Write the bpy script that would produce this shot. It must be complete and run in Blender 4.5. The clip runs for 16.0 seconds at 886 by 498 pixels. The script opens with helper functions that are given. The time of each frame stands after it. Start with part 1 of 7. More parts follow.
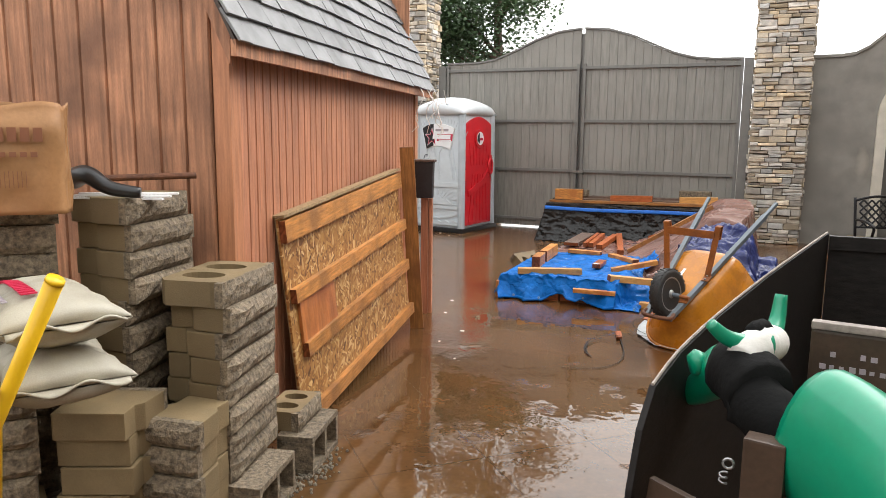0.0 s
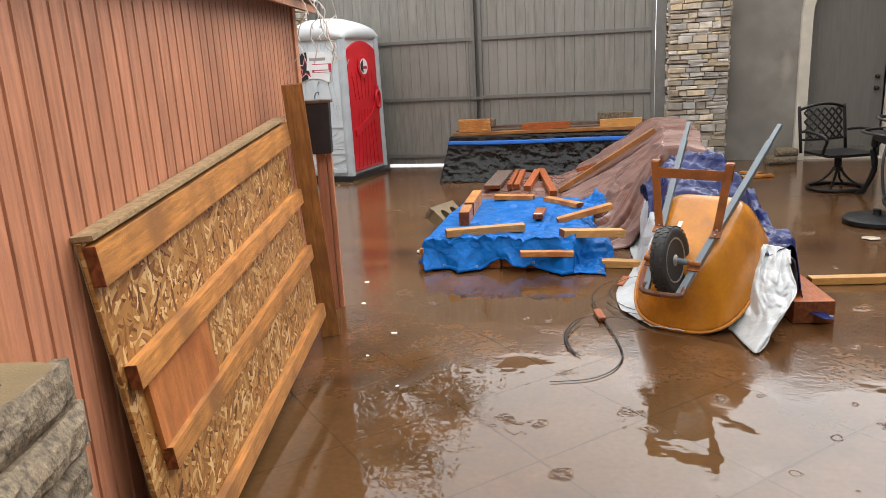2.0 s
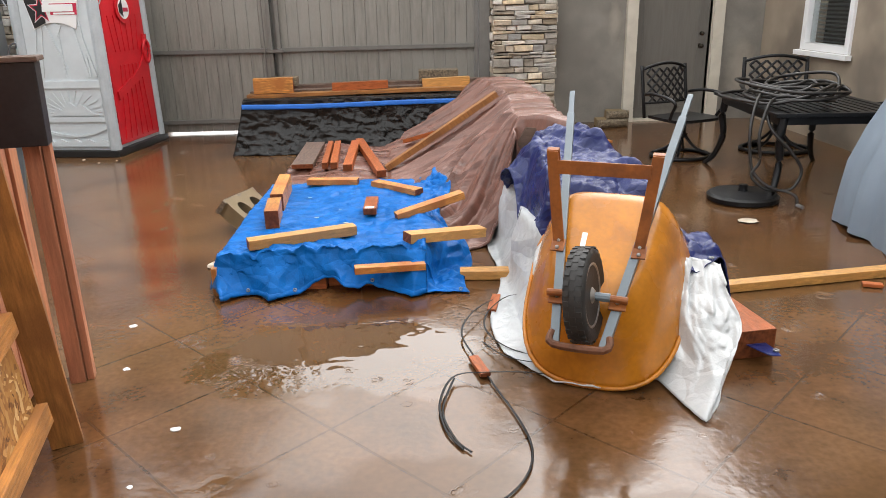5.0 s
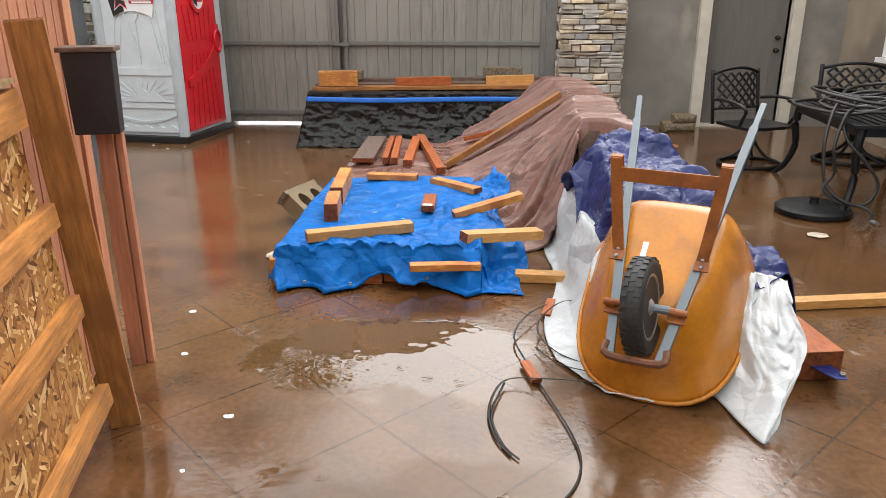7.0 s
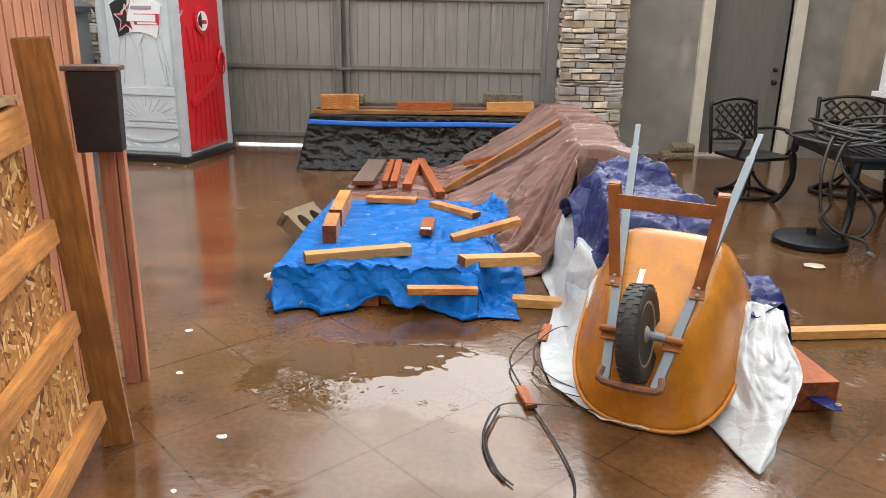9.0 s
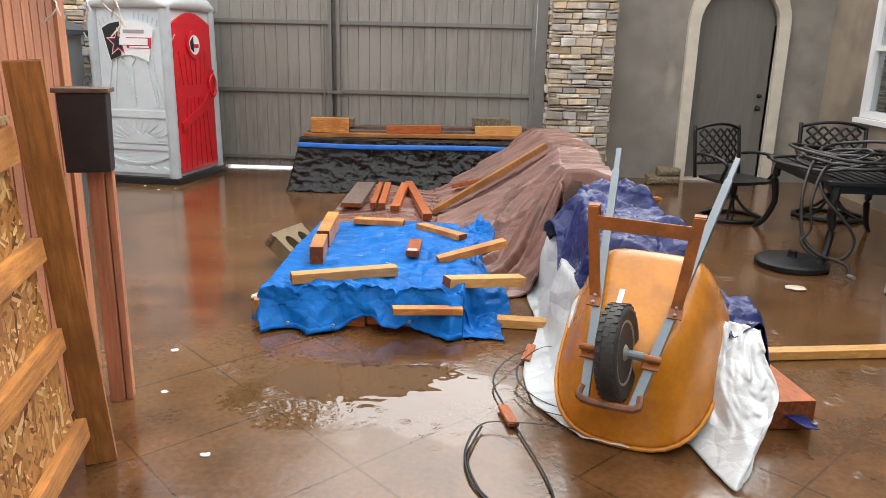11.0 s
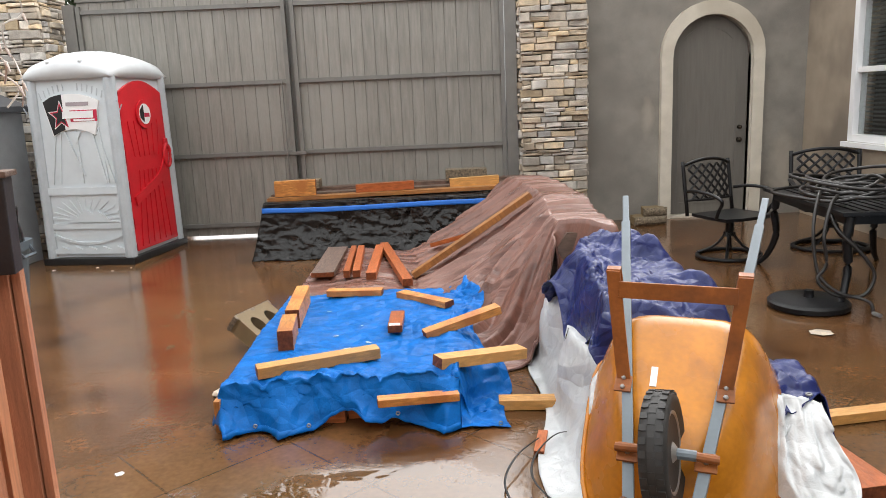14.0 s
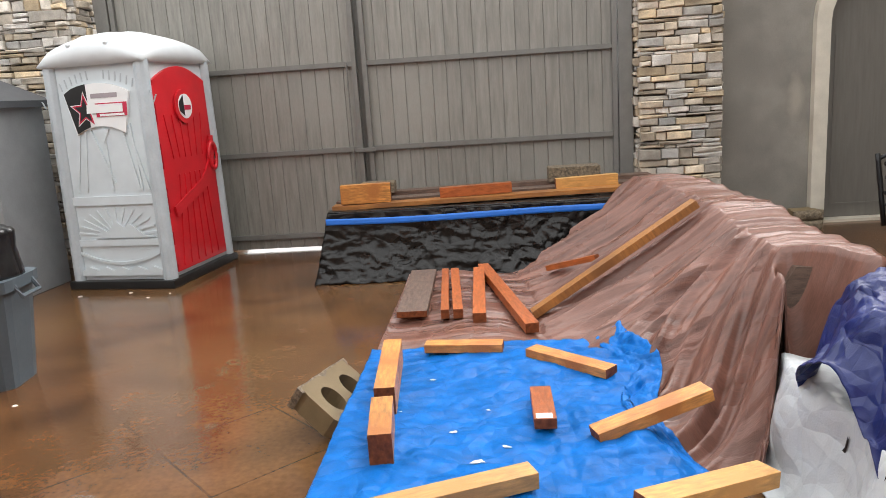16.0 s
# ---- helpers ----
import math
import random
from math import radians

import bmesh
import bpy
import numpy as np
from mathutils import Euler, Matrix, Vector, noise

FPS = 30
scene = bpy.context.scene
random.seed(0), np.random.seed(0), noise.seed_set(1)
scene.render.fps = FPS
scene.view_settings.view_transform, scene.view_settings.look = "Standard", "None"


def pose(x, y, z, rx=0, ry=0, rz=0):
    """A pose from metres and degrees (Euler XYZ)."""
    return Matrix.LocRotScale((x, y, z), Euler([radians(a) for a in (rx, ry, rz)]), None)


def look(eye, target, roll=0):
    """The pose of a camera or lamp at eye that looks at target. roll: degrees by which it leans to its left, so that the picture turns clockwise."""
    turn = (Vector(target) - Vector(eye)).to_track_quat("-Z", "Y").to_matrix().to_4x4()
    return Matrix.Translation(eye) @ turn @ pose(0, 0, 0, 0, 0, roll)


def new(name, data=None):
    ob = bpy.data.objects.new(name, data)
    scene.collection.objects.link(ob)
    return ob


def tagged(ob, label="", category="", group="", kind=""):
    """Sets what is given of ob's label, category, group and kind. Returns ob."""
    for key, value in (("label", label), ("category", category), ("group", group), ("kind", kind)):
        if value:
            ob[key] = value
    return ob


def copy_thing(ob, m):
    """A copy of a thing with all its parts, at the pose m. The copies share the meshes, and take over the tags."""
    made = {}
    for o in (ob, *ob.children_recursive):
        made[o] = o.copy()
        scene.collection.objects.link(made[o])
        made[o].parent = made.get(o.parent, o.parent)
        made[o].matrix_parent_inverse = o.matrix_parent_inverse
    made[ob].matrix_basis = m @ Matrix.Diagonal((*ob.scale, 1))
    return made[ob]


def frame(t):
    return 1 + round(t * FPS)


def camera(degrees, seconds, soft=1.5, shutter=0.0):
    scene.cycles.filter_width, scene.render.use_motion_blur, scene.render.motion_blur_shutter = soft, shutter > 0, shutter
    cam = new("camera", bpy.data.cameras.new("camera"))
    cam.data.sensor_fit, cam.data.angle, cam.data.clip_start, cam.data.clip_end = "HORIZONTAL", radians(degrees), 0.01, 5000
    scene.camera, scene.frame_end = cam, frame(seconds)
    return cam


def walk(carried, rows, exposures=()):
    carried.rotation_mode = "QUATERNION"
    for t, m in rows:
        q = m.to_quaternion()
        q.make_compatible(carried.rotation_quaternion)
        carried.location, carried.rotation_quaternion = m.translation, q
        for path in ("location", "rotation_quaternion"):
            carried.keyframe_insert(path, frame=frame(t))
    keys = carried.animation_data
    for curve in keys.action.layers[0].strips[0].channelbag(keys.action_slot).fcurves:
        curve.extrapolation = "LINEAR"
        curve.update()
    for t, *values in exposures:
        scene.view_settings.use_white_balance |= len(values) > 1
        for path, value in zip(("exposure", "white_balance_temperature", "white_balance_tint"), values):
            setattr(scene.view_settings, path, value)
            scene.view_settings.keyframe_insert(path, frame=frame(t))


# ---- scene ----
cam = camera(62.0, 16.0, soft=0.85)
PATH = [
    (0, (1.422, 0.584, 1.702), (0.62, 2.389, 1.392), 0.6),
    (0.5, (1.225, 0.904, 1.67), (0.443, 2.694, 1.24), -0.8),
    (1, (0.91, 1.303, 1.677), (0.135, 3.088, 1.212), -2.7),
    (1.5, (0.638, 1.677, 1.675), (0.082, 3.535, 1.188), -3.1),
    (2, (0.477, 2.141, 1.689), (-0.002, 4.016, 1.187), -3.0),
    (2.5, (0.282, 2.568, 1.669), (-0.083, 4.462, 1.14), -2.8),
    (3, (0.231, 3.012, 1.642), (-0.022, 4.916, 1.086), -4.1),
    (3.5, (0.171, 3.333, 1.65), (-0.02, 5.236, 1.068), -4.1),
    (4, (0.101, 3.585, 1.622), (0.106, 5.487, 1.004), -1.7),
    (4.2, (0.089, 3.658, 1.618), (0.154, 5.557, 0.993), -1.2),
    (6.3, (0.085, 3.729, 1.669), (0.057, 5.62, 1.02), -0.5),
    (6.5, (0.074, 3.733, 1.654), (0.029, 5.625, 1.007), -0.1),
    (7, (0.081, 3.734, 1.654), (-0.019, 5.623, 1.003), -0.1),
    (7.5, (0.068, 3.724, 1.653), (-0.064, 5.613, 1.01), 0.1),
    (8, (0.067, 3.718, 1.652), (-0.084, 5.611, 1.025), 0.3),
    (8.5, (0.069, 3.713, 1.654), (-0.066, 5.613, 1.045), 0.6),
    (9, (0.085, 3.722, 1.654), (-0.012, 5.631, 1.066), 1.0),
    (9.2, (0.083, 3.717, 1.658), (0.011, 5.63, 1.079), 1.4),
    (11.3, (0.127, 3.66, 1.656), (0.049, 5.589, 1.135), 1.3),
    (11.5, (0.123, 3.656, 1.659), (0.031, 5.586, 1.141), 1.1),
    (12, (0.123, 3.653, 1.66), (0.004, 5.583, 1.15), 0.6),
    (12.5, (0.098, 3.671, 1.665), (-0.051, 5.608, 1.19), 0.1),
    (13, (0.03, 3.75, 1.652), (-0.047, 5.697, 1.204), -0.0),
    (13.5, (0.026, 3.922, 1.635), (0.022, 5.873, 1.195), -1.0),
    (13.6, (0.027, 3.982, 1.616), (0.025, 5.935, 1.182), -1.4),
    (14, (0.056, 4.259, 1.634), (0.046, 6.219, 1.237), -2.5),
    (14.5, (-0.051, 4.573, 1.61), (-0.094, 6.541, 1.257), -3.2),
    (15, (-0.227, 4.973, 1.619), (-0.293, 6.943, 1.28), -3.6),
    (15.5, (-0.267, 5.431, 1.581), (-0.378, 7.396, 1.225), -3.8),
    (16, (-0.433, 5.861, 1.563), (-0.581, 7.814, 1.155), -3.8),
]
walk(cam, [(t, look(eye, target, roll)) for t, eye, target, roll in PATH], [(0.0, 1.3), (0.8, 1.44), (1.4, 1.4), (2.0, 1.28), (3.5, 1.34), (7.0, 1.38), (12.5, 1.42), (14.5, 1.36), (16.0, 1.36)])

# ---- world and light: a bright overcast sky in light rain ----
world = bpy.data.worlds.new("overcast_sky")
scene.world = world
world.use_nodes = True
wn = world.node_tree.nodes
wl = world.node_tree.links
sky = wn.new("ShaderNodeTexSky")
sky.sky_type = "NISHITA"
sky.sun_disc = False
sky.sun_elevation = radians(50)
sky.sun_rotation = radians(25)
sky.air_density, sky.dust_density = 1.0, 4.0
hs = wn.new("ShaderNodeHueSaturation")
hs.inputs["Saturation"].default_value = 0.12
wl.new(sky.outputs[0], hs.inputs["Color"])
cloud = wn.new("ShaderNodeMix")
cloud.data_type = "RGBA"
cloud.inputs["Factor"].default_value = 0.5
cloud.inputs["B"].default_value = (9.0, 9.05, 8.95, 1)
wl.new(hs.outputs[0], cloud.inputs["A"])
wl.new(cloud.outputs["Result"], wn["Background"].inputs["Color"])
wn["Background"].inputs["Strength"].default_value = 0.15
sun = new("sun", bpy.data.lights.new("sun", "SUN"))
sun.data.energy, sun.data.angle, sun.data.color = 0.55, radians(40), (1.0, 0.97, 0.93)
sun.matrix_world = look((11, 14, 14), (0, 7, 0))


# ---- materials ----
def material(name, base, rough=0.6, metal=0.0, vary=0.25, scale=6.0, stretch=(1, 1, 1), bump=0.2, fine=60.0,
             second=None, patch=1.2, spec=0.5, coat=0.0, obj_random=0.0, island=False, rough_vary=0.15):
    """A surface with variation at a coarse and a fine scale, both in real-world size."""
    m = bpy.data.materials.new(name)
    m.use_nodes = True
    nt = m.node_tree
    nd, ln = nt.nodes, nt.links
    b = nd["Principled BSDF"]
    tc = nd.new("ShaderNodeTexCoord")
    mp = nd.new("ShaderNodeMapping")
    mp.inputs["Scale"].default_value = stretch
    ln.new(tc.outputs["Object"], mp.inputs["Vector"])
    src = mp.outputs[0]
    if obj_random:
        oi = nd.new("ShaderNodeObjectInfo")
        ad = nd.new("ShaderNodeVectorMath")
        ad.operation = "MULTIPLY_ADD"
        ad.inputs[1].default_value = (13.0, 7.0, 5.0)
        ln.new(oi.outputs["Random"], ad.inputs[0])
        ln.new(src, ad.inputs[2])
        src = ad.outputs[0]
    n1 = nd.new("ShaderNodeTexNoise")
    n1.inputs["Scale"].default_value, n1.inputs["Detail"].default_value = scale, 6
    n2 = nd.new("ShaderNodeTexNoise")
    n2.inputs["Scale"].default_value, n2.inputs["Detail"].default_value = fine, 4
    n3 = nd.new("ShaderNodeTexNoise")
    n3.inputs["Scale"].default_value, n3.inputs["Detail"].default_value = patch, 3
    for n in (n1, n2):
        ln.new(src, n.inputs["Vector"])
    ln.new(tc.outputs["Object"], n3.inputs["Vector"])
    ramp = nd.new("ShaderNodeValToRGB")
    lo = tuple(c * (1 - vary) for c in base)
    hi = tuple(min(1, c * (1 + vary)) for c in base)
    ramp.color_ramp.elements[0].color, ramp.color_ramp.elements[1].color = (*lo, 1), (*hi, 1)
    ramp.color_ramp.elements[0].position, ramp.color_ramp.elements[1].position = 0.3, 0.7
    ln.new(n1.outputs["Fac"], ramp.inputs["Fac"])
    col = ramp.outputs["Color"]
    if second:
        mx = nd.new("ShaderNodeMix")
        mx.data_type = "RGBA"
        r3 = nd.new("ShaderNodeValToRGB")
        r3.color_ramp.elements[0].position, r3.color_ramp.elements[1].position = 0.48, 0.68
        ln.new(n3.outputs["Fac"], r3.inputs["Fac"])
        ln.new(r3.outputs["Color"], mx.inputs["Factor"])
        ln.new(col, mx.inputs["A"])
        mx.inputs["B"].default_value = (*second, 1)
        col = mx.outputs["Result"]
    fm = nd.new("ShaderNodeMix")
    fm.data_type, fm.blend_type = "RGBA", "OVERLAY"
    fm.inputs["Factor"].default_value = min(1.0, vary)
    ln.new(col, fm.inputs["A"])
    ln.new(n2.outputs["Fac"], fm.inputs["B"])
    col = fm.outputs["Result"]
    if obj_random or island:
        if island:
            rd = nd.new("ShaderNodeNewGeometry").outputs["Random Per Island"]
        else:
            rd = oi.outputs["Random"]
        mr = nd.new("ShaderNodeMapRange")
        a = obj_random or 0.25
        mr.inputs["To Min"].default_value, mr.inputs["To Max"].default_value = 1 - a, 1 + a
        ln.new(rd, mr.inputs["Value"])
        hv = nd.new("ShaderNodeHueSaturation")
        ln.new(mr.outputs[0], hv.inputs["Value"])
        ln.new(col, hv.inputs["Color"])
        col = hv.outputs["Color"]
    ln.new(col, b.inputs["Base Color"])
    rr = nd.new("ShaderNodeMapRange")
    rr.inputs["To Min"].default_value, rr.inputs["To Max"].default_value = max(0.02, rough - rough_vary), min(1, rough + rough_vary)
    ln.new(n3.outputs["Fac"], rr.inputs["Value"])
    ln.new(rr.outputs[0], b.inputs["Roughness"])
    b.inputs["Metallic"].default_value = metal
    b.inputs["Specular IOR Level"].default_value = spec
    b.inputs["Coat Weight"].default_value = coat
    b.inputs["Coat Roughness"].default_value = 0.12
    if bump:
        bp = nd.new("ShaderNodeBump")
        bp.inputs["Strength"].default_value, bp.inputs["Distance"].default_value = bump, 0.01
        ma = nd.new("ShaderNodeMath")
        ma.operation = "MULTIPLY_ADD"
        ma.inputs[1].default_value = 0.5
        ln.new(n2.outputs["Fac"], ma.inputs[0])
        ln.new(n1.outputs["Fac"], ma.inputs[2])
        ln.new(ma.outputs[0], bp.inputs["Height"])
        ln.new(bp.outputs[0], b.inputs["Normal"])
    return m


def floor_material():
    """Stained brown concrete under a film of rainwater, with standing puddles, score lines and rings from drops."""
    m = bpy.data.materials.new("wet_stained_concrete")
    m.use_nodes = True
    nd, ln = m.node_tree.nodes, m.node_tree.links
    b = nd["Principled BSDF"]
    tc = nd.new("ShaderNodeTexCoord")

    def tex(kind, scale, detail=4, vec=None):
        n = nd.new(kind)
        n.inputs["Scale"].default_value = scale
        if "Detail" in n.inputs:
            n.inputs["Detail"].default_value = detail
        ln.new(vec or tc.outputs["Object"], n.inputs["Vector"])
        return n

    def ramp(src, p0, p1, c0=(0, 0, 0), c1=(1, 1, 1)):
        r = nd.new("ShaderNodeValToRGB")
        r.color_ramp.elements[0].position, r.color_ramp.elements[1].position = p0, p1
        r.color_ramp.elements[0].color, r.color_ramp.elements[1].color = (*c0, 1), (*c1, 1)
        ln.new(src, r.inputs["Fac"])
        return r.outputs["Color"]

    def math(op, a, bb=None, c=None):
        n = nd.new("ShaderNodeMath")
        n.operation = op
        for i, v in enumerate((a, bb, c)):
            if v is None:
                continue
            if isinstance(v, (int, float)):
                n.inputs[i].default_value = v
            else:
                ln.new(v, n.inputs[i])
        return n.outputs[0]

    def mix(f, a, bb, blend="MIX"):
        n = nd.new("ShaderNodeMix")
        n.data_type, n.blend_type = "RGBA", blend
        for key, v in (("Factor", f), ("A", a), ("B", bb)):
            if isinstance(v, tuple):
                n.inputs[key].default_value = (*v, 1)
            elif isinstance(v, (int, float)):
                n.inputs[key].default_value = v
            else:
                ln.new(v, n.inputs[key])
        return n.outputs["Result"]

    big = tex("ShaderNodeTexNoise", 0.55, 5)
    mid = tex("ShaderNodeTexNoise", 2.6, 7)
    fine = tex("ShaderNodeTexNoise", 34, 5)
    col = ramp(mid.outputs["Fac"], 0.3, 0.72, FLOOR_DARK, FLOOR_LIGHT)
    col = mix(ramp(big.outputs["Fac"], 0.42, 0.66), col, FLOOR_TAN)
    col = mix(0.35, col, fine.outputs["Fac"], "OVERLAY")
    # score lines, a lattice turned by 45 degrees
    rot = nd.new("ShaderNodeMapping")
    rot.inputs["Rotation"].default_value = (0, 0, radians(45))
    rot.inputs["Location"].default_value = (-0.085, -0.106, 0)
    ln.new(tc.outputs["Object"], rot.inputs["Vector"])
    sp = nd.new("ShaderNodeSeparateXYZ")
    ln.new(rot.outputs[0], sp.inputs[0])
    line = None
    for axis in ("X", "Y"):
        f = math("FRACT", math("MULTIPLY", sp.outputs[axis], 1 / 0.6364))
        d = math("ABSOLUTE", math("SUBTRACT", f, 0.5))
        l = math("LESS_THAN", d, 0.0085)
        line = l if line is None else math("MAXIMUM", line, l)
    col = mix(math("MULTIPLY", line, 0.38), col, (0.02, 0.012, 0.008))
    # standing water
    pud_n = tex("ShaderNodeTexNoise", 0.8, 3)
    sx = nd.new("ShaderNodeSeparateXYZ")
    ln.new(tc.outputs["Object"], sx.inputs[0])
    near = math("MULTIPLY", math("SUBTRACT", 6.0, sx.outputs["Y"]), 0.9)
    fld = math("MINIMUM", near, 0.42)
    pools = None
    for px, py, rx, ry in PUDDLES:
        ux = math("MULTIPLY", math("SUBTRACT", sx.outputs["X"], px), 1 / rx)
        uy = math("MULTIPLY", math("SUBTRACT", sx.outputs["Y"], py), 1 / ry)
        blob = math("SUBTRACT", 1.0, math("SQRT", math("ADD", math("MULTIPLY", ux, ux), math("MULTIPLY", uy, uy))))
        blob = math("MAXIMUM", math("MULTIPLY", blob, 1.4), -0.8)
        fld = math("MAXIMUM", fld, blob)
        pools = blob if pools is None else math("MAXIMUM", pools, blob)
    fld = math("ADD", fld, math("MULTIPLY", math("SUBTRACT", pud_n.outputs["Fac"], 0.5), 1.7))
    fld = math("ADD", fld, math("MULTIPLY", math("SUBTRACT", mid.outputs["Fac"], 0.5), 1.2))
    pud = ramp(fld, 0.0, 0.18)
    pools = math("ADD", pools, math("MULTIPLY", math("SUBTRACT", mid.outputs["Fac"], 0.5), 2.4))
    pool = ramp(pools, 0.0, 0.1)
    col = mix(math("MULTIPLY", pud, 0.45), col, (0.075, 0.041, 0.017))
    ln.new(col, b.inputs["Base Color"])
    rough = mix(pud, ramp(fine.outputs["Fac"], 0.3, 0.75, (0.09,) * 3, (0.2,) * 3), (0.02,) * 3)
    ln.new(rough, b.inputs["Roughness"])
    b.inputs["IOR"].default_value = 1.55
    ln.new(mix(pool, mix(pud, (0.62,) * 3, (0.4,) * 3), (0.95,) * 3), b.inputs["Specular IOR Level"])
    # rings from drops
    vor = tex("ShaderNodeTexVoronoi", 1.9)
    vor.inputs["Randomness"].default_value = 1.0
    vor.voronoi_dimensions = "2D"
    d = vor.outputs["Distance"]
    sc = nd.new("ShaderNodeSeparateColor")
    ln.new(vor.outputs["Color"], sc.inputs[0])
    size = math("MULTIPLY_ADD", sc.outputs[0], 0.24, 0.03)
    off = math("SUBTRACT", d, size)
    env = math("EXPONENT", math("MULTIPLY", math("MULTIPLY", off, off), -130.0))
    ring = math("MULTIPLY", math("SINE", math("MULTIPLY", off, 130.0)), env)
    ring = math("MULTIPLY", ring, math("GREATER_THAN", sc.outputs[1], 0.3))
    vor2 = tex("ShaderNodeTexVoronoi", 4.3)
    vor2.voronoi_dimensions = "2D"
    d2 = vor2.outputs["Distance"]
    sc2 = nd.new("ShaderNodeSeparateColor")
    ln.new(vor2.outputs["Color"], sc2.inputs[0])
    off2 = math("SUBTRACT", d2, math("MULTIPLY_ADD", sc2.outputs[0], 0.22, 0.02))
    env2 = math("EXPONENT", math("MULTIPLY", math("MULTIPLY", off2, off2), -300.0))
    ring2 = math("MULTIPLY", math("MULTIPLY", math("SINE", math("MULTIPLY", off2, 90.0)), env2), math("GREATER_THAN", sc2.outputs[1], 0.55))
    ring = math("ADD", ring, math("MULTIPLY", ring2, 0.35))
    wave = tex("ShaderNodeTexNoise", 5.0, 2)
    h = math("MULTIPLY", ring, 0.0014)
    h = math("MULTIPLY_ADD", wave.outputs["Fac"], 0.0022, h)
    h = math("MULTIPLY", h, math("MULTIPLY_ADD", pud, 0.65, 0.35))
    dry = math("MULTIPLY", math("MULTIPLY_ADD", fine.outputs["Fac"], 0.0008, math("MULTIPLY", mid.outputs["Fac"], 0.003)), math("SUBTRACT", 1.0, pud))
    h = math("ADD", h, dry)
    h = math("SUBTRACT", h, math("MULTIPLY", line, 0.003))
    bp = nd.new("ShaderNodeBump")
    bp.inputs["Strength"].default_value, bp.inputs["Distance"].default_value = 1.0, 1.0
    ln.new(h, bp.inputs["Height"])
    ln.new(bp.outputs[0], b.inputs["Normal"])
    return m


def strand_material():
    """Oriented strand board: flakes in many tans, each lying its own way."""
    m = material("strand_board", (0.5, 0.3, 0.1), 0.5, bump=0.3, vary=0.3, scale=10)
    nd, ln = m.node_tree.nodes, m.node_tree.links
    b = nd["Principled BSDF"]
    tc = nd.new("ShaderNodeTexCoord")
    warp = nd.new("ShaderNodeTexNoise")
    warp.inputs["Scale"].default_value = 9
    wm = nd.new("ShaderNodeVectorMath")
    wm.operation = "MULTIPLY_ADD"
    wm.inputs[1].default_value = (0.03, 0.03, 0.03)
    ln.new(tc.outputs["Object"], warp.inputs["Vector"])
    ln.new(warp.outputs["Color"], wm.inputs[0])
    ln.new(tc.outputs["Object"], wm.inputs[2])
    cols = []
    for rz, sc in ((25, (14, 15, 60)), (-40, (14, 17, 66)), (80, (14, 16, 58))):
        mp = nd.new("ShaderNodeMapping")
        mp.vector_type = "TEXTURE"
        mp.inputs["Rotation"].default_value = (radians(rz), 0, 0)
        mp.inputs["Scale"].default_value = [1 / q for q in sc]
        ln.new(wm.outputs[0], mp.inputs["Vector"])
        v = nd.new("ShaderNodeTexVoronoi")
        v.inputs["Scale"].default_value = 1.0
        ln.new(mp.outputs[0], v.inputs["Vector"])
        r = nd.new("ShaderNodeValToRGB")
        e = r.color_ramp.elements
        e[0].color, e[1].color = (0.09, 0.03, 0.007, 1), (0.64, 0.44, 0.21, 1)
        k = e.new(0.22)
        k.color = (0.26, 0.105, 0.023, 1)
        k = e.new(0.75)
        k.color = (0.4, 0.2, 0.057, 1)
        s = nd.new("ShaderNodeSeparateColor")
        ln.new(v.outputs["Color"], s.inputs[0])
        ln.new(s.outputs[0], r.inputs["Fac"])
        cols.append((r.outputs["Color"], s.outputs[1]))
    a = nd.new("ShaderNodeMix")
    a.data_type = "RGBA"
    g = nd.new("ShaderNodeMath")
    g.operation = "GREATER_THAN"
    g.inputs[1].default_value = 0.5
    ln.new(cols[0][1], g.inputs[0])
    ln.new(g.outputs[0], a.inputs["Factor"])
    ln.new(cols[0][0], a.inputs["A"])
    ln.new(cols[1][0], a.inputs["B"])
    c = nd.new("ShaderNodeMix")
    c.data_type = "RGBA"
    g2 = nd.new("ShaderNodeMath")
    g2.operation = "GREATER_THAN"
    g2.inputs[1].default_value = 0.68
    ln.new(cols[2][1], g2.inputs[0])
    ln.new(g2.outputs[0], c.inputs["Factor"])
    ln.new(a.outputs["Result"], c.inputs["A"])
    ln.new(cols[2][0], c.inputs["B"])
    ln.new(c.outputs["Result"], b.inputs["Base Color"])
    return m


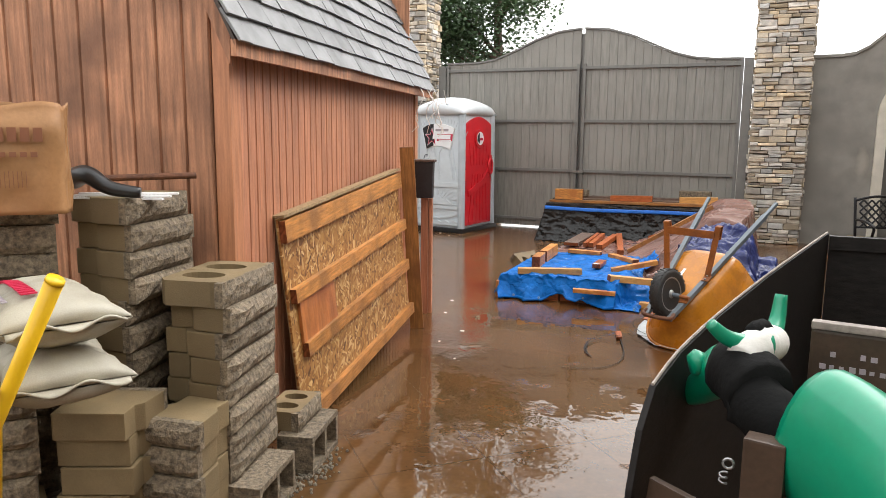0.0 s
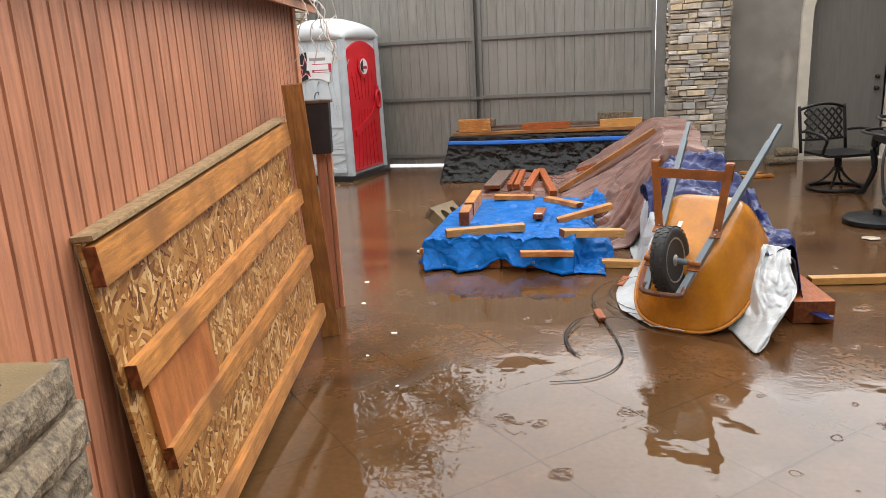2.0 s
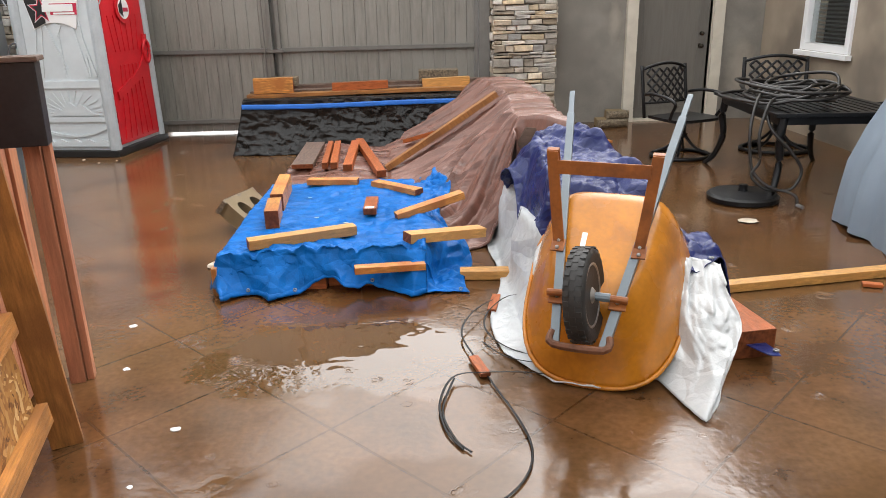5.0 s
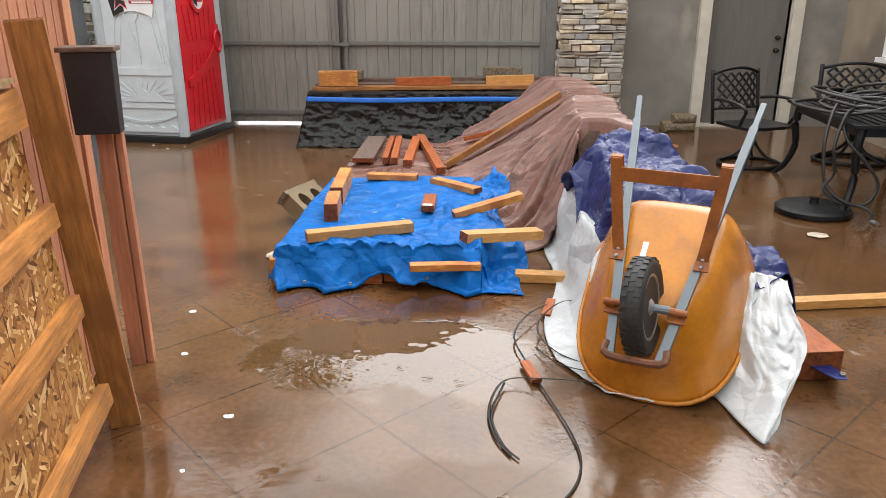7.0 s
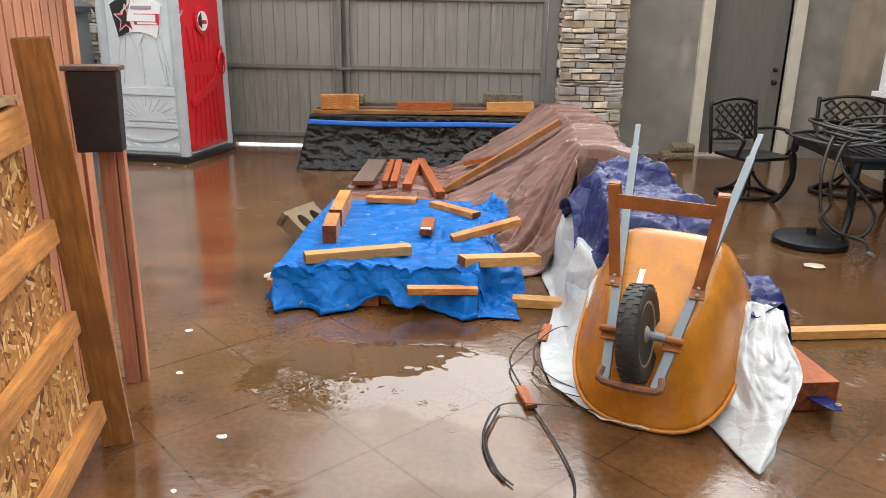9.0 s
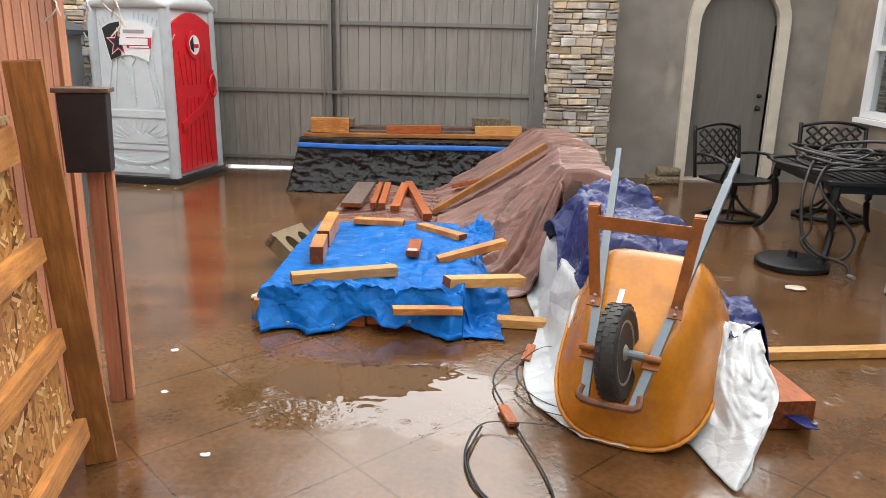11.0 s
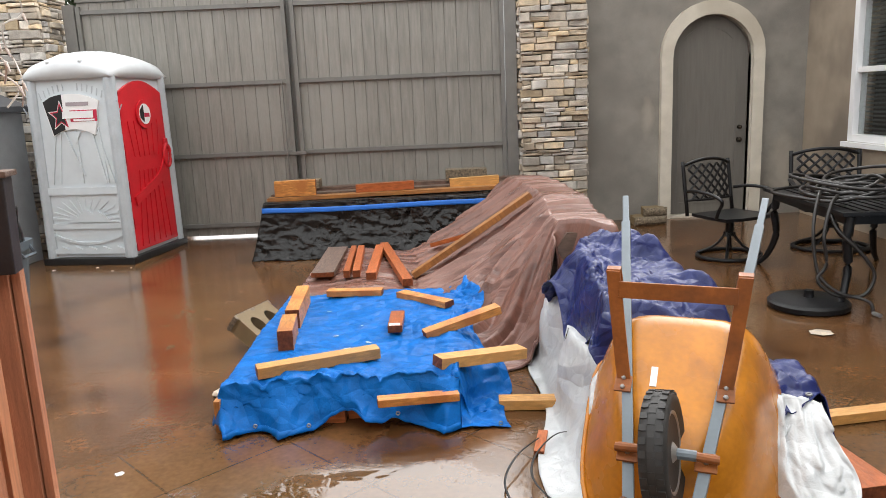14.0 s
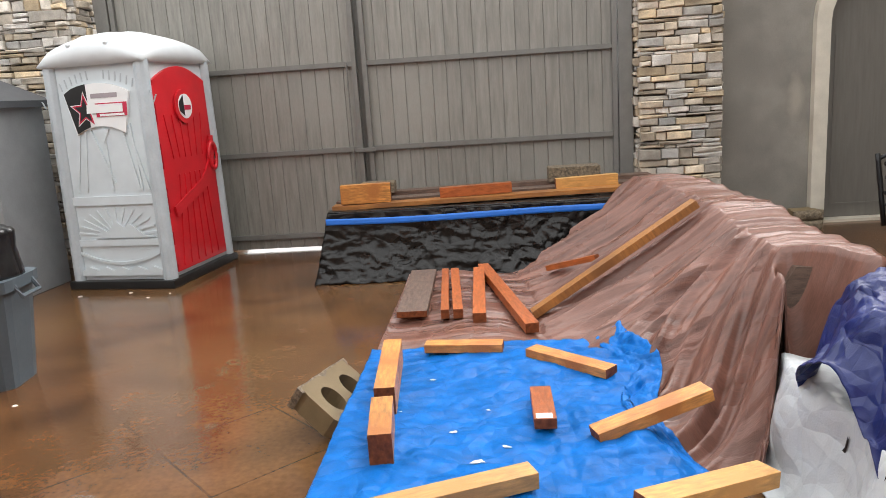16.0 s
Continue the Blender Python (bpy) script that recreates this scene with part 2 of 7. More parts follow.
def creased(mat, scales, stretch=(1, 1, 1)):
    """Adds sharp facets, as in stiff sheeting that was folded and trodden: pairs of cells per metre and depth."""
    nd, ln = mat.node_tree.nodes, mat.node_tree.links
    b = nd["Principled BSDF"]
    tc = nd.new("ShaderNodeTexCoord")
    mp = nd.new("ShaderNodeMapping")
    mp.inputs["Scale"].default_value = stretch
    ln.new(tc.outputs["Object"], mp.inputs["Vector"])
    for cells, depth in scales:
        ns = nd.new("ShaderNodeTexNoise")
        ns.inputs["Scale"].default_value, ns.inputs["Detail"].default_value = cells * 0.6, 2
        ln.new(mp.outputs[0], ns.inputs["Vector"])
        ad = nd.new("ShaderNodeVectorMath")
        ad.operation = "MULTIPLY_ADD"
        ad.inputs[1].default_value = (0.9 / cells,) * 3
        ln.new(ns.outputs["Color"], ad.inputs[0])
        ln.new(mp.outputs[0], ad.inputs[2])
        vo = nd.new("ShaderNodeTexVoronoi")
        vo.feature = "DISTANCE_TO_EDGE"
        vo.inputs["Scale"].default_value = cells
        ln.new(ad.outputs[0], vo.inputs["Vector"])
        bp = nd.new("ShaderNodeBump")
        bp.inputs["Strength"].default_value, bp.inputs["Distance"].default_value = 1.0, depth
        ln.new(vo.outputs["Distance"], bp.inputs["Height"])
        if b.inputs["Normal"].links:
            ln.new(b.inputs["Normal"].links[0].from_socket, bp.inputs["Normal"])
        ln.new(bp.outputs[0], b.inputs["Normal"])


def sky_glass():
    m = bpy.data.materials.new("window_glass")
    m.use_nodes = True
    b = m.node_tree.nodes["Principled BSDF"]
    b.inputs["Base Color"].default_value = (0.9, 0.95, 0.95, 1)
    b.inputs["Roughness"].default_value = 0.02
    b.inputs["Transmission Weight"].default_value = 1.0
    return m


FLOOR_DARK, FLOOR_LIGHT, FLOOR_TAN = (0.052, 0.0225, 0.0082), (0.158, 0.071, 0.0265), (0.138, 0.073, 0.03)
# standing puddles: centre x, y and half sizes
PUDDLES = ((-0.3, 7.0, 0.75, 0.5),)
M_FLOOR = floor_material()
M_STUCCO = material("grey_stucco", (0.235, 0.216, 0.19), 0.7, bump=0.5, fine=150, scale=3, second=(0.185, 0.168, 0.146), vary=0.2, patch=0.8)
M_STUCCO_TAN = material("tan_stucco", (0.32, 0.26, 0.196), 0.8, bump=0.5, fine=150, scale=3, second=(0.19, 0.155, 0.12), vary=0.12)
M_CREAM = material("cream_plaster", (0.6, 0.55, 0.46), 0.7, bump=0.3, fine=90, second=(0.46, 0.41, 0.33), vary=0.08)
M_GATE = material("grey_painted_gate", (0.225, 0.212, 0.188), 0.5, bump=0.12, scale=7, stretch=(4, 4, 0.4), vary=0.18, obj_random=0.06, second=(0.25, 0.236, 0.21))
M_GATE_RAIL = material("grey_painted_steel", (0.155, 0.148, 0.135), 0.4, bump=0.05, scale=9, vary=0.1)
M_STONE = material("ledge_stone", (0.5, 0.41, 0.3), 0.75, bump=0.9, scale=9, fine=70, vary=0.28, obj_random=0.42, second=(0.4, 0.34, 0.265), patch=3)
stone_nodes, stone_links = M_STONE.node_tree.nodes, M_STONE.node_tree.links
for node in list(stone_nodes):
    if node.type == "HUE_SAT":
        pick = stone_nodes.new("ShaderNodeMath")
        pick.operation = "MULTIPLY"
        pick.inputs[1].default_value = 7.31
        part_of = stone_nodes.new("ShaderNodeMath")
        part_of.operation = "FRACT"
        span = stone_nodes.new("ShaderNodeMapRange")
        span.inputs["To Min"].default_value, span.inputs["To Max"].default_value = 0.25, 1.25
        info = stone_nodes.new("ShaderNodeObjectInfo")
        stone_links.new(info.outputs["Random"], pick.inputs[0])
        stone_links.new(pick.outputs[0], part_of.inputs[0])
        stone_links.new(part_of.outputs[0], span.inputs["Value"])
        stone_links.new(span.outputs[0], node.inputs["Saturation"])
M_MORTAR = material("dark_mortar", (0.1, 0.085, 0.07), 0.9, bump=0.4)
M_SIDING = material("redwood_stained_siding", (0.46, 0.195, 0.108), 0.5, bump=0.25, scale=5, stretch=(9, 9, 0.7), fine=90, vary=0.26, second=(0.33, 0.135, 0.074), obj_random=0.07)
M_SIDING_OLD = material("weathered_redwood", (0.42, 0.195, 0.105), 0.6, bump=0.5, scale=5, stretch=(9, 9, 0.6), fine=90, vary=0.42, second=(0.21, 0.1, 0.058), patch=2.0, obj_random=0.1)
M_TRIM = material("redwood_trim", (0.47, 0.2, 0.1), 0.5, bump=0.2, scale=5, stretch=(9, 9, 0.7), vary=0.25)
M_SHINGLE = material("grey_shingle", (0.15, 0.15, 0.152), 0.55, bump=0.5, fine=120, scale=8, vary=0.25, obj_random=0.2)
M_WOOD = material("orange_cedar", (0.56, 0.235, 0.055), 0.42, bump=0.2, scale=5, stretch=(3, 14, 14), fine=70, vary=0.42, obj_random=0.16, second=(0.42, 0.145, 0.03), patch=5)
M_WOOD_RED = material("wet_redwood", (0.38, 0.105, 0.032), 0.35, spec=0.25, bump=0.2, scale=5, stretch=(3, 14, 14), fine=70, vary=0.3, obj_random=0.15)
M_WOOD_GREY = material("weathered_grey_board", (0.12, 0.075, 0.055), 0.55, bump=0.4, scale=5, stretch=(3, 14, 14), vary=0.4)
M_WOOD_PALE = material("pale_fir", (0.5, 0.26, 0.075), 0.45, bump=0.2, scale=5, stretch=(3, 14, 14), vary=0.3, second=(0.48, 0.24, 0.07), patch=4, obj_random=0.12)
M_WOOD_UP = material("upright_fir", (0.36, 0.15, 0.04), 0.42, bump=0.2, scale=5, stretch=(14, 14, 2), vary=0.35, second=(0.24, 0.1, 0.03), patch=3, obj_random=0.1)
M_POST = material("brown_fir_post", (0.34, 0.14, 0.036), 0.42, bump=0.2, scale=5, stretch=(1.5, 14, 14), vary=0.35, second=(0.23, 0.09, 0.025), patch=3)
M_FENCE_RAIL = material("pale_fir_rail", (0.47, 0.2, 0.05), 0.42, bump=0.25, scale=5, stretch=(1.5, 16, 16), vary=0.35, second=(0.27, 0.115, 0.034), patch=4, obj_random=0.14)
M_WOOD_END = material("dark_end_grain", (0.17, 0.05, 0.018), 0.6, spec=0.2, bump=0.4, scale=40, vary=0.4)
M_OSB = strand_material()
M_OSB_EDGE = material("strand_board_edge", (0.3, 0.2, 0.1), 0.8, bump=0.6, scale=30)
M_BLOCK = material("tan_concrete_block", (0.2, 0.142, 0.07), 0.75, bump=0.35, fine=160, scale=7, vary=0.14, obj_random=0.1, second=(0.16, 0.112, 0.056))
M_SPLIT = material("split_face_concrete", (0.175, 0.135, 0.09), 0.8, bump=1.0, fine=130, scale=45, vary=0.55, obj_random=0.12)
M_BROWN_TARP = material("brown_poly_tarp", (0.175, 0.08, 0.058), 0.3, spec=0.5, bump=0.25, fine=60, scale=4.0, stretch=(0.5, 7, 0.5), vary=0.4, second=(0.205, 0.1, 0.075), patch=1.6, rough_vary=0.2)
M_BLUE_TARP = material("bright_blue_poly_tarp", (0.003, 0.115, 0.41), 0.4, bump=0.2, fine=120, scale=11, vary=0.22, spec=0.12)
M_NAVY_TARP = material("navy_poly_tarp", (0.011, 0.02, 0.115), 0.32, spec=0.4, bump=0.25, fine=260, scale=5, vary=0.22)
M_WHITE_SHEET = material("white_poly_sheet", (0.54, 0.56, 0.57), 0.35, bump=0.22, fine=150, scale=5, vary=0.06)
for sheeting, deep in ((M_BROWN_TARP, 0.017), (M_NAVY_TARP, 0.015), (M_WHITE_SHEET, 0.012)):
    for node in sheeting.node_tree.nodes:
        if node.type == "BUMP":
            node.inputs["Distance"].default_value = deep
M_BLACK_SHEET = material("black_poly_sheet", (0.011, 0.01, 0.0095), 0.3, spec=0.35, bump=0.35, fine=60, scale=14, vary=0.3)
creased(M_BLUE_TARP, ((3.2, 0.06), (9, 0.016)))
creased(M_NAVY_TARP, ((3, 0.08), (8, 0.024)))
creased(M_WHITE_SHEET, ((3.5, 0.045), (9, 0.012)))
creased(M_BROWN_TARP, ((1.5, 0.11), (4, 0.022)), (0.22, 2.6, 0.22))
creased(M_BLACK_SHEET, ((4, 0.04), (10, 0.01)), (0.8, 1, 1.3))
M_BLUE_TAPE = material("blue_masking_tape", (0.02, 0.16, 0.62), 0.5, bump=0.1, vary=0.1)
M_POTTY = material("pale_grey_plastic", (0.6, 0.65, 0.68), 0.38, bump=0.05, fine=200, scale=5, vary=0.06, second=(0.56, 0.61, 0.64))
M_POTTY_FRAME = material("grey_plastic_frame", (0.45, 0.49, 0.52), 0.4, bump=0.05, vary=0.08)
M_POTTY_ROOF = material("white_plastic_roof", (0.64, 0.67, 0.69), 0.35, bump=0.05, vary=0.05)
M_RED = material("red_plastic", (0.58, 0.012, 0.022), 0.32, bump=0.06, fine=200, scale=5, vary=0.1)
M_RED_SIGN = material("red_print", (0.5, 0.02, 0.06), 0.4, bump=0, vary=0.05)
M_BLACK = material("black_plastic", (0.014, 0.014, 0.015), 0.35, bump=0.05, vary=0.2)
M_BOX = material("black_painted_tin", (0.022, 0.021, 0.024), 0.42, bump=0.15, scale=7, vary=0.3)
M_WHITE = material("white_print", (0.8, 0.8, 0.8), 0.4, bump=0, vary=0.03)
M_GREY_PRINT = material("grey_print", (0.35, 0.3, 0.32), 0.4, bump=0, vary=0.03)
M_IRON = material("black_cast_aluminium", (0.008, 0.008, 0.009), 0.38, bump=0.1, vary=0.25, fine=90, spec=0.35)
M_HOSE = material("black_rubber_hose", (0.018, 0.016, 0.015), 0.4, bump=0.05, vary=0.2)
M_TRAY = material("orange_painted_steel", (0.5, 0.185, 0.014), 0.26, bump=0.08, fine=45, scale=4, vary=0.22, second=(0.38, 0.135, 0.012), patch=4.5, coat=0.25, spec=0.35)
M_TRAY_LEG = material("rust_orange_painted_steel", (0.28, 0.09, 0.022), 0.4, bump=0.15, vary=0.3, second=(0.2, 0.066, 0.02), patch=7, spec=0.3)
M_STEEL = material("grey_painted_steel_tube", (0.13, 0.155, 0.175), 0.38, metal=0.2, bump=0.05, vary=0.1)
M_RUST = material("rusty_steel", (0.12, 0.045, 0.02), 0.7, bump=0.4, vary=0.4, scale=20)
M_TYRE = material("black_rubber_tyre", (0.025, 0.024, 0.023), 0.6, bump=0.3, vary=0.2)
M_RIM = material("grey_metal_rim", (0.35, 0.35, 0.35), 0.4, metal=0.7, vary=0.2)
M_BIN = material("blue_grey_plastic_bin", (0.085, 0.11, 0.13), 0.45, bump=0.08, vary=0.1)
M_BAG = material("black_bin_bag", (0.012, 0.012, 0.013), 0.22, bump=0.3, scale=12, vary=0.2)
M_CAB = material("grey_resin", (0.27, 0.28, 0.29), 0.5, bump=0.1, vary=0.08)
M_CAB_DARK = material("dark_grey_resin", (0.06, 0.063, 0.07), 0.5, bump=0.1, vary=0.08)
M_COVER = material("pale_blue_grey_cover", (0.22, 0.27, 0.33), 0.5, bump=0.15, fine=150, scale=3, vary=0.08)
M_DOOR = material("grey_painted_door", (0.15, 0.138, 0.12), 0.5, bump=0.06, stretch=(6, 6, 0.5), vary=0.08)
M_KNOB = material("dark_bronze", (0.05, 0.04, 0.03), 0.3, metal=0.8, vary=0.1)
M_BLIND = material("grey_blind", (0.1, 0.12, 0.12), 0.5, vary=0.08)
M_SACK = material("white_woven_sack", (0.36, 0.33, 0.26), 0.5, bump=0.25, scale=7, fine=220, vary=0.15, second=(0.28, 0.23, 0.14))
M_PAPER = material("brown_paper_bag", (0.34, 0.17, 0.065), 0.6, bump=0.2, scale=5, vary=0.18, second=(0.24, 0.1, 0.035))
M_PRINT = material("faded_brown_print", (0.22, 0.08, 0.035), 0.6, bump=0, vary=0.1)
M_YELLOW = material("yellow_plastic", (0.8, 0.47, 0.01), 0.35, bump=0.05, vary=0.06)
M_PLY_DARK = material("dark_stained_plywood", (0.012, 0.01, 0.009), 0.5, spec=0.2, bump=0.2, scale=5, stretch=(3, 3, 8), vary=0.4)
M_PLY_RED = material("red_stained_plywood", (0.4, 0.14, 0.04), 0.36, bump=0.15, scale=4, stretch=(6, 6, 1), fine=60, vary=0.35, second=(0.28, 0.085, 0.024), patch=4)
M_PLY_BROWN = material("dark_brown_board", (0.055, 0.032, 0.02), 0.45, bump=0.2, scale=5, vary=0.35)
M_GREEN = material("green_plastic", (0.0, 0.235, 0.125), 0.3, bump=0.03, scale=3, vary=0.08, coat=0.2)
M_HIDE = material("black_fabric_wrap", (0.006, 0.006, 0.006), 0.85, spec=0.15, bump=0.5, vary=0.3)
M_HIDE_W = material("white_felt_wrap", (0.6, 0.58, 0.54), 0.8, bump=0.4, vary=0.1)
M_LEAF = material("green_leaf", (0.045, 0.085, 0.03), 0.5, bump=0, vary=0.35, island=True, scale=0.7)
M_BARK = material("brown_bark", (0.09, 0.06, 0.04), 0.9, bump=0.8)
M_CABLE = material("white_cable", (0.6, 0.55, 0.5), 0.5, bump=0, vary=0.05)
M_BULB = material("clear_bulb", (0.75, 0.65, 0.6), 0.15, bump=0, vary=0.05)
M_GRAVEL = material("pale_gravel", (0.16, 0.135, 0.1), 0.8, bump=0.4, island=True, vary=0.3)
M_ROCK = material("pale_rock_chip", (0.5, 0.42, 0.33), 0.6, bump=0.5, vary=0.3)
M_EARTH = material("wet_ground", (0.09, 0.07, 0.05), 0.7, bump=0.4, vary=0.3)
M_STRAP = material("black_steel_strapping", (0.008, 0.007, 0.007), 0.4, spec=0.2, bump=0.05, vary=0.2)
M_WORN = material("worn_grey_wood", (0.26, 0.22, 0.19), 0.7, bump=0.4, scale=8, vary=0.4)
M_GLASS = sky_glass()


def stained(mat, spots, colour):
    """Adds pale mineral blooms with soft ragged outlines to a wall: spots of x, z, half width, half height."""
    nd, ln = mat.node_tree.nodes, mat.node_tree.links
    b = nd["Principled BSDF"]
    src = b.inputs["Base Color"].links[0].from_socket
    tc = nd.new("ShaderNodeTexCoord")
    ns = nd.new("ShaderNodeTexNoise")
    ns.inputs["Scale"].default_value, ns.inputs["Detail"].default_value = 4.0, 5
    ln.new(tc.outputs["Object"], ns.inputs["Vector"])
    total = None
    for x, z, w, h in spots:
        mp = nd.new("ShaderNodeMapping")
        mp.vector_type = "TEXTURE"
        mp.inputs["Location"].default_value = (x, 13.75, z)
        mp.inputs["Scale"].default_value = (w, 1, h)
        ln.new(tc.outputs["Object"], mp.inputs["Vector"])
        le = nd.new("ShaderNodeVectorMath")
        le.operation = "LENGTH"
        ln.new(mp.outputs[0], le.inputs[0])
        ma = nd.new("ShaderNodeMath")
        ma.operation = "SUBTRACT"
        ma.inputs[0].default_value = 0.6
        ln.new(le.outputs["Value"], ma.inputs[1])
        if total is not None:
            mx = nd.new("ShaderNodeMath")
            mx.operation = "MAXIMUM"
            ln.new(total, mx.inputs[0])
            ln.new(ma.outputs[0], mx.inputs[1])
            total = mx.outputs[0]
        else:
            total = ma.outputs[0]
    ad = nd.new("ShaderNodeMath")
    ad.operation = "ADD"
    ln.new(total, ad.inputs[0])
    ln.new(ns.outputs["Fac"], ad.inputs[1])
    rp = nd.new("ShaderNodeValToRGB")
    rp.color_ramp.elements[0].position, rp.color_ramp.elements[1].position = 0.5, 0.95
    ln.new(ad.outputs[0], rp.inputs["Fac"])
    mc = nd.new("ShaderNodeMix")
    mc.data_type = "RGBA"
    ln.new(rp.outputs["Color"], mc.inputs["Factor"])
    ln.new(src, mc.inputs["A"])
    mc.inputs["B"].default_value = (*colour, 1)
    ln.new(mc.outputs["Result"], b.inputs["Base Color"])


stained(M_STUCCO, ((2.68, 1.28, 0.14, 0.42), (4.4, 0.6, 0.35, 0.9)), (0.34, 0.3, 0.25))


# ---- mesh helpers ----
def part(name, bm, mat, parent=None, label="", smooth=False, bevel=0.0):
    """Links a bmesh as one mesh object, under its thing where one is given."""
    if bevel:
        bmesh.ops.bevel(bm, geom=bm.edges[:], offset=bevel, segments=2, profile=0.7, affect="EDGES")
    me = bpy.data.meshes.new(name)
    bm.normal_update()
    bm.to_mesh(me)
    bm.free()
    for q in mat if isinstance(mat, (list, tuple)) else (mat,):
        me.materials.append(q)
    if smooth:
        me.shade_smooth()
    ob = new(name, me)
    if parent:
        ob.parent = parent
    if label:
        ob["label"] = label
    return ob


def thing(name, label, category, m=None, group="", kind=""):
    e = new(name)
    e.empty_display_size = 0.1
    if m is not None:
        e.matrix_world = m
    return tagged(e, label, category, group, kind)


def box(bm, x0, x1, y0, y1, z0, z1, m=None, mat=0):
    """Adds a box to bm."""
    vs = [bm.verts.new(Vector(p) if m is None else m @ Vector(p)) for p in
          ((x0, y0, z0), (x1, y0, z0), (x1, y1, z0), (x0, y1, z0), (x0, y0, z1), (x1, y0, z1), (x1, y1, z1), (x0, y1, z1))]
    for f in ((3, 2, 1, 0), (4, 5, 6, 7), (0, 1, 5, 4), (1, 2, 6, 5), (2, 3, 7, 6), (3, 0, 4, 7)):
        bm.faces.new([vs[i] for i in f]).material_index = mat
    return bm


def a_box(x0, x1, y0, y1, z0, z1, m=None, bevel=0.0):
    bm = box(bmesh.new(), x0, x1, y0, y1, z0, z1, m)
    if bevel:
        bmesh.ops.bevel(bm, geom=bm.edges[:], offset=bevel, segments=2, profile=0.7, affect="EDGES")
    return bm


def prism(outline, axis, a, b, bm=None):
    """A solid from a flat outline of (u, v), drawn out along axis from a to b."""
    bm = bm or bmesh.new()
    put = {"x": lambda u, v, w: (w, u, v), "y": lambda u, v, w: (u, w, v), "z": lambda u, v, w: (u, v, w)}[axis]
    r0 = [bm.verts.new(put(u, v, a)) for u, v in outline]
    r1 = [bm.verts.new(put(u, v, b)) for u, v in outline]
    n = len(outline)
    bm.faces.new(r0[::-1])
    bm.faces.new(r1)
    for i in range(n):
        bm.faces.new((r0[i], r0[(i + 1) % n], r1[(i + 1) % n], r1[i]))
    bmesh.ops.recalc_face_normals(bm, faces=bm.faces[:])
    return bm


def smooth_line(pts, steps=6, closed=False):
    """A soft curve through points."""
    pts = [Vector(p) for p in pts]
    out, n = [], len(pts)
    for i in range(n if closed else n - 1):
        p0, p1, p2, p3 = (pts[(i + k) % n] if closed else pts[min(max(i + k, 0), n - 1)] for k in (-1, 0, 1, 2))
        for s in range(steps):
            t = s / steps
            out.append(0.5 * ((2 * p1) + (p2 - p0) * t + (2 * p0 - 5 * p1 + 4 * p2 - p3) * t * t + (3 * p1 - p0 - 3 * p2 + p3) * t ** 3))
    if not closed:
        out.append(pts[-1])
    return out


def tube(bm, pts, r, sides=8, closed=False, flat=1.0, caps=True):
    """A tube of radius r (a number or one per point) along points; flat squashes it into a strap."""
    pts = [Vector(p) for p in pts]
    n = len(pts)
    rings = []
    ref = Vector((0, 0, 1))
    for i, p in enumerate(pts):
        a = pts[(i - 1) % n] if closed or i else p
        b = pts[(i + 1) % n] if closed or i < n - 1 else p
        d = (b - a).normalized()
        side = d.cross(ref)
        if side.length < 0.05:
            side = d.cross(Vector((1, 0, 0)))
        side.normalize()
        up = side.cross(d).normalized()
        ri = r[i] if isinstance(r, (list, tuple)) else r
        rings.append([bm.verts.new(p + side * (ri * math.cos(2 * math.pi * k / sides)) + up * (ri * flat * math.sin(2 * math.pi * k / sides))) for k in range(sides)])
    for i in range(n if closed else n - 1):
        r0, r1 = rings[i], rings[(i + 1) % n]
        for k in range(sides):
            bm.faces.new((r0[k], r0[(k + 1) % sides], r1[(k + 1) % sides], r1[k]))
    if not closed and caps:
        bm.faces.new(rings[0][::-1])
        bm.faces.new(rings[-1])
    return bm


def a_tube(pts, r, sides=8, closed=False, flat=1.0):
    return tube(bmesh.new(), pts, r, sides, closed, flat)


def lathe(profile, sides=24, bm=None, m=None):
    """A turned solid about z from (radius, z) pairs."""
    bm = bm or bmesh.new()
    rings = []
    for r, z in profile:
        ring = []
        for k in range(sides):
            p = Vector((r * math.cos(2 * math.pi * k / sides), r * math.sin(2 * math.pi * k / sides), z))
            ring.append(bm.verts.new(m @ p if m is not None else p))
        rings.append(ring)
    for r0, r1 in zip(rings, rings[1:]):
        for k in range(sides):
            bm.faces.new((r0[k], r0[(k + 1) % sides], r1[(k + 1) % sides], r1[k]))
    bm.faces.new(rings[0][::-1])
    bm.faces.new(rings[-1])
    return bm


def beam(name, a, b, w, h, mat, parent=None, label="", up=(0, 0, 1), bevel=0.004):
    """A straight length of timber from a to b; its own x runs along the grain. Returns the object, origin at a."""
    a, b = Vector(a), Vector(b)
    d = (b - a)
    ln = d.length
    x = d.normalized()
    y = Vector(up).cross(x).normalized()
    z = x.cross(y)
    m = Matrix((x, y, z)).transposed().to_4x4()
    m.translation = a
    bm = a_box(0, ln, -w / 2, w / 2, -h / 2, h / 2, bevel=bevel)
    bm.normal_update()
    for fc in bm.faces:
        if abs(fc.normal.x) > 0.9:
            fc.material_index = 1
    ob = part(name, bm, (mat, M_WOOD_END), parent, label)
    ob.matrix_world = m
    return ob


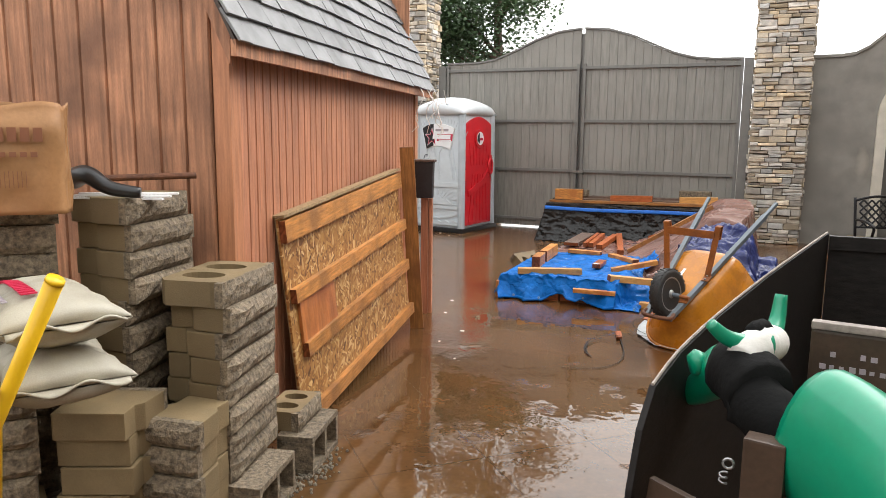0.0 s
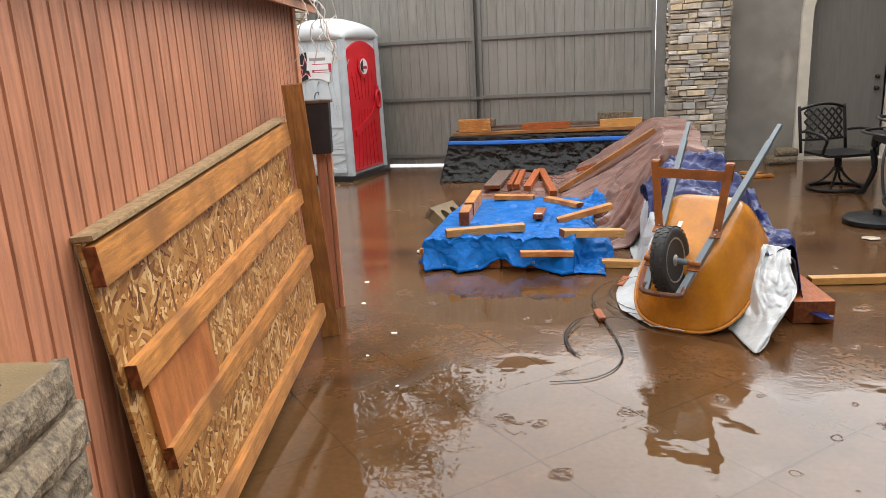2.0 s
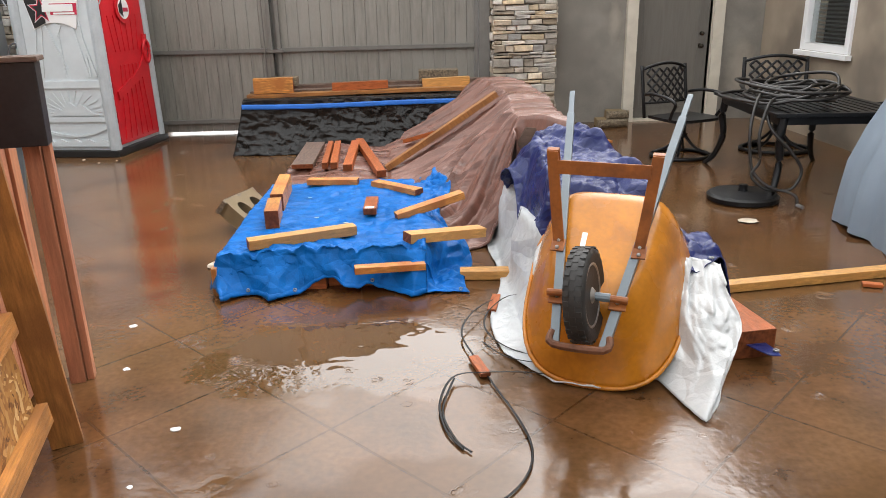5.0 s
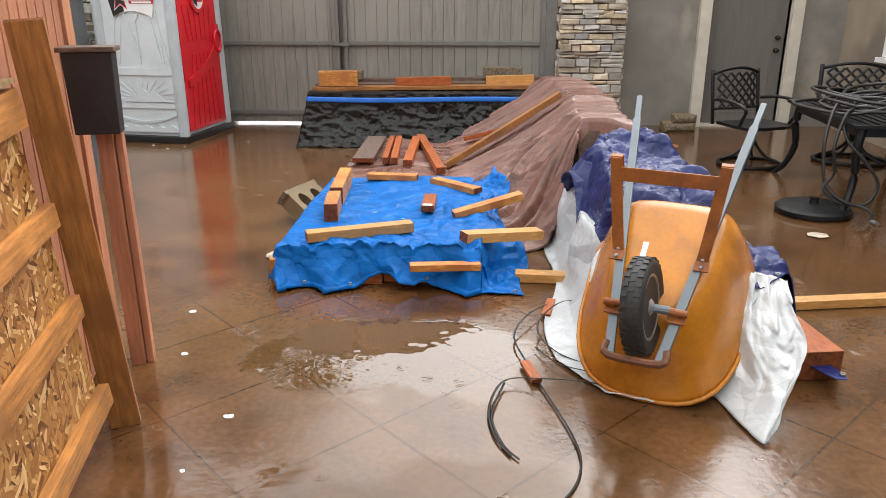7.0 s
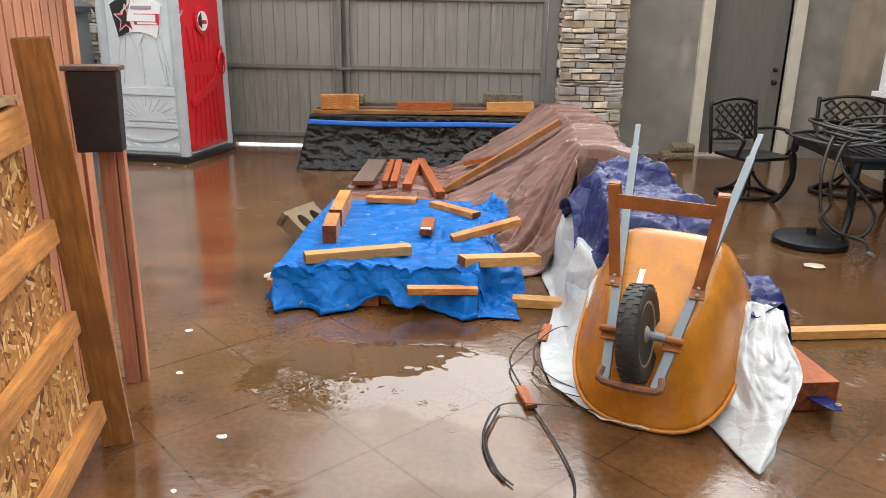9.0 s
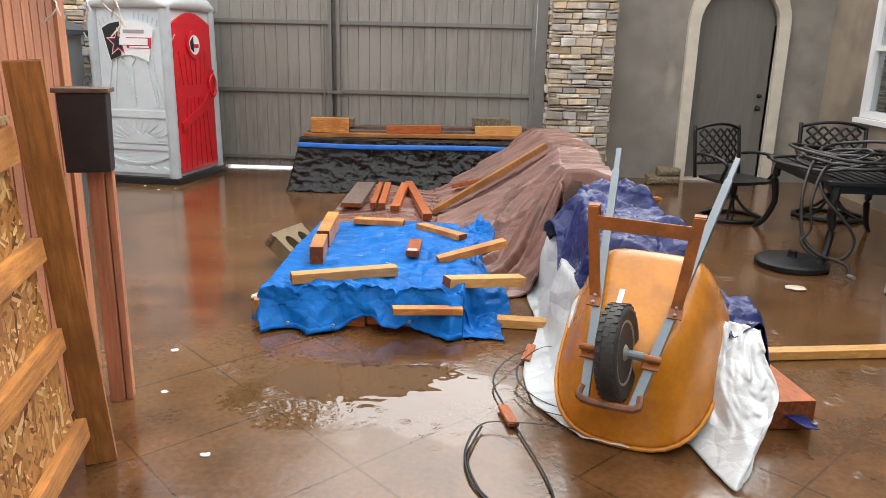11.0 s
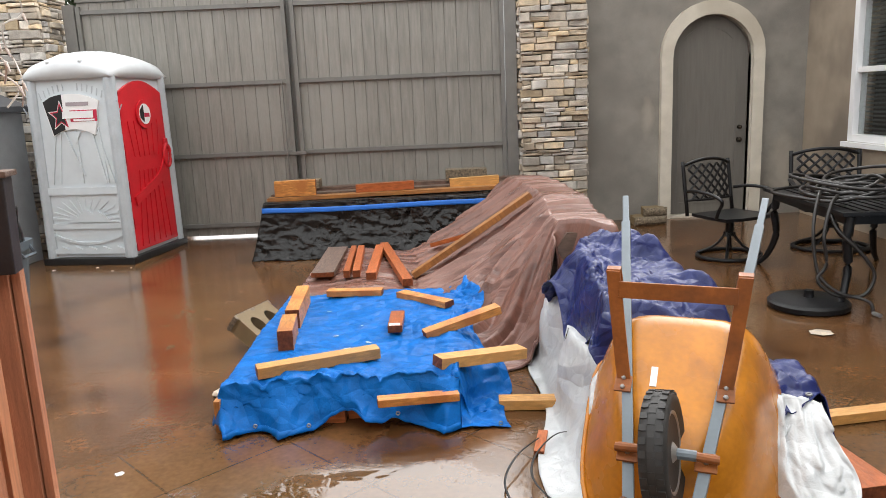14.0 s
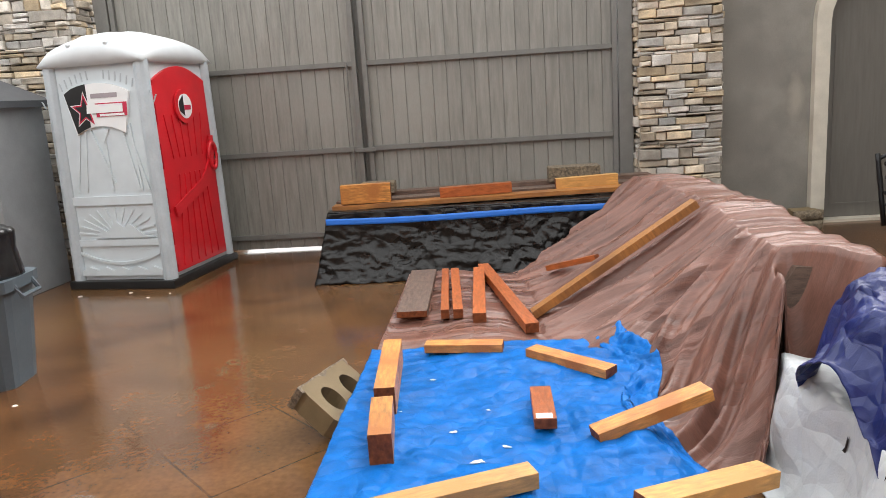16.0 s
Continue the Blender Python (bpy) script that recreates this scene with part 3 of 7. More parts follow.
def sheet(name, f, nu, nv, mat, parent=None, label="", thick=0.004, smooth=True):
    """A draped sheet: f(u, v) gives the place for u and v from 0 to 1."""
    bm = bmesh.new()
    g = [[bm.verts.new(f(i / nu, j / nv)) for j in range(nv + 1)] for i in range(nu + 1)]
    for i in range(nu):
        for j in range(nv):
            bm.faces.new((g[i][j], g[i + 1][j], g[i + 1][j + 1], g[i][j + 1]))
    ob = part(name, bm, mat, parent, label, smooth=smooth)
    so = ob.modifiers.new("thickness", "SOLIDIFY")
    so.thickness, so.offset = thick, 0
    return ob


def fold(x, y, z, scale, depth):
    """Creases: ridged noise for crumpled sheeting."""
    v = noise.fractal(Vector((x, y, z)) * scale, 0.9, 2.1, 4)
    return depth * (0.6 * v + 0.7 * (0.35 - abs(noise.noise(Vector((x * 1.3, y, z)) * scale * 1.7))))


def crumple(x, y, z, scale, depth):
    """Sharp creases, as in stiff sheeting that has been folded and dropped."""
    p = Vector((x, y, z)) * scale
    p += 0.6 * Vector((noise.noise(p * 0.7), noise.noise(p * 0.7 + Vector((5, 1, 2))), 0))
    return depth * (abs(noise.noise(p)) + 0.5 * abs(noise.noise(p * 2.1 + Vector((3, 7, 1)))) + 0.25 * abs(noise.noise(p * 4.3 + Vector((9, 2, 5)))) - 0.3)


def ease(a, b, x):
    t = min(1, max(0, (x - a) / (b - a)))
    return t * t * (3 - 2 * t)

# ---- the setting ----
GATE_Y, WALL_X = 13.7, 4.66
floor = tagged(part("floor", a_box(-7.5, WALL_X + 0.1, -3.5, 14.2, -0.15, 0.0), M_FLOOR), "brown stained concrete patio, wet with rain puddles", "floor", kind="structure")
tagged(part("ground", a_box(-400, 400, -400, 400, -0.4, -0.16), M_EARTH), "wet bare ground beyond the yard", "ground", kind="structure")


def plain_wall(name, x0, x1, y0, y1, z1, mat, label):
    return tagged(part(name, a_box(x0, x1, y0, y1, -0.1, z1), mat), label, "wall", kind="structure")


plain_wall("wall_west", -7.3, -7.1, -3.3, 14.0, 2.9, M_STUCCO, "grey stucco yard wall")
plain_wall("wall_south", -7.1, WALL_X, -3.3, -3.1, 2.6, M_STUCCO_TAN, "tan stucco house wall")
plain_wall("wall_far_west", -7.1, -5.45, 13.72, 13.9, 2.95, M_STUCCO, "grey stucco yard wall beside the gate")


def arch(x, r, spring, cx, n=14):
    return [(cx - r * math.cos(math.pi * k / n), spring + r * math.sin(math.pi * k / n)) for k in range(n + 1)]


# the wall with the arched door, its top swept up towards the house
def wall_north():
    cx, half, spring, top = 3.46, 0.5, 2.02, 2.52
    prof = [(1.8, -0.1), (cx - half, -0.1)]
    prof += arch(0, half, spring, cx)
    prof += [(cx + half, -0.1), (WALL_X, -0.1), (WALL_X, 3.55)]
    prof += [(3.3, 3.5), (3.0, 3.36), (2.8, 3.2), (2.62, 3.04), (2.45, 2.95), (2.25, 2.92), (1.8, 2.92)]
    w = part("wall_north", prism(prof, "y", 13.75, 13.97), M_STUCCO)
    tagged(w, "grey stucco wall with a swept top and damp stains", "wall", kind="structure")
    cap = []
    line = [(1.8, 2.92), (2.25, 2.92), (2.45, 2.95), (2.62, 3.04), (2.8, 3.2), (3.0, 3.36), (3.3, 3.5), (WALL_X - 0.01, 3.55)]
    cap = [(x, z + 0.004) for x, z in line] + [(x, z + 0.05) for x, z in line[::-1]]
    part("wall_cap", prism(cap, "y", 13.72, 14.0), M_STUCCO, w)
    # plaster surround
    o = [(cx - 0.64, 0.0)] + arch(0, 0.64, spring + 0.03, cx) + [(cx + 0.64, 0.0), (cx + half, 0.0)] + arch(0, half, spring, cx)[::-1] + [(cx - half, 0.0)]
    tagged(part("trim", prism(o, "y", 13.66, 13.83), M_CREAM, None, bevel=0.0), "cream plaster surround of the arched door", "trim", kind="structure")
    d = tagged(thing("door_1", "grey painted arched door, shut, with bronze knob", "door"), kind="structure")
    leaf = [(cx - half + 0.002, 0.03)] + arch(0, half - 0.002, spring, cx) + [(cx + half - 0.002, 0.03)]
    part("door_leaf", prism(leaf, "y", 13.84, 13.885), M_DOOR, d)
    rib = arch(0, 0.40, spring - 0.02, cx)[3:-3]
    rib += arch(0, 0.37, spring - 0.02, cx)[3:-3][::-1]
    part("panel_moulding", prism(rib, "y", 13.83, 13.842), M_DOOR, d)
    bm = bmesh.new()
    for a0, a1, c0, c1 in ((-0.38, -0.36, 0.16, 1.9), (0.36, 0.38, 0.16, 1.9), (-0.36, 0.36, 0.16, 0.18)):
        box(bm, cx + a0, cx + a1, 13.832, 13.841, c0, c1)
    part("panel_moulding", bm, M_DOOR, d)
    for z, r in ((0.97, 0.033), (1.13, 0.027)):
        mm = Matrix.Translation((cx + 0.41, 13.84, z)) @ pose(0, 0, 0, 90)
        part("knob", lathe([(r * 0.9, 0), (r, 0.008), (r * 0.5, 0.02), (r * 0.5, 0.035), (r * 0.9, 0.045), (r * 0.9, 0.06), (r * 0.4, 0.068)], 16, m=mm), M_KNOB, d, "dark bronze knob", smooth=True)
    part("threshold", a_box(cx - 0.5, cx + 0.5, 13.7, 13.9, 0.0, 0.028), M_CREAM, d)


wall_north()


# the house wall with its window
def wall_east():
    y0, y1, z0, z1 = 11.62, 12.66, 0.98, 2.62
    bm = bmesh.new()
    box(bm, WALL_X, WALL_X + 0.25, y1, 13.97, -0.1, 5.4)
    box(bm, WALL_X, WALL_X + 0.25, -3.1, y0, -0.1, 5.4)
    box(bm, WALL_X, WALL_X + 0.25, y0, y1, -0.1, z0)
    box(bm, WALL_X, WALL_X + 0.25, y0, y1, z1, 5.4)
    tagged(part("wall_east", bm, M_STUCCO_TAN), "tan stucco house wall with a white window", "wall", kind="structure")
    w = tagged(thing("window_1", "white framed sash window with closed grey blinds", "window"), kind="structure")
    f = WALL_X - 0.03
    for n, b in (("window_frame", (f, f + 0.14, y0, y0 + 0.09, z0, z1)), ("window_frame", (f, f + 0.14, y1 - 0.09, y1, z0, z1)),
                 ("window_frame", (f, f + 0.14, y0 + 0.09, y1 - 0.09, z1 - 0.09, z1)), ("window_frame", (f, f + 0.14, y0 + 0.09, y1 - 0.09, z0, z0 + 0.08)),
                 ("sash_bar", (f + 0.02, f + 0.12, y0 + 0.09, y1 - 0.09, 1.73, 1.79)), ("window_sill", (f - 0.05, f + 0.02, y0 - 0.05, y1 + 0.05, z0 - 0.06, z0 - 0.004))):
        part(n, a_box(*b, bevel=0.006), M_WHITE, w)
    for a, b in ((z0 + 0.08, 1.73), (1.79, z1 - 0.09)):
        g = part("pane", a_box(f + 0.07, f + 0.076, y0 + 0.09, y1 - 0.09, a, b), M_GLASS, w)
        g.visible_shadow = False
    k = 0
    z = z0 + 0.1
    while z < z1 - 0.1:
        m = Matrix.Translation((f + 0.14, 0, z)) @ pose(0, 0, 0, 0, 28, 0)
        part("blind_slat", a_box(-0.024, 0.024, y0 + 0.1, y1 - 0.1, -0.0015, 0.0015, m), M_BLIND, w)
        z += 0.045
    # black sheet stands in for the darkness of the unlit room behind the slats
    part("dark_room_sheet", a_box(f + 0.3, f + 0.32, y0 - 0.2, y1 + 0.2, z0 - 0.2, z1 + 0.2), M_BLACK, w)


wall_east()


# the double gate with an arched top
GATE_TOP = [(-4.4, 2.98), (-3.75, 2.98), (-3.4, 3.03), (-3.0, 3.18), (-2.6, 3.36), (-2.2, 3.48), (-1.75, 3.52), (-1.3, 3.48), (-0.9, 3.36), (-0.55, 3.2), (-0.2, 3.05), (0.1, 2.97), (0.4, 2.94), (1.05, 2.93)]


def gate_z(x):
    for (xa, za), (xb, zb) in zip(GATE_TOP, GATE_TOP[1:]):
        if x <= xb:
            return za + (zb - za) * (x - xa) / (xb - xa)
    return GATE_TOP[-1][1]


def gate_leaf(x0, x1, hinge):
    g = thing("gate_leaf", "tall grey board gate leaf on a steel frame, shut", "gate", group="leaves of the double gate")
    n = round((x1 - x0) / 0.146)
    w = (x1 - x0) / n
    for i in range(n):
        a, b = x0 + i * w, x0 + (i + 1) * w - 0.0015
        bm = bmesh.new()
        c = 0.004
        o = [(a, GATE_Y + 0.017), (a + c, GATE_Y + 0.012), (b - c, GATE_Y + 0.012), (b, GATE_Y + 0.017), (b, GATE_Y + 0.045), (a, GATE_Y + 0.045)]
        lo = [bm.verts.new((x, y, 0.026)) for x, y in o]
        hi = [bm.verts.new((x, y, gate_z(x) - 0.004)) for x, y in o]
        bm.faces.new(lo[::-1])
        bm.faces.new(hi)
        for k in range(6):
            bm.faces.new((lo[k], lo[(k + 1) % 6], hi[(k + 1) % 6], hi[k]))
        part("board", bm, M_GATE, g)
    part("backing", prism([(x0, 0.03)] + [(x, gate_z(x) - 0.03) for x in [x0 + (x1 - x0) * k / 16 for k in range(17)]] + [(x1, 0.03)], "y", GATE_Y + 0.047, GATE_Y + 0.06), M_GATE_RAIL, g)
    for z in (0.16, 1.06, 1.94, 2.86):
        part("rail", a_box(x0 + 0.05, x1 - 0.05, GATE_Y - 0.035, GATE_Y + 0.011, z - 0.025, z + 0.025, bevel=0.004), M_GATE_RAIL, g)
    for a in (x0, x1 - 0.05):
        part("stile", a_box(a, a + 0.05, GATE_Y - 0.04, GATE_Y + 0.011, 0.06, 2.93, bevel=0.004), M_GATE_RAIL, g)
    cap = [(x0 + (x1 - x0) * k / 24) for k in range(25)]
    o = [(x, gate_z(x)) for x in cap] + [(x, gate_z(x) + 0.03) for x in cap[::-1]]
    part("top_cap", prism(o, "y", GATE_Y - 0.02, GATE_Y + 0.075), M_GATE_RAIL, g)
    return g


# added strip, keeps bright sky from showing through the slit between the leaves
tagged(part("gap_blocker", a_box(-1.83, -1.71, GATE_Y + 0.062, GATE_Y + 0.09, 0.02, 3.45), M_GATE_RAIL), "grey strip added behind the gate leaves to block light in the gap", "gate stop")
left_leaf = gate_leaf(-4.35, -1.80, -1)
right_leaf = gate_leaf(-1.74, 0.87, 1)
part("latch", a_box(-1.86, -1.66, GATE_Y - 0.075, GATE_Y - 0.045, 1.03, 1.07, bevel=0.004), M_GATE_RAIL, right_leaf, "steel drop latch")
part("drop_rod", a_tube([(-1.9, GATE_Y - 0.05, 0.12), (-1.9, GATE_Y - 0.05, 1.95)], 0.008), M_GATE_RAIL, left_leaf, "scuffed steel drop rod")
for px in (-4.5, 0.88):
    tagged(part("gate_post", a_box(px, px + 0.14, GATE_Y - 0.06, GATE_Y + 0.1, 0, 2.95, bevel=0.006), M_GATE_RAIL), "grey painted steel gate post", "post", group="gate posts")


# stone pillars
def stone_pillar(x0, x1, y0, y1, h, seed):
    rnd = random.Random(seed)
    p = thing("stone_pillar", "pillar clad in buff and grey ledge stone", "pillar", group="stone pillars")
    part("core", a_box(x0 + 0.05, x1 - 0.05, y0 + 0.05, y1, 0, h - 0.02), M_MORTAR, p)
    meshes = []
    z = 0.0
    sides = (("y", x0, x1, y0), ("+x", y0 + 0.06, y1, x1), ("-x", y0 + 0.06, y1, x0))
    for side, a, b, at in sides:
        z = 0.0
        while z < h - 0.05:
            rh = rnd.choice((0.04, 0.052, 0.062, 0.075, 0.09, 0.11))
            rh = min(rh, h - z)
            u = a + rnd.uniform(-0.012, 0.012)
            while u < b - 0.02:
                wd = rnd.uniform(0.1, 0.3)
                if b - (u + wd) < 0.1:
                    wd = b - u + rnd.uniform(-0.012, 0.015)
                split = rh > 0.1 and rnd.random() < 0.25
                for k in range(2 if split else 1):
                    zz0 = z + (rh / 2 * k if split else 0)
                    zz1 = zz0 + (rh / 2 if split else rh)
                    out = rnd.uniform(0.0, 0.042)
                    bm = bmesh.new()
                    g = 0.0035
                    t = [rnd.uniform(-0.009, 0.009) for _ in range(8)]
                    c = 0.01
                    fr = [(u + g, zz0 + g + t[0]), (u + wd - g, zz0 + g + t[1]), (u + wd - g, zz1 - g + t[2]), (u + g, zz1 - g + t[3])]
                    inn = [(fr[0][0] + c, fr[0][1] + c), (fr[1][0] - c, fr[1][1] + c), (fr[2][0] - c, fr[2][1] - c), (fr[3][0] + c, fr[3][1] - c)]

                    def at3(q, d):
                        if side == "y":
                            return (q[0], at - d, q[1])
                        return (at + d if side == "+x" else at - d, q[0], q[1])
                    bk = [bm.verts.new(at3(q, -0.05)) for q in fr]
                    md = [bm.verts.new(at3(q, out - 0.012)) for q in fr]
                    ft = [bm.verts.new(at3(q, out + t[4 + i])) for i, q in enumerate(inn)]
                    bm.faces.new(ft)
                    for i in range(4):
                        bm.faces.new((md[i], md[(i + 1) % 4], ft[(i + 1) % 4], ft[i]))
                        bm.faces.new((bk[i], bk[(i + 1) % 4], md[(i + 1) % 4], md[i]))
                    bmesh.ops.recalc_face_normals(bm, faces=bm.faces[:])
                    part("stone", bm, M_STONE, p)
                u += wd
            z += rh
    return p


def shed():
    """The redwood shed: grooved siding boards, a steep shingled lower roof slope. Its own y runs along the long side wall."""
    L, W, E = 3.72, 3.0, 2.2
    s = thing("garden_shed", "redwood-stained wooden shed with grooved siding and grey shingled barn roof", "shed", pose(-0.968, 3.408, 0, 0, 0, 12.2))
    part("core", a_box(-W + 0.03, -0.03, 0.03, L - 0.03, 0, E + 0.05), M_MORTAR, s)
    n = 38
    w = (L - 0.22) / n
    for i in range(n):
        a = 0.11 + i * w
        bm = prism([(-0.03, a), (0.0, a), (0.012, a + 0.004), (0.012, a + w - 0.011), (0.0, a + w - 0.007), (-0.03, a + w - 0.007)], "z", 0.03, E + 0.04)
        part("siding_board", bm, M_SIDING, s)
    for a in (0.0, L - 0.11):
        part("corner_trim", a_box(-0.06, 0.026, a, a + 0.105, 0.0, E + 0.02, bevel=0.004), M_TRIM, s)
    n = 21
    w = (W - 0.1) / n
    for i in range(n):
        a = -0.065 - (i + 1) * w
        top = E + 0.9
        bm = prism([(a + 0.004, 0.03), (a + 0.002, 0.0), (a + 0.008, -0.012), (a + w - 0.008, -0.012), (a + w - 0.002, 0.0), (a + w - 0.002, 0.03)], "z", 0.03, top)
        part("front_board", bm, M_SIDING_OLD, s)
    part("rear_wall", a_box(-W, -0.06, L - 0.02, L, 0, E + 0.9), M_SIDING_OLD, s)
    # roof: steep lower slope from the eave, shallow top
    x0, z0, x1, z1 = 0.13, E - 0.09, -0.48, E + 1.25
    th = 0.05
    prof = [(x0, z0), (x0, z0 - 0.03), (x1 - 0.03, z1 - th), (-W / 2, z1 + 0.35 - th), (-W + 0.45, z1 - th), (-W - 0.13, z0 - 0.03), (-W - 0.13, z0), (-W + 0.48, z1), (-W / 2, z1 + 0.35), (x1, z1)]
    part("roof_deck", prism(prof, "y", -0.14, L + 0.16), M_PLY_BROWN, s)
    part("fascia", a_box(x0 - 0.02, x0 + 0.006, -0.14, L + 0.16, z0 - 0.075, z0 - 0.002), M_SIDING_OLD, s)
    part("rake_board", prism([(0.06, E - 0.06), (0.06, E - 0.2), (-0.52, E + 1.06), (-0.5, E + 1.2)], "y", -0.05, -0.02), M_SIDING_OLD, s)
    sl = Vector((x1 - x0, z1 - z0))
    ln = sl.length
    d = sl / ln
    nn = Vector((-d.y, d.x)) * -1
    rnd = random.Random(4)
    rows = 11
    ex = ln / rows
    for r in range(rows):
        y = -0.15 + (0.0 if r % 2 else -0.11)
        while y < L + 0.16:
            wd = rnd.choice((0.19, 0.23, 0.27, 0.31))
            ya, yb = max(y, -0.15), min(y + wd - 0.006, L + 0.17)
            if yb - ya > 0.04:
                s0 = r * ex - 0.02 + rnd.uniform(-0.006, 0.006)
                s1 = s0 + ex * 1.25
                up = 0.012 + rnd.uniform(0, 0.006)
                pts = []
                for ss, lift in ((s0, up + 0.012), (s1, 0.004)):
                    for yy in (ya, yb):
                        for tk in (0.012, 0.0):
                            q = Vector((x0, z0)) + d * ss + nn * (lift - tk + 0.002)
                            pts.append((q.x, yy, q.y))
                bm = bmesh.new()
                v = [bm.verts.new(p) for p in pts]
                for f in ((0, 2, 6, 4), (1, 5, 7, 3), (0, 1, 3, 2), (4, 6, 7, 5), (0, 4, 5, 1), (2, 3, 7, 6)):
                    bm.faces.new([v[i] for i in f])
                bmesh.ops.recalc_face_normals(bm, faces=bm.faces[:])
                part("shingle", bm, M_SHINGLE, s)
            y += wd
    return s

# ---- leaning panel fence, post and mailbox beside the shed ----
def panel_fence():
    """A strand-board sheet with fir rails, leaning back towards the shed. Its own y runs along the foot."""
    m = pose(-0.905, 3.98, 0, 0, 0, 10.3) @ pose(0, 0, 0, 0, -4.5, 0) @ pose(0, 0, 0, 4.2, 0, 0)
    f = thing("strand_board_panel", "strand-board panel with nailed fir rails leaning by the shed", "panel", m)
    L, H = 2.2, 1.24
    part("sheet", a_box(-0.055, -0.042, 0.0, L, 0.02, H, bevel=0.001), M_OSB, f)
    part("sheet_edge", a_box(-0.059, -0.056, -0.002, L, 0.02, H + 0.003), M_OSB_EDGE, f)
    for z, h, y0, y1 in ((1.165, 0.125, 0.0, 2.2), (0.79, 0.085, 0.03, 2.22), (0.45, 0.085, 0.1, 2.2), (0.06, 0.085, 0.0, 2.22)):
        b = beam("rail", m @ Vector((-0.02, y0, z)), m @ Vector((-0.02, y1, z)), 0.04, h, M_FENCE_RAIL, None, up=m.to_3x3() @ Vector((0, 0, 1)))
        mw = b.matrix_world.copy()
        b.parent = f
        b.matrix_parent_inverse = f.matrix_world.inverted()
        b.matrix_world = mw
    part("infill_board", a_box(-0.041, -0.022, 0.1, 0.62, 0.475, 0.765), M_PLY_RED, f, "reddish plywood patch")
    part("top_strip", a_box(-0.075, -0.0, 0.0, L, H + 0.004, H + 0.02), M_OSB_EDGE, f)
    return f


panel_fence()
b = beam("fence_post", (-1.352, 6.28, 0.0), (-1.37, 6.1, 1.585), 0.116, 0.042, M_POST, up=(0.4, -0.92, 0))
tagged(b, "brown fir post leaning at the end of the panel", "post")


def mailbox():
    t = thing("mail_box", "black metal box with a wooden lid on a redwood post", "mailbox", pose(-1.52, 6.75, 0, 0, 0, 15))
    part("stake", a_box(-0.03, 0.035, 0.03, 0.12, 0.0, 1.16, bevel=0.004), M_SIDING, t, "redwood post")
    part("stake", a_box(0.04, 0.07, 0.05, 0.11, 0.0, 1.1, bevel=0.004), M_SIDING, t, "redwood post")
    bm = bmesh.new()
    lo = [bm.verts.new(p) for p in ((-0.088, -0.055, 1.11), (0.088, -0.055, 1.11), (0.088, 0.04, 1.11), (-0.088, 0.04, 1.11))]
    hi = [bm.verts.new(p) for p in ((-0.096, -0.06, 1.44), (0.096, -0.06, 1.44), (0.096, 0.045, 1.44), (-0.096, 0.045, 1.44))]
    bm.faces.new(lo[::-1])
    bm.faces.new(hi)
    for k in range(4):
        bm.faces.new((lo[k], lo[(k + 1) % 4], hi[(k + 1) % 4], hi[k]))
    part("box_body", bm, M_BOX, t, bevel=0.006)
    part("lid", a_box(-0.11, 0.11, -0.075, 0.06, 1.442, 1.462, bevel=0.005), M_WOOD_GREY, t, "weathered wooden lid")
    part("hook", a_tube(smooth_line([(0, 0, 1.468), (0.01, 0, 1.5), (0.03, 0, 1.51), (0.03, 0, 1.49)], 4), 0.004, 6), M_STEEL, t)


mailbox()


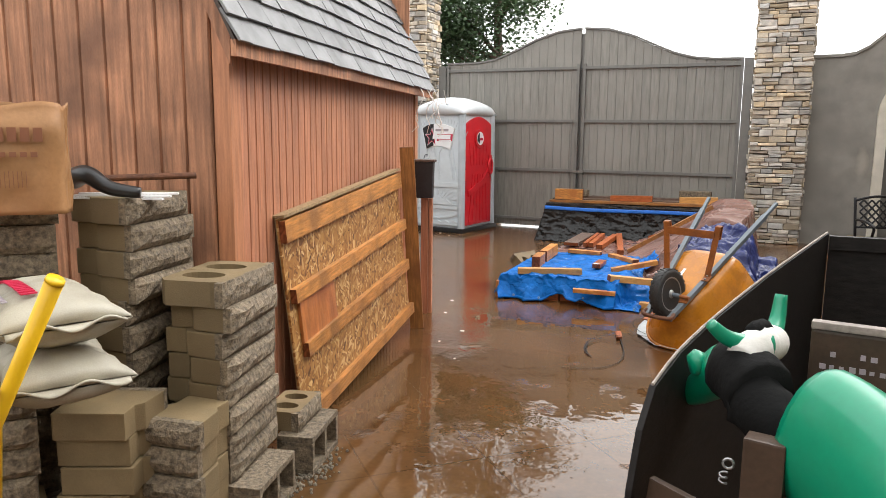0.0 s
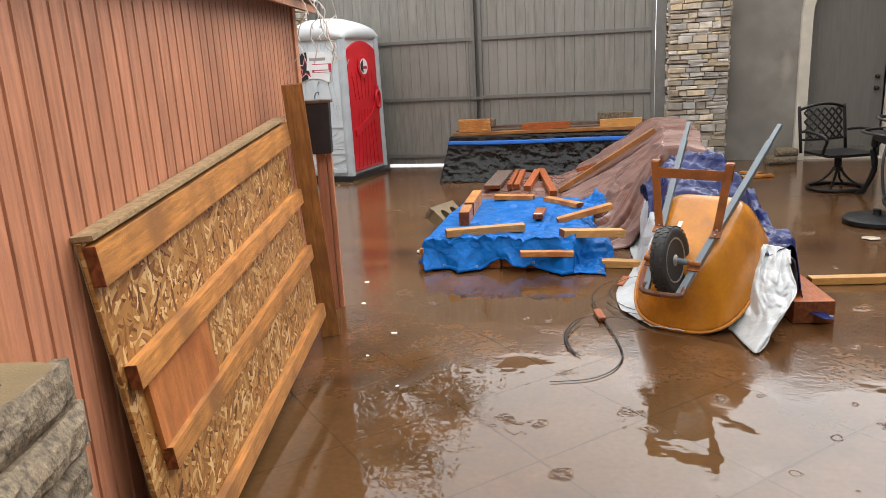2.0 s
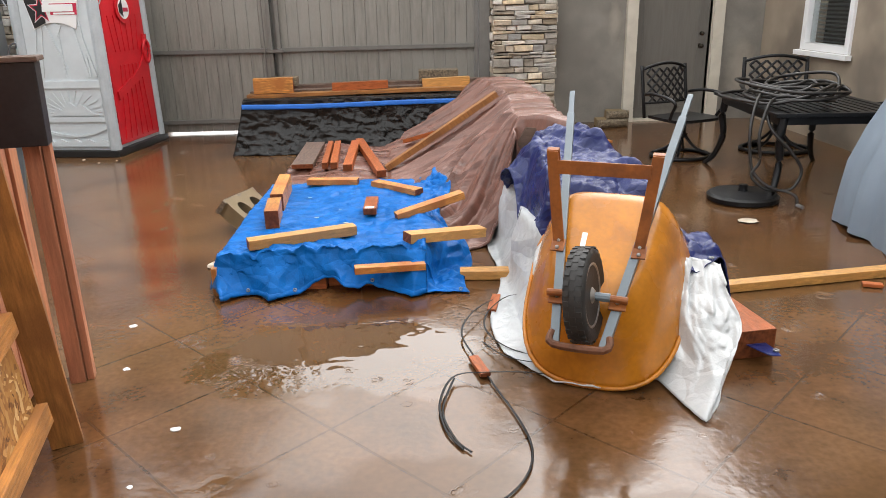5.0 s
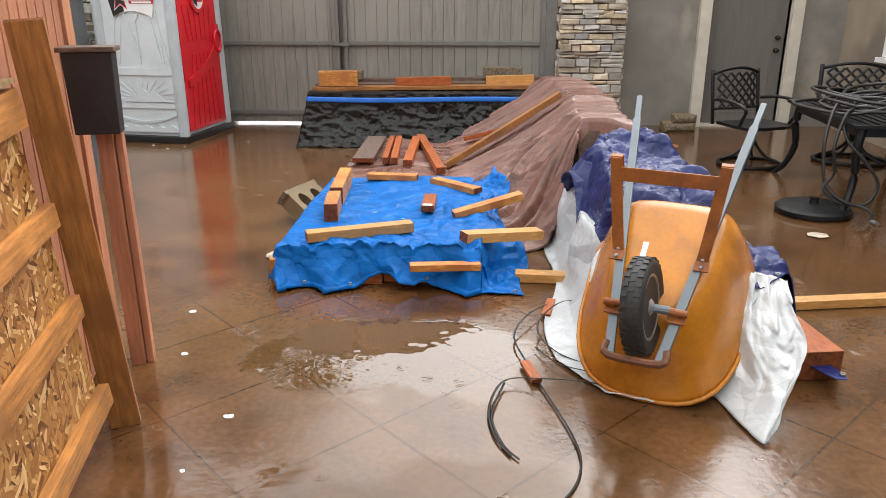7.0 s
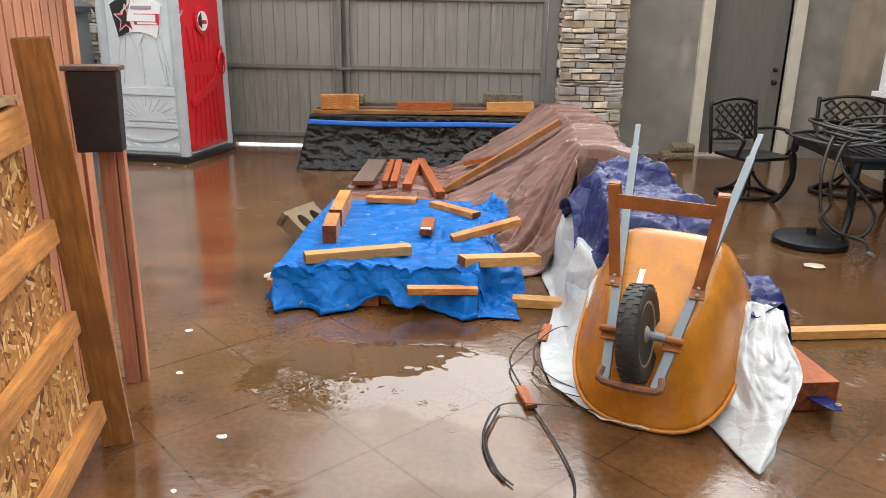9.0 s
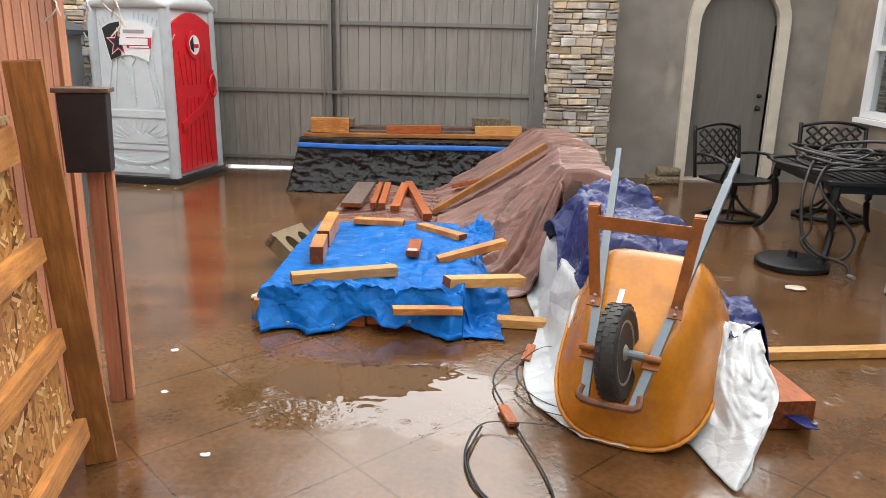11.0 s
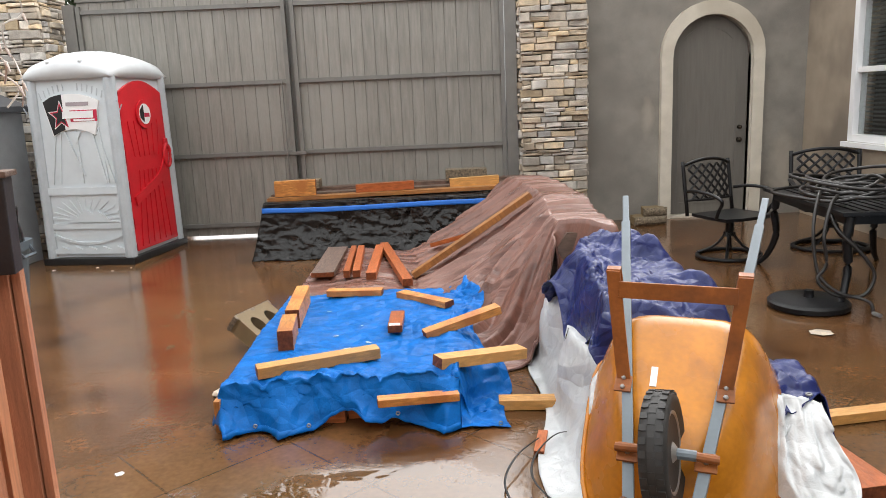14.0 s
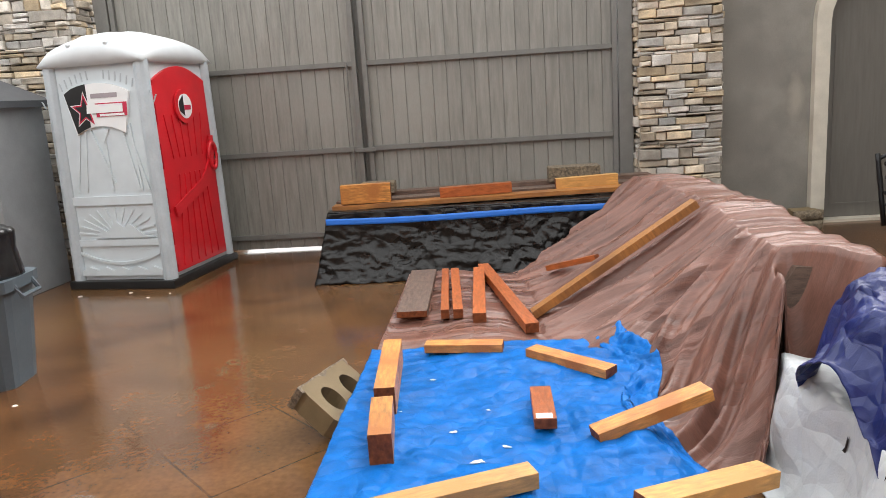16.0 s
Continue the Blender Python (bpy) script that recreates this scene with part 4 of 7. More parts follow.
# ---- portable toilet ----
def potty():
    W, D, H = 1.1, 1.16, 2.06
    t = thing("portable_toilet", "grey portable toilet with red door and white domed roof", "portable toilet", pose(-3.825, 12.87, 0, 0, 0, -8) @ Matrix.Diagonal((0.925, 1, 1, 1)))
    part("base", a_box(-W / 2 - 0.04, W / 2 + 0.04, -D / 2 - 0.04, D / 2 + 0.03, 0.0, 0.075, bevel=0.012), M_BLACK, t, "black plastic skid base")

    def tapered(x0, x1, y0, y1, z0, z1, k=0.965):
        bm = bmesh.new()
        lo = [bm.verts.new(p) for p in ((x0, y0, z0), (x1, y0, z0), (x1, y1, z0), (x0, y1, z0))]
        hi = [bm.verts.new((p[0] * k, p[1] * k, z1)) for p in ((x0, y0), (x1, y0), (x1, y1), (x0, y1))]
        bm.faces.new(lo[::-1])
        bm.faces.new(hi)
        for i in range(4):
            bm.faces.new((lo[i], lo[(i + 1) % 4], hi[(i + 1) % 4], hi[i]))
        return bm
    part("body", tapered(-W / 2 + 0.03, W / 2 - 0.03, -D / 2 + 0.03, D / 2 - 0.03, 0.076, H), M_POTTY, t, bevel=0.01)
    k = 0.965

    def on_front(x, z, d=0.0):
        s = 1 + (k - 1) * (z - 0.076) / (H - 0.076)
        return Vector((x * s, (-D / 2 + 0.03) * s - d, z))

    def on_side(y, z, d=0.0):
        s = 1 + (k - 1) * (z - 0.076) / (H - 0.076)
        return Vector(((W / 2 - 0.03) * s + d, y * s, z))

    def slab(fn, pts, d, name, mat, label="", d0=-0.004):
        bm = bmesh.new()
        a = [bm.verts.new(fn(u, z, d0)) for u, z in pts]
        c = [bm.verts.new(fn(u, z, d)) for u, z in pts]
        n = len(pts)
        bm.faces.new(c)
        bm.faces.new(a[::-1])
        for i in range(n):
            bm.faces.new((a[i], a[(i + 1) % n], c[(i + 1) % n], c[i]))
        bmesh.ops.recalc_face_normals(bm, faces=bm.faces[:])
        return part(name, bm, mat, t, label)
    # corner posts
    for sx, sy in ((-1, -1), (1, -1), (1, 1)):
        a, c = sx * (W / 2 - 0.045), sy * (D / 2 - 0.045)
        bm = bmesh.new()
        tube(bm, [(a, c, 0.076), (a * k, c * k, H)], 0.068, 12)
        part("corner_post", bm, M_POTTY_FRAME, t, "mid-grey rounded corner post", smooth=False)
    # front panel relief
    fw = W / 2 - 0.1
    slab(on_front, [(-fw, 0.78), (fw, 0.78), (fw, 0.86), (-fw, 0.86)], 0.022, "band", M_POTTY)
    slab(on_front, [(-fw, 0.40), (fw, 0.40), (fw, 0.46), (-fw, 0.46)], 0.02, "band", M_POTTY)
    slab(on_front, [(-fw, 0.17)] + [(-fw + 2 * fw * i / 10, 0.17 + 0.035 * (i % 2)) for i in range(1, 10)] + [(fw, 0.17), (fw, 0.12), (-fw, 0.12)], 0.03, "skirt", M_POTTY)
    arc = [(-fw + 2 * fw * i / 12, 0.25 + 0.1 * abs(i - 6) ** 2 / 36) for i in range(13)]
    slab(on_front, arc + [(u, z - 0.028) for u, z in arc[::-1]], 0.02, "bow_rib", M_POTTY)
    for i in (0, 1, 4, 7, 8):
        x = -0.42 + 0.105 * i
        slab(on_front, [(x * 0.95, 0.9), (x * 0.95 + 0.035, 0.9), (x * 0.62 + 0.022, 1.5), (x * 0.62, 1.5)], 0.014, "flute", M_POTTY)
    for i in range(13):
        a = math.pi * (i + 0.5) / 13
        x0, z0, x1, z1 = 0.1 * math.cos(a), 0.49 + 0.05 * math.sin(a), 0.45 * math.cos(a), 0.49 + 0.27 * math.sin(a)
        w = 0.011
        slab(on_front, [(x0 - w * 0.4 * math.sin(a), z0), (x0 + w * 0.4 * math.sin(a), z0), (x1 + w * math.sin(a), min(z1, 0.77) + w * abs(math.cos(a))), (x1 - w * math.sin(a), min(z1, 0.77) - w * abs(math.cos(a)))], 0.012, "sunray", M_POTTY)
    hill = [(-0.26, 0.475), (-0.16, 0.56), (-0.1, 0.53), (0.0, 0.63), (0.09, 0.57), (0.16, 0.6), (0.3, 0.5), (0.42, 0.475)]
    slab(on_front, hill, 0.024, "hill_relief", M_POTTY)
    slab(on_front, [(-0.075, 1.46), (0.075, 1.46), (0.0, 1.33)], 0.02, "keystone", M_POTTY)
    for sgn in (-1, 1):
        slab(on_front, [(sgn * 0.14 - 0.008, 1.48), (sgn * 0.14 + 0.008, 1.48), (0.06 + 0.006, 0.98), (0.06 - 0.006, 0.98)] if sgn < 0 else [(0.3, 1.5), (0.318, 1.5), (0.36, 0.9), (0.34, 0.9)], 0.018, "moulded_rib", M_POTTY)
    for i in range(22):
        a = math.radians(125 - 70 * i / 21)
        if abs(i - 10.5) < 1.2:
            continue
        r0, r1 = 1.28, 1.36
        cx, cz = 0.0, 0.62
        w = 0.006
        pts = [(cx + r0 * math.cos(a) * 0.82 - w, cz + r0 * math.sin(a)), (cx + r0 * math.cos(a) * 0.82 + w, cz + r0 * math.sin(a)), (cx + r1 * math.cos(a) * 0.82 + w, cz + r1 * math.sin(a)), (cx + r1 * math.cos(a) * 0.82 - w, cz + r1 * math.sin(a))]
        slab(on_front, pts, 0.006, "vent_slot", M_POTTY_FRAME)
    # sign, bowed top and bottom
    n = 12
    up = [(-0.36 + 0.72 * i / n, 1.78 + 0.085 * (1 - (2 * i / n - 1) ** 2)) for i in range(n + 1)]
    dn = [(-0.27 + 0.54 * i / n, 1.42 + 0.07 * (1 - (2 * i / n - 1) ** 2)) for i in range(n + 1)]
    sg = slab(on_front, up + dn[::-1], 0.028, "sign_board", M_WHITE, "white and black printed sign")

    def sub(pts, d, name, mat):
        ob = slab(on_front, pts, d, name, mat, d0=d - 0.003)
        ob.parent = sg
    sub([(-0.355, 1.785), (-0.27, 1.83), (-0.19, 1.85), (-0.105, 1.862), (-0.105, 1.485), (-0.16, 1.47), (-0.26, 1.43)], 0.031, "black_field", M_BLACK)
    star = lambda cx, cz, r, q: [(cx + (r if i % 2 == 0 else r * q) * math.sin(math.pi * i / 5), cz + (r if i % 2 == 0 else r * q) * math.cos(math.pi * i / 5)) for i in range(10)]
    sub(star(-0.14, 1.63, 0.17, 0.42), 0.0335, "star", M_WHITE)
    sub(star(-0.14, 1.63, 0.15, 0.42), 0.036, "star", M_RED_SIGN)
    sub(star(-0.14, 1.63, 0.115, 0.42), 0.038, "star", M_BLACK)
    sub([(-0.02, 1.57), (0.32, 1.57), (0.33, 1.69), (-0.02, 1.69)], 0.034, "red_bar", M_RED_SIGN)
    sub([(-0.12, 1.605), (0.28, 1.605), (0.285, 1.68), (-0.11, 1.68)], 0.04, "letter_bar", M_WHITE)
    sub([(0.02, 1.575), (0.29, 1.575), (0.29, 1.595), (0.02, 1.595)], 0.037, "letter_bar", M_WHITE)
    sub([(-0.06, 1.735), (0.23, 1.735), (0.235, 1.775), (-0.06, 1.775)], 0.032, "number_bar", M_GREY_PRINT)
    # red door on the side
    d0, d1 = -D / 2 + 0.12, D / 2 - 0.13
    top = [(d1 - (d1 - d0) * i / 10, 1.86 + 0.13 * math.sin(math.pi * i / 10)) for i in range(11)]
    dr = slab(on_side, [(d0, 0.12), (d1, 0.12)] + top, 0.03, "door", M_RED, "moulded red plastic door")

    def dsub(pts, d, name, mat):
        ob = slab(on_side, pts, d, name, mat, d0=d - 0.02)
        ob.parent = dr
    for z in (0.2, 0.5, 0.9, 1.3, 1.65):
        dsub([(d0 - 0.05, z), (d0 + 0.02, z), (d0 + 0.02, z + 0.17), (d0 - 0.05, z + 0.17)], 0.032, "hinge", M_RED)
    for i in range(6):
        y = d0 + 0.1 + 0.13 * i
        dsub([(y, 0.16), (y + 0.03, 0.16), (y * 0.7 + 0.05, 1.0), (y * 0.7 + 0.02, 1.0)], 0.042, "flute", M_RED)
        dsub([(y * 0.8, 1.15), (y * 0.8 + 0.022, 1.15), (y + 0.022, 1.55), (y, 1.55)], 0.04, "flute", M_RED)
    up_line = smooth_line([(d0 + 0.06, 0.72, 0), (d0 + 0.25, 0.79, 0), (d1 - 0.3, 0.93, 0), (d1 - 0.14, 1.1, 0), (d1 - 0.08, 1.32, 0)], 4)
    dn_line = smooth_line([(d1 - 0.0, 1.32, 0), (d1 - 0.04, 1.05, 0), (d1 - 0.18, 0.86, 0), (d0 + 0.35, 0.72, 0), (d0 + 0.08, 0.62, 0)], 4)
    swoop = [(p.x, p.y) for p in up_line + dn_line]
    dsub(swoop, 0.055, "swoop", M_RED)
    ring = [(0.0 + 0.17 * math.cos(2 * math.pi * i / 20), 1.62 + 0.16 * math.sin(2 * math.pi * i / 20)) for i in range(20)]
    dsub(ring, 0.055, "badge_ring", M_RED)
    dsub([(0.0 + 0.12 * math.cos(2 * math.pi * i / 20), 1.62 + 0.115 * math.sin(2 * math.pi * i / 20)) for i in range(20)], 0.06, "badge", M_WHITE)
    dsub([(-0.11, 1.58), (-0.03, 1.53), (-0.03, 1.72), (-0.11, 1.66)], 0.064, "badge_print", M_BLACK)
    dsub([(-0.02, 1.585), (0.09, 1.585), (0.09, 1.63), (-0.02, 1.63)], 0.064, "badge_print", M_RED_SIGN)
    hm = Matrix.Translation(on_side(d1 - 0.06, 1.12, 0.06))
    part("handle", a_tube([hm @ Vector((0, 0.07 * math.cos(2 * math.pi * i / 16), 0.13 * math.sin(2 * math.pi * i / 16))) for i in range(16)], 0.022, 8, closed=True), M_RED, dr, "oval red pull handle", smooth=True)
    # roof: shallow dome with a bowed front and rear
    rw, rd, N = 0.56, 0.61, 12

    def roof(u, v):
        x, y = (2 * u - 1) * rw, (2 * v - 1) * rd
        e = max(abs(2 * u - 1), abs(2 * v - 1))
        z = 2.08 + 0.15 * (1 - abs(2 * u - 1) ** 1.7) ** 0.8 + 0.1 * (1 - abs(2 * v - 1) ** 2.5)
        if e > 0.999:
            z -= 0.05
        return (x, y, z)
    bm = bmesh.new()
    g = [[bm.verts.new(roof(i / 20, j / 12)) for j in range(13)] for i in range(21)]
    for i in range(20):
        for j in range(12):
            bm.faces.new((g[i][j], g[i + 1][j], g[i + 1][j + 1], g[i][j + 1]))
    edge = [g[i][0] for i in range(21)] + [g[20][j] for j in range(1, 13)] + [g[i][12] for i in range(19, -1, -1)] + [g[0][j] for j in range(11, 0, -1)]
    low = [bm.verts.new((q.co.x * 0.97, q.co.y * 0.97, 2.02)) for q in edge]
    n = len(edge)
    for i in range(n):
        bm.faces.new((edge[i], edge[(i + 1) % n], low[(i + 1) % n], low[i]))
    bm.faces.new(low)
    bmesh.ops.recalc_face_normals(bm, faces=bm.faces[:])
    part("roof", bm, M_POTTY_ROOF, t, "translucent white domed roof", smooth=True)
    for x in (-0.2, 0.2):
        part("roof_rib", a_tube(smooth_line([(x, -0.59, 2.19), (x, -0.3, 2.285), (x, 0.1, 2.292), (x, 0.5, 2.235)], 5), 0.02, 8), M_POTTY_ROOF, t, smooth=True)


potty()


# ---- the wrapped planter box at the gate ----
def planter():
    t = thing("wrapped_planter_box", "long low box wrapped in black plastic and blue tape", "planter box", pose(0, 0, 0))
    x0, x1, y0, y1, h = -1.9, 1.0, 12.25, 13.2, 0.6
    part("core", a_box(x0 + 0.03, x1, y0 + 0.05, y1, 0.0, h - 0.03), M_WOOD_RED, t)

    def front(u, v):
        z = h * (1 - v)
        x = x0 - 0.02 - 0.13 * v + (x1 - x0 + 0.02 + 0.1 * v) * u
        y = y0 - 0.02 - 0.2 * v * v + (fold(x, 0.3, z, 4.5, 0.04) + crumple(x * 0.7, 5, z * 1.3, 6, 0.05) + crumple(x, 5, z, 15, 0.016)) * (0.25 + 0.9 * v)
        return (x, y, max(0.006, z + fold(x, 9, z, 3, 0.02) * v))
    sheet("plastic_wrap", front, 200, 44, M_BLACK_SHEET, t, "crumpled black plastic sheeting")

    def side(u, v):
        z = h * (1 - v)
        y = y0 - 0.02 + (y1 - y0) * u - 0.2 * v * v * (1 - u)
        x = x0 - 0.02 - 0.13 * v + fold(3, y, z, 4.5, 0.04) * (0.15 + 0.8 * v)
        return (x, y, max(0.006, z))
    sheet("plastic_wrap", side, 30, 20, M_BLACK_SHEET, t, "crumpled black plastic sheeting")
    sheet("plastic_wrap", lambda u, v: (x0 - 0.02 + (x1 - x0) * u, y0 - 0.02 + 0.35 * v, h + 0.004 + fold(u * 3, v, 0, 5, 0.012)), 60, 8, M_BLACK_SHEET, t)

    def tape(u, v):
        x = x0 - 0.03 + 2.75 * u
        z = 0.505 + 0.055 * v - 0.01 * math.sin(6 * u)
        y = y0 - 0.05 - 0.2 * (1 - z / h) ** 2 + fold(x, 0.3, 0.5, 4.5, 0.01) - 0.012
        return (x, y, z)
    sheet("tape", tape, 60, 3, M_BLUE_TAPE, t, "strip of bright blue tape", thick=0.003)
    for yy, zz, c in ((12.42, 0.625, M_POST), (12.62, 0.64, M_WOOD_GREY), (12.95, 0.66, M_WOOD_GREY)):
        p = beam("top_board", (x0 - 0.0, yy, zz), (1.05, yy + 0.1, zz + 0.03), 0.16, 0.04, c)
        p.parent = t
    return t


planter()
for a, b2, w, h, mt, lb in (((-1.82, 12.42, 0.74), (-1.37, 12.45, 0.74), 0.09, 0.17, M_WOOD, "orange cedar offcut standing on the wrapped box"),
                            ((-0.93, 12.5, 0.7), (-0.28, 12.52, 0.715), 0.09, 0.09, M_WOOD_RED, "reddish timber offcut lying on the wrapped box"),
                            ((0.12, 12.6, 0.705), (0.68, 12.63, 0.72), 0.09, 0.1, M_WOOD_PALE, "pale cedar offcut standing on the wrapped box")):
    tagged(beam("timber_offcut", a, b2, w, h, mt), lb, "timber", group="offcuts on the wrapped box")


def slab_block(name, x0, x1, y0, y1, z0, z1, mat, label):
    return tagged(part(name, a_box(x0, x1, y0, y1, z0, z1, bevel=0.006), mat), label, "concrete block", group="concrete blocks on the wrapped box")


slab_block("concrete_block", -1.7, -1.38, 12.75, 12.95, 0.69, 0.79, M_SPLIT, "rough grey concrete block resting on the wrapped box")
slab_block("concrete_block", 0.08, 0.56, 12.82, 13.05, 0.7, 0.83, M_SPLIT, "rough grey concrete block resting on the wrapped box")


# ---- tarped lumber pile ----
def pile():
    t = thing("lumber_stack", "low stack of redwood boards under tarpaulins", "lumber stack")
    rnd = random.Random(9)
    for k in range(2):
        for i in range(6):
            y0 = 7.86 + 0.05 * rnd.random()
            part("plank", a_box(-1.1 + 0.2 * i, -1.1 + 0.2 * i + 0.19, y0, 11.3 - 0.1 * rnd.random(), 0.001 + 0.085 * k, 0.083 + 0.085 * k, bevel=0.004), M_WOOD_RED, t)
    bm = prism([(0.4, 0.0), (1.2, 0.0), (1.2, 0.72), (0.86, 0.73)], "y", 9.08, 12.1)
    part("sloped_frame", bm, M_WOOD_GREY, t)
    part("edge_board", a_box(-1.17, -1.14, 7.8, 9.7, 0.0, 0.17), M_WOOD_UP, t, "thin plywood edge")


pile()


def brown_tarp():
    def f(u, v):
        far = 11.42 + 0.75 * ease(0.3, 0.72, u)
        near = 8.4 + 0.13 * ease(0.36, 0.58, u) + 0.42 * min(1, max(0, (u - 0.58) / 0.16)) - 0.22 * ease(0.77, 0.86, u)
        y = near + (far - near) * v
        xl = 0.1 + (-1.17 - 0.1) * ease(9.25, 9.55, y)
        foot = 0.22 - 0.42 * ease(8.8, 10.0, y) - 0.1 * ease(10.6, 11.6, y)
        ridge = 0.8 + 0.07 * ease(9.2, 10.5, y) - 0.12 * ease(11.0, 12.1, y)
        ztop = 0.79 + 0.012 * math.sin(5 * y)
        low = 0.215 - 0.17 * ease(9.2, 8.5, y)
        if u < 0.36:
            s = u / 0.36
            x, z = xl + (foot - xl) * s, low + 0.02 * math.sin(7 * s + y)
            z -= 0.02 * ease(0.75, 1, s)
            if s < 0.05 and y > 9.4:
                z = 0.02 + (low - 0.02) * s / 0.05
        elif u < 0.76:
            s = (u - 0.36) / 0.4
            x = foot + (ridge - foot) * s
            z = (low - 0.02) + (ztop - low + 0.02) * s ** (1.12 + 2.3 * ease(9.4, 8.5, y)) - 0.05 * math.sin(math.pi * s)
            # long creases running down the slope, fanning forward at the near end
            q = y + (1 - s) * 0.5 * (1 - ease(8.9, 10.6, y)) + 0.025 * noise.noise(Vector((x * 2.5, y * 2.5, 0)))
            w = (0.35 + 0.65 * ease(0.0, 0.3, s)) * (1 - 0.45 * ease(0.9, 1, s))
            z += 0.06 * w * (1 - 2 * abs(math.sin(math.pi * q / 0.29))) * (0.5 + noise.noise(Vector((q * 4, 4, s * 0.8))))
            z += 0.046 * w * (1 - 2 * abs(math.sin(math.pi * q / 0.113 + 0.6))) * (0.5 + 1.2 * noise.noise(Vector((q * 6, 2, s * 1.2))))
            z += 0.018 * w * (1 - 2 * abs(math.sin(math.pi * q / 0.067))) * (0.4 + noise.noise(Vector((q * 9, 7, s * 1.5))))
        elif u < 0.86:
            s = (u - 0.76) / 0.1
            x, z = ridge + 0.36 * s, ztop + 0.012 * math.sin(math.pi * s) + 0.008 * math.sin(23 * y)
        else:
            s = (u - 0.86) / 0.14
            x, z = ridge + 0.36 + 0.12 * s + 0.02 * math.sin(9 * y) * s, ztop - (ztop - 0.02) * s
        hang = (1 - min(1, v / 0.06)) * ease(0.735, 0.77, u)
        z += fold(x, y, 0, 3.2, 0.014) - 0.62 * hang
        return (x, y + 0.1 * hang * (1 - hang) * math.sin(9 * x), max(0.008, z))
    t = tagged(sheet("brown_tarpaulin", f, 170, 300, M_BROWN_TARP), "wet brown tarpaulin draped over a sloping timber stack", "tarpaulin")

    def hem(u, v):
        p = Vector(f(0.42 + 0.34 * u, 0.0))
        return p + Vector((-0.006, 0.028 * v - 0.002, 0.009))
    sheet("hem", hem, 70, 2, M_BROWN_TARP, t, thick=0.003)
    return t


brown_tarp()


def blue_tarp():
    X0, X1, Y0, Y1, Z = -1.14, 0.12, 7.86, 9.66, 0.232

    def f(u, v):
        x = X0 - 0.06 + (X1 - X0 + 0.31) * u
        y = Y0 - 0.3 + (Y1 - Y0 + 0.3) * v
        z = Z + 0.012 * math.sin(5 * x + 3 * y)
        xx = x
        front = Y0 - y
        k = max(0.0, front / 0.3)
        if front > 0:
            arch_up = 0.085 * math.exp(-((x + 0.47) / 0.13) ** 2) + 0.04 * math.exp(-((x + 0.25) / 0.05) ** 2)
            reach = 0.15 - 0.07 * math.exp(-((x + 0.42) / 0.16) ** 2) + 0.02 * math.sin(14 * x) + 0.02 * ease(-0.2, 0.1, x)
            pleat = 1 - 2 * abs(math.sin(7.5 * x + 1.2 * noise.noise(Vector((x * 3, k, 0)))))
            y = Y0 - (reach + 0.045 * pleat) * k
            z = Z - (Z - 0.012 - arch_up) * k ** 0.75
        if x < X0:
            z = min(z, Z - (X0 - x) / 0.06 * (Z - 0.05))
        if x > X1 - 0.02:
            s = (x - X1 + 0.02) / 0.27
            z = max(0.012, z - 0.12 * s * ease(8.9, 8.3, y) + 0.1 * s * ease(8.8, 9.4, y) - 0.21 * ease(8.35, 8.0, y) * ease(0, 0.4, s))
            xx = x + 0.05 * math.sin(7 * y) - 0.12 * s * ease(8.1, 8.5, y)
        c = fold(x, y, z, 6.0, 0.03) * (0.2 + 1.0 * ease(8.1, 7.8, y) + 0.45 * ease(-0.25, 0.1, x)) + crumple(x, y, z, 11, 0.014) * (0.4 + 0.9 * ease(8.15, 7.85, y)) + crumple(x, y, z, 5.5, 0.05) * (0.34 + 1.0 * ease(8.15, 7.85, y) + 0.3 * ease(-0.3, 0.1, x))
        c *= 1 - 0.75 * ease(0.4, 1.0, k)
        xx += 0.1 * ease(0.0, 1.0, k) * ease(-0.5, -1.2, x)
        return (xx, y + (0.7 * c if front > 0 else 0), max(0.01, z + c))
    t = tagged(sheet("blue_tarpaulin", f, 170, 220, M_BLUE_TARP), "bright blue tarpaulin with rumpled hanging edge", "tarpaulin")
    sheet("hem", lambda u, v: Vector(f(u, 0.02 * v)) + Vector((0, -0.005, 0.002)), 170, 2, M_BLUE_TARP, t, thick=0.003)
    for u, w in ((0.1, 0.004), (0.32, 0.004), (0.62, 0.004), (0.97, 0.004)):
        p = Vector(f(u, 0.01))
        part("grommet", a_tube([p + Vector((0.009 * math.cos(i * 0.785), -0.012, 0.02 + 0.009 * math.sin(i * 0.785))) for i in range(8)], w, 6, closed=True), M_RIM, t, "metal eyelet", smooth=True)
    # pale scuffs where the coating has worn off
    rs = random.Random(4)
    for u0, v0, w in ((0.42, 0.38, 0.022), (0.49, 0.44, 0.014), (0.35, 0.5, 0.012), (0.27, 0.78, 0.01), (0.44, 0.6, 0.008), (0.2, 0.6, 0.007)):
        bm = bmesh.new()
        n = 11
        ring = []
        for i in range(n):
            r = w * rs.uniform(0.35, 1.2)
            ring.append(bm.verts.new(Vector(f(u0 + r * math.cos(2 * math.pi * i / n), v0 + 0.45 * r * math.sin(2 * math.pi * i / n))) + Vector((0, 0, 0.006))))
        bm.faces.new(ring)
        part("scuff", bm, M_WHITE_SHEET, t, "white worn scuff")
    return t


blue_tarp()

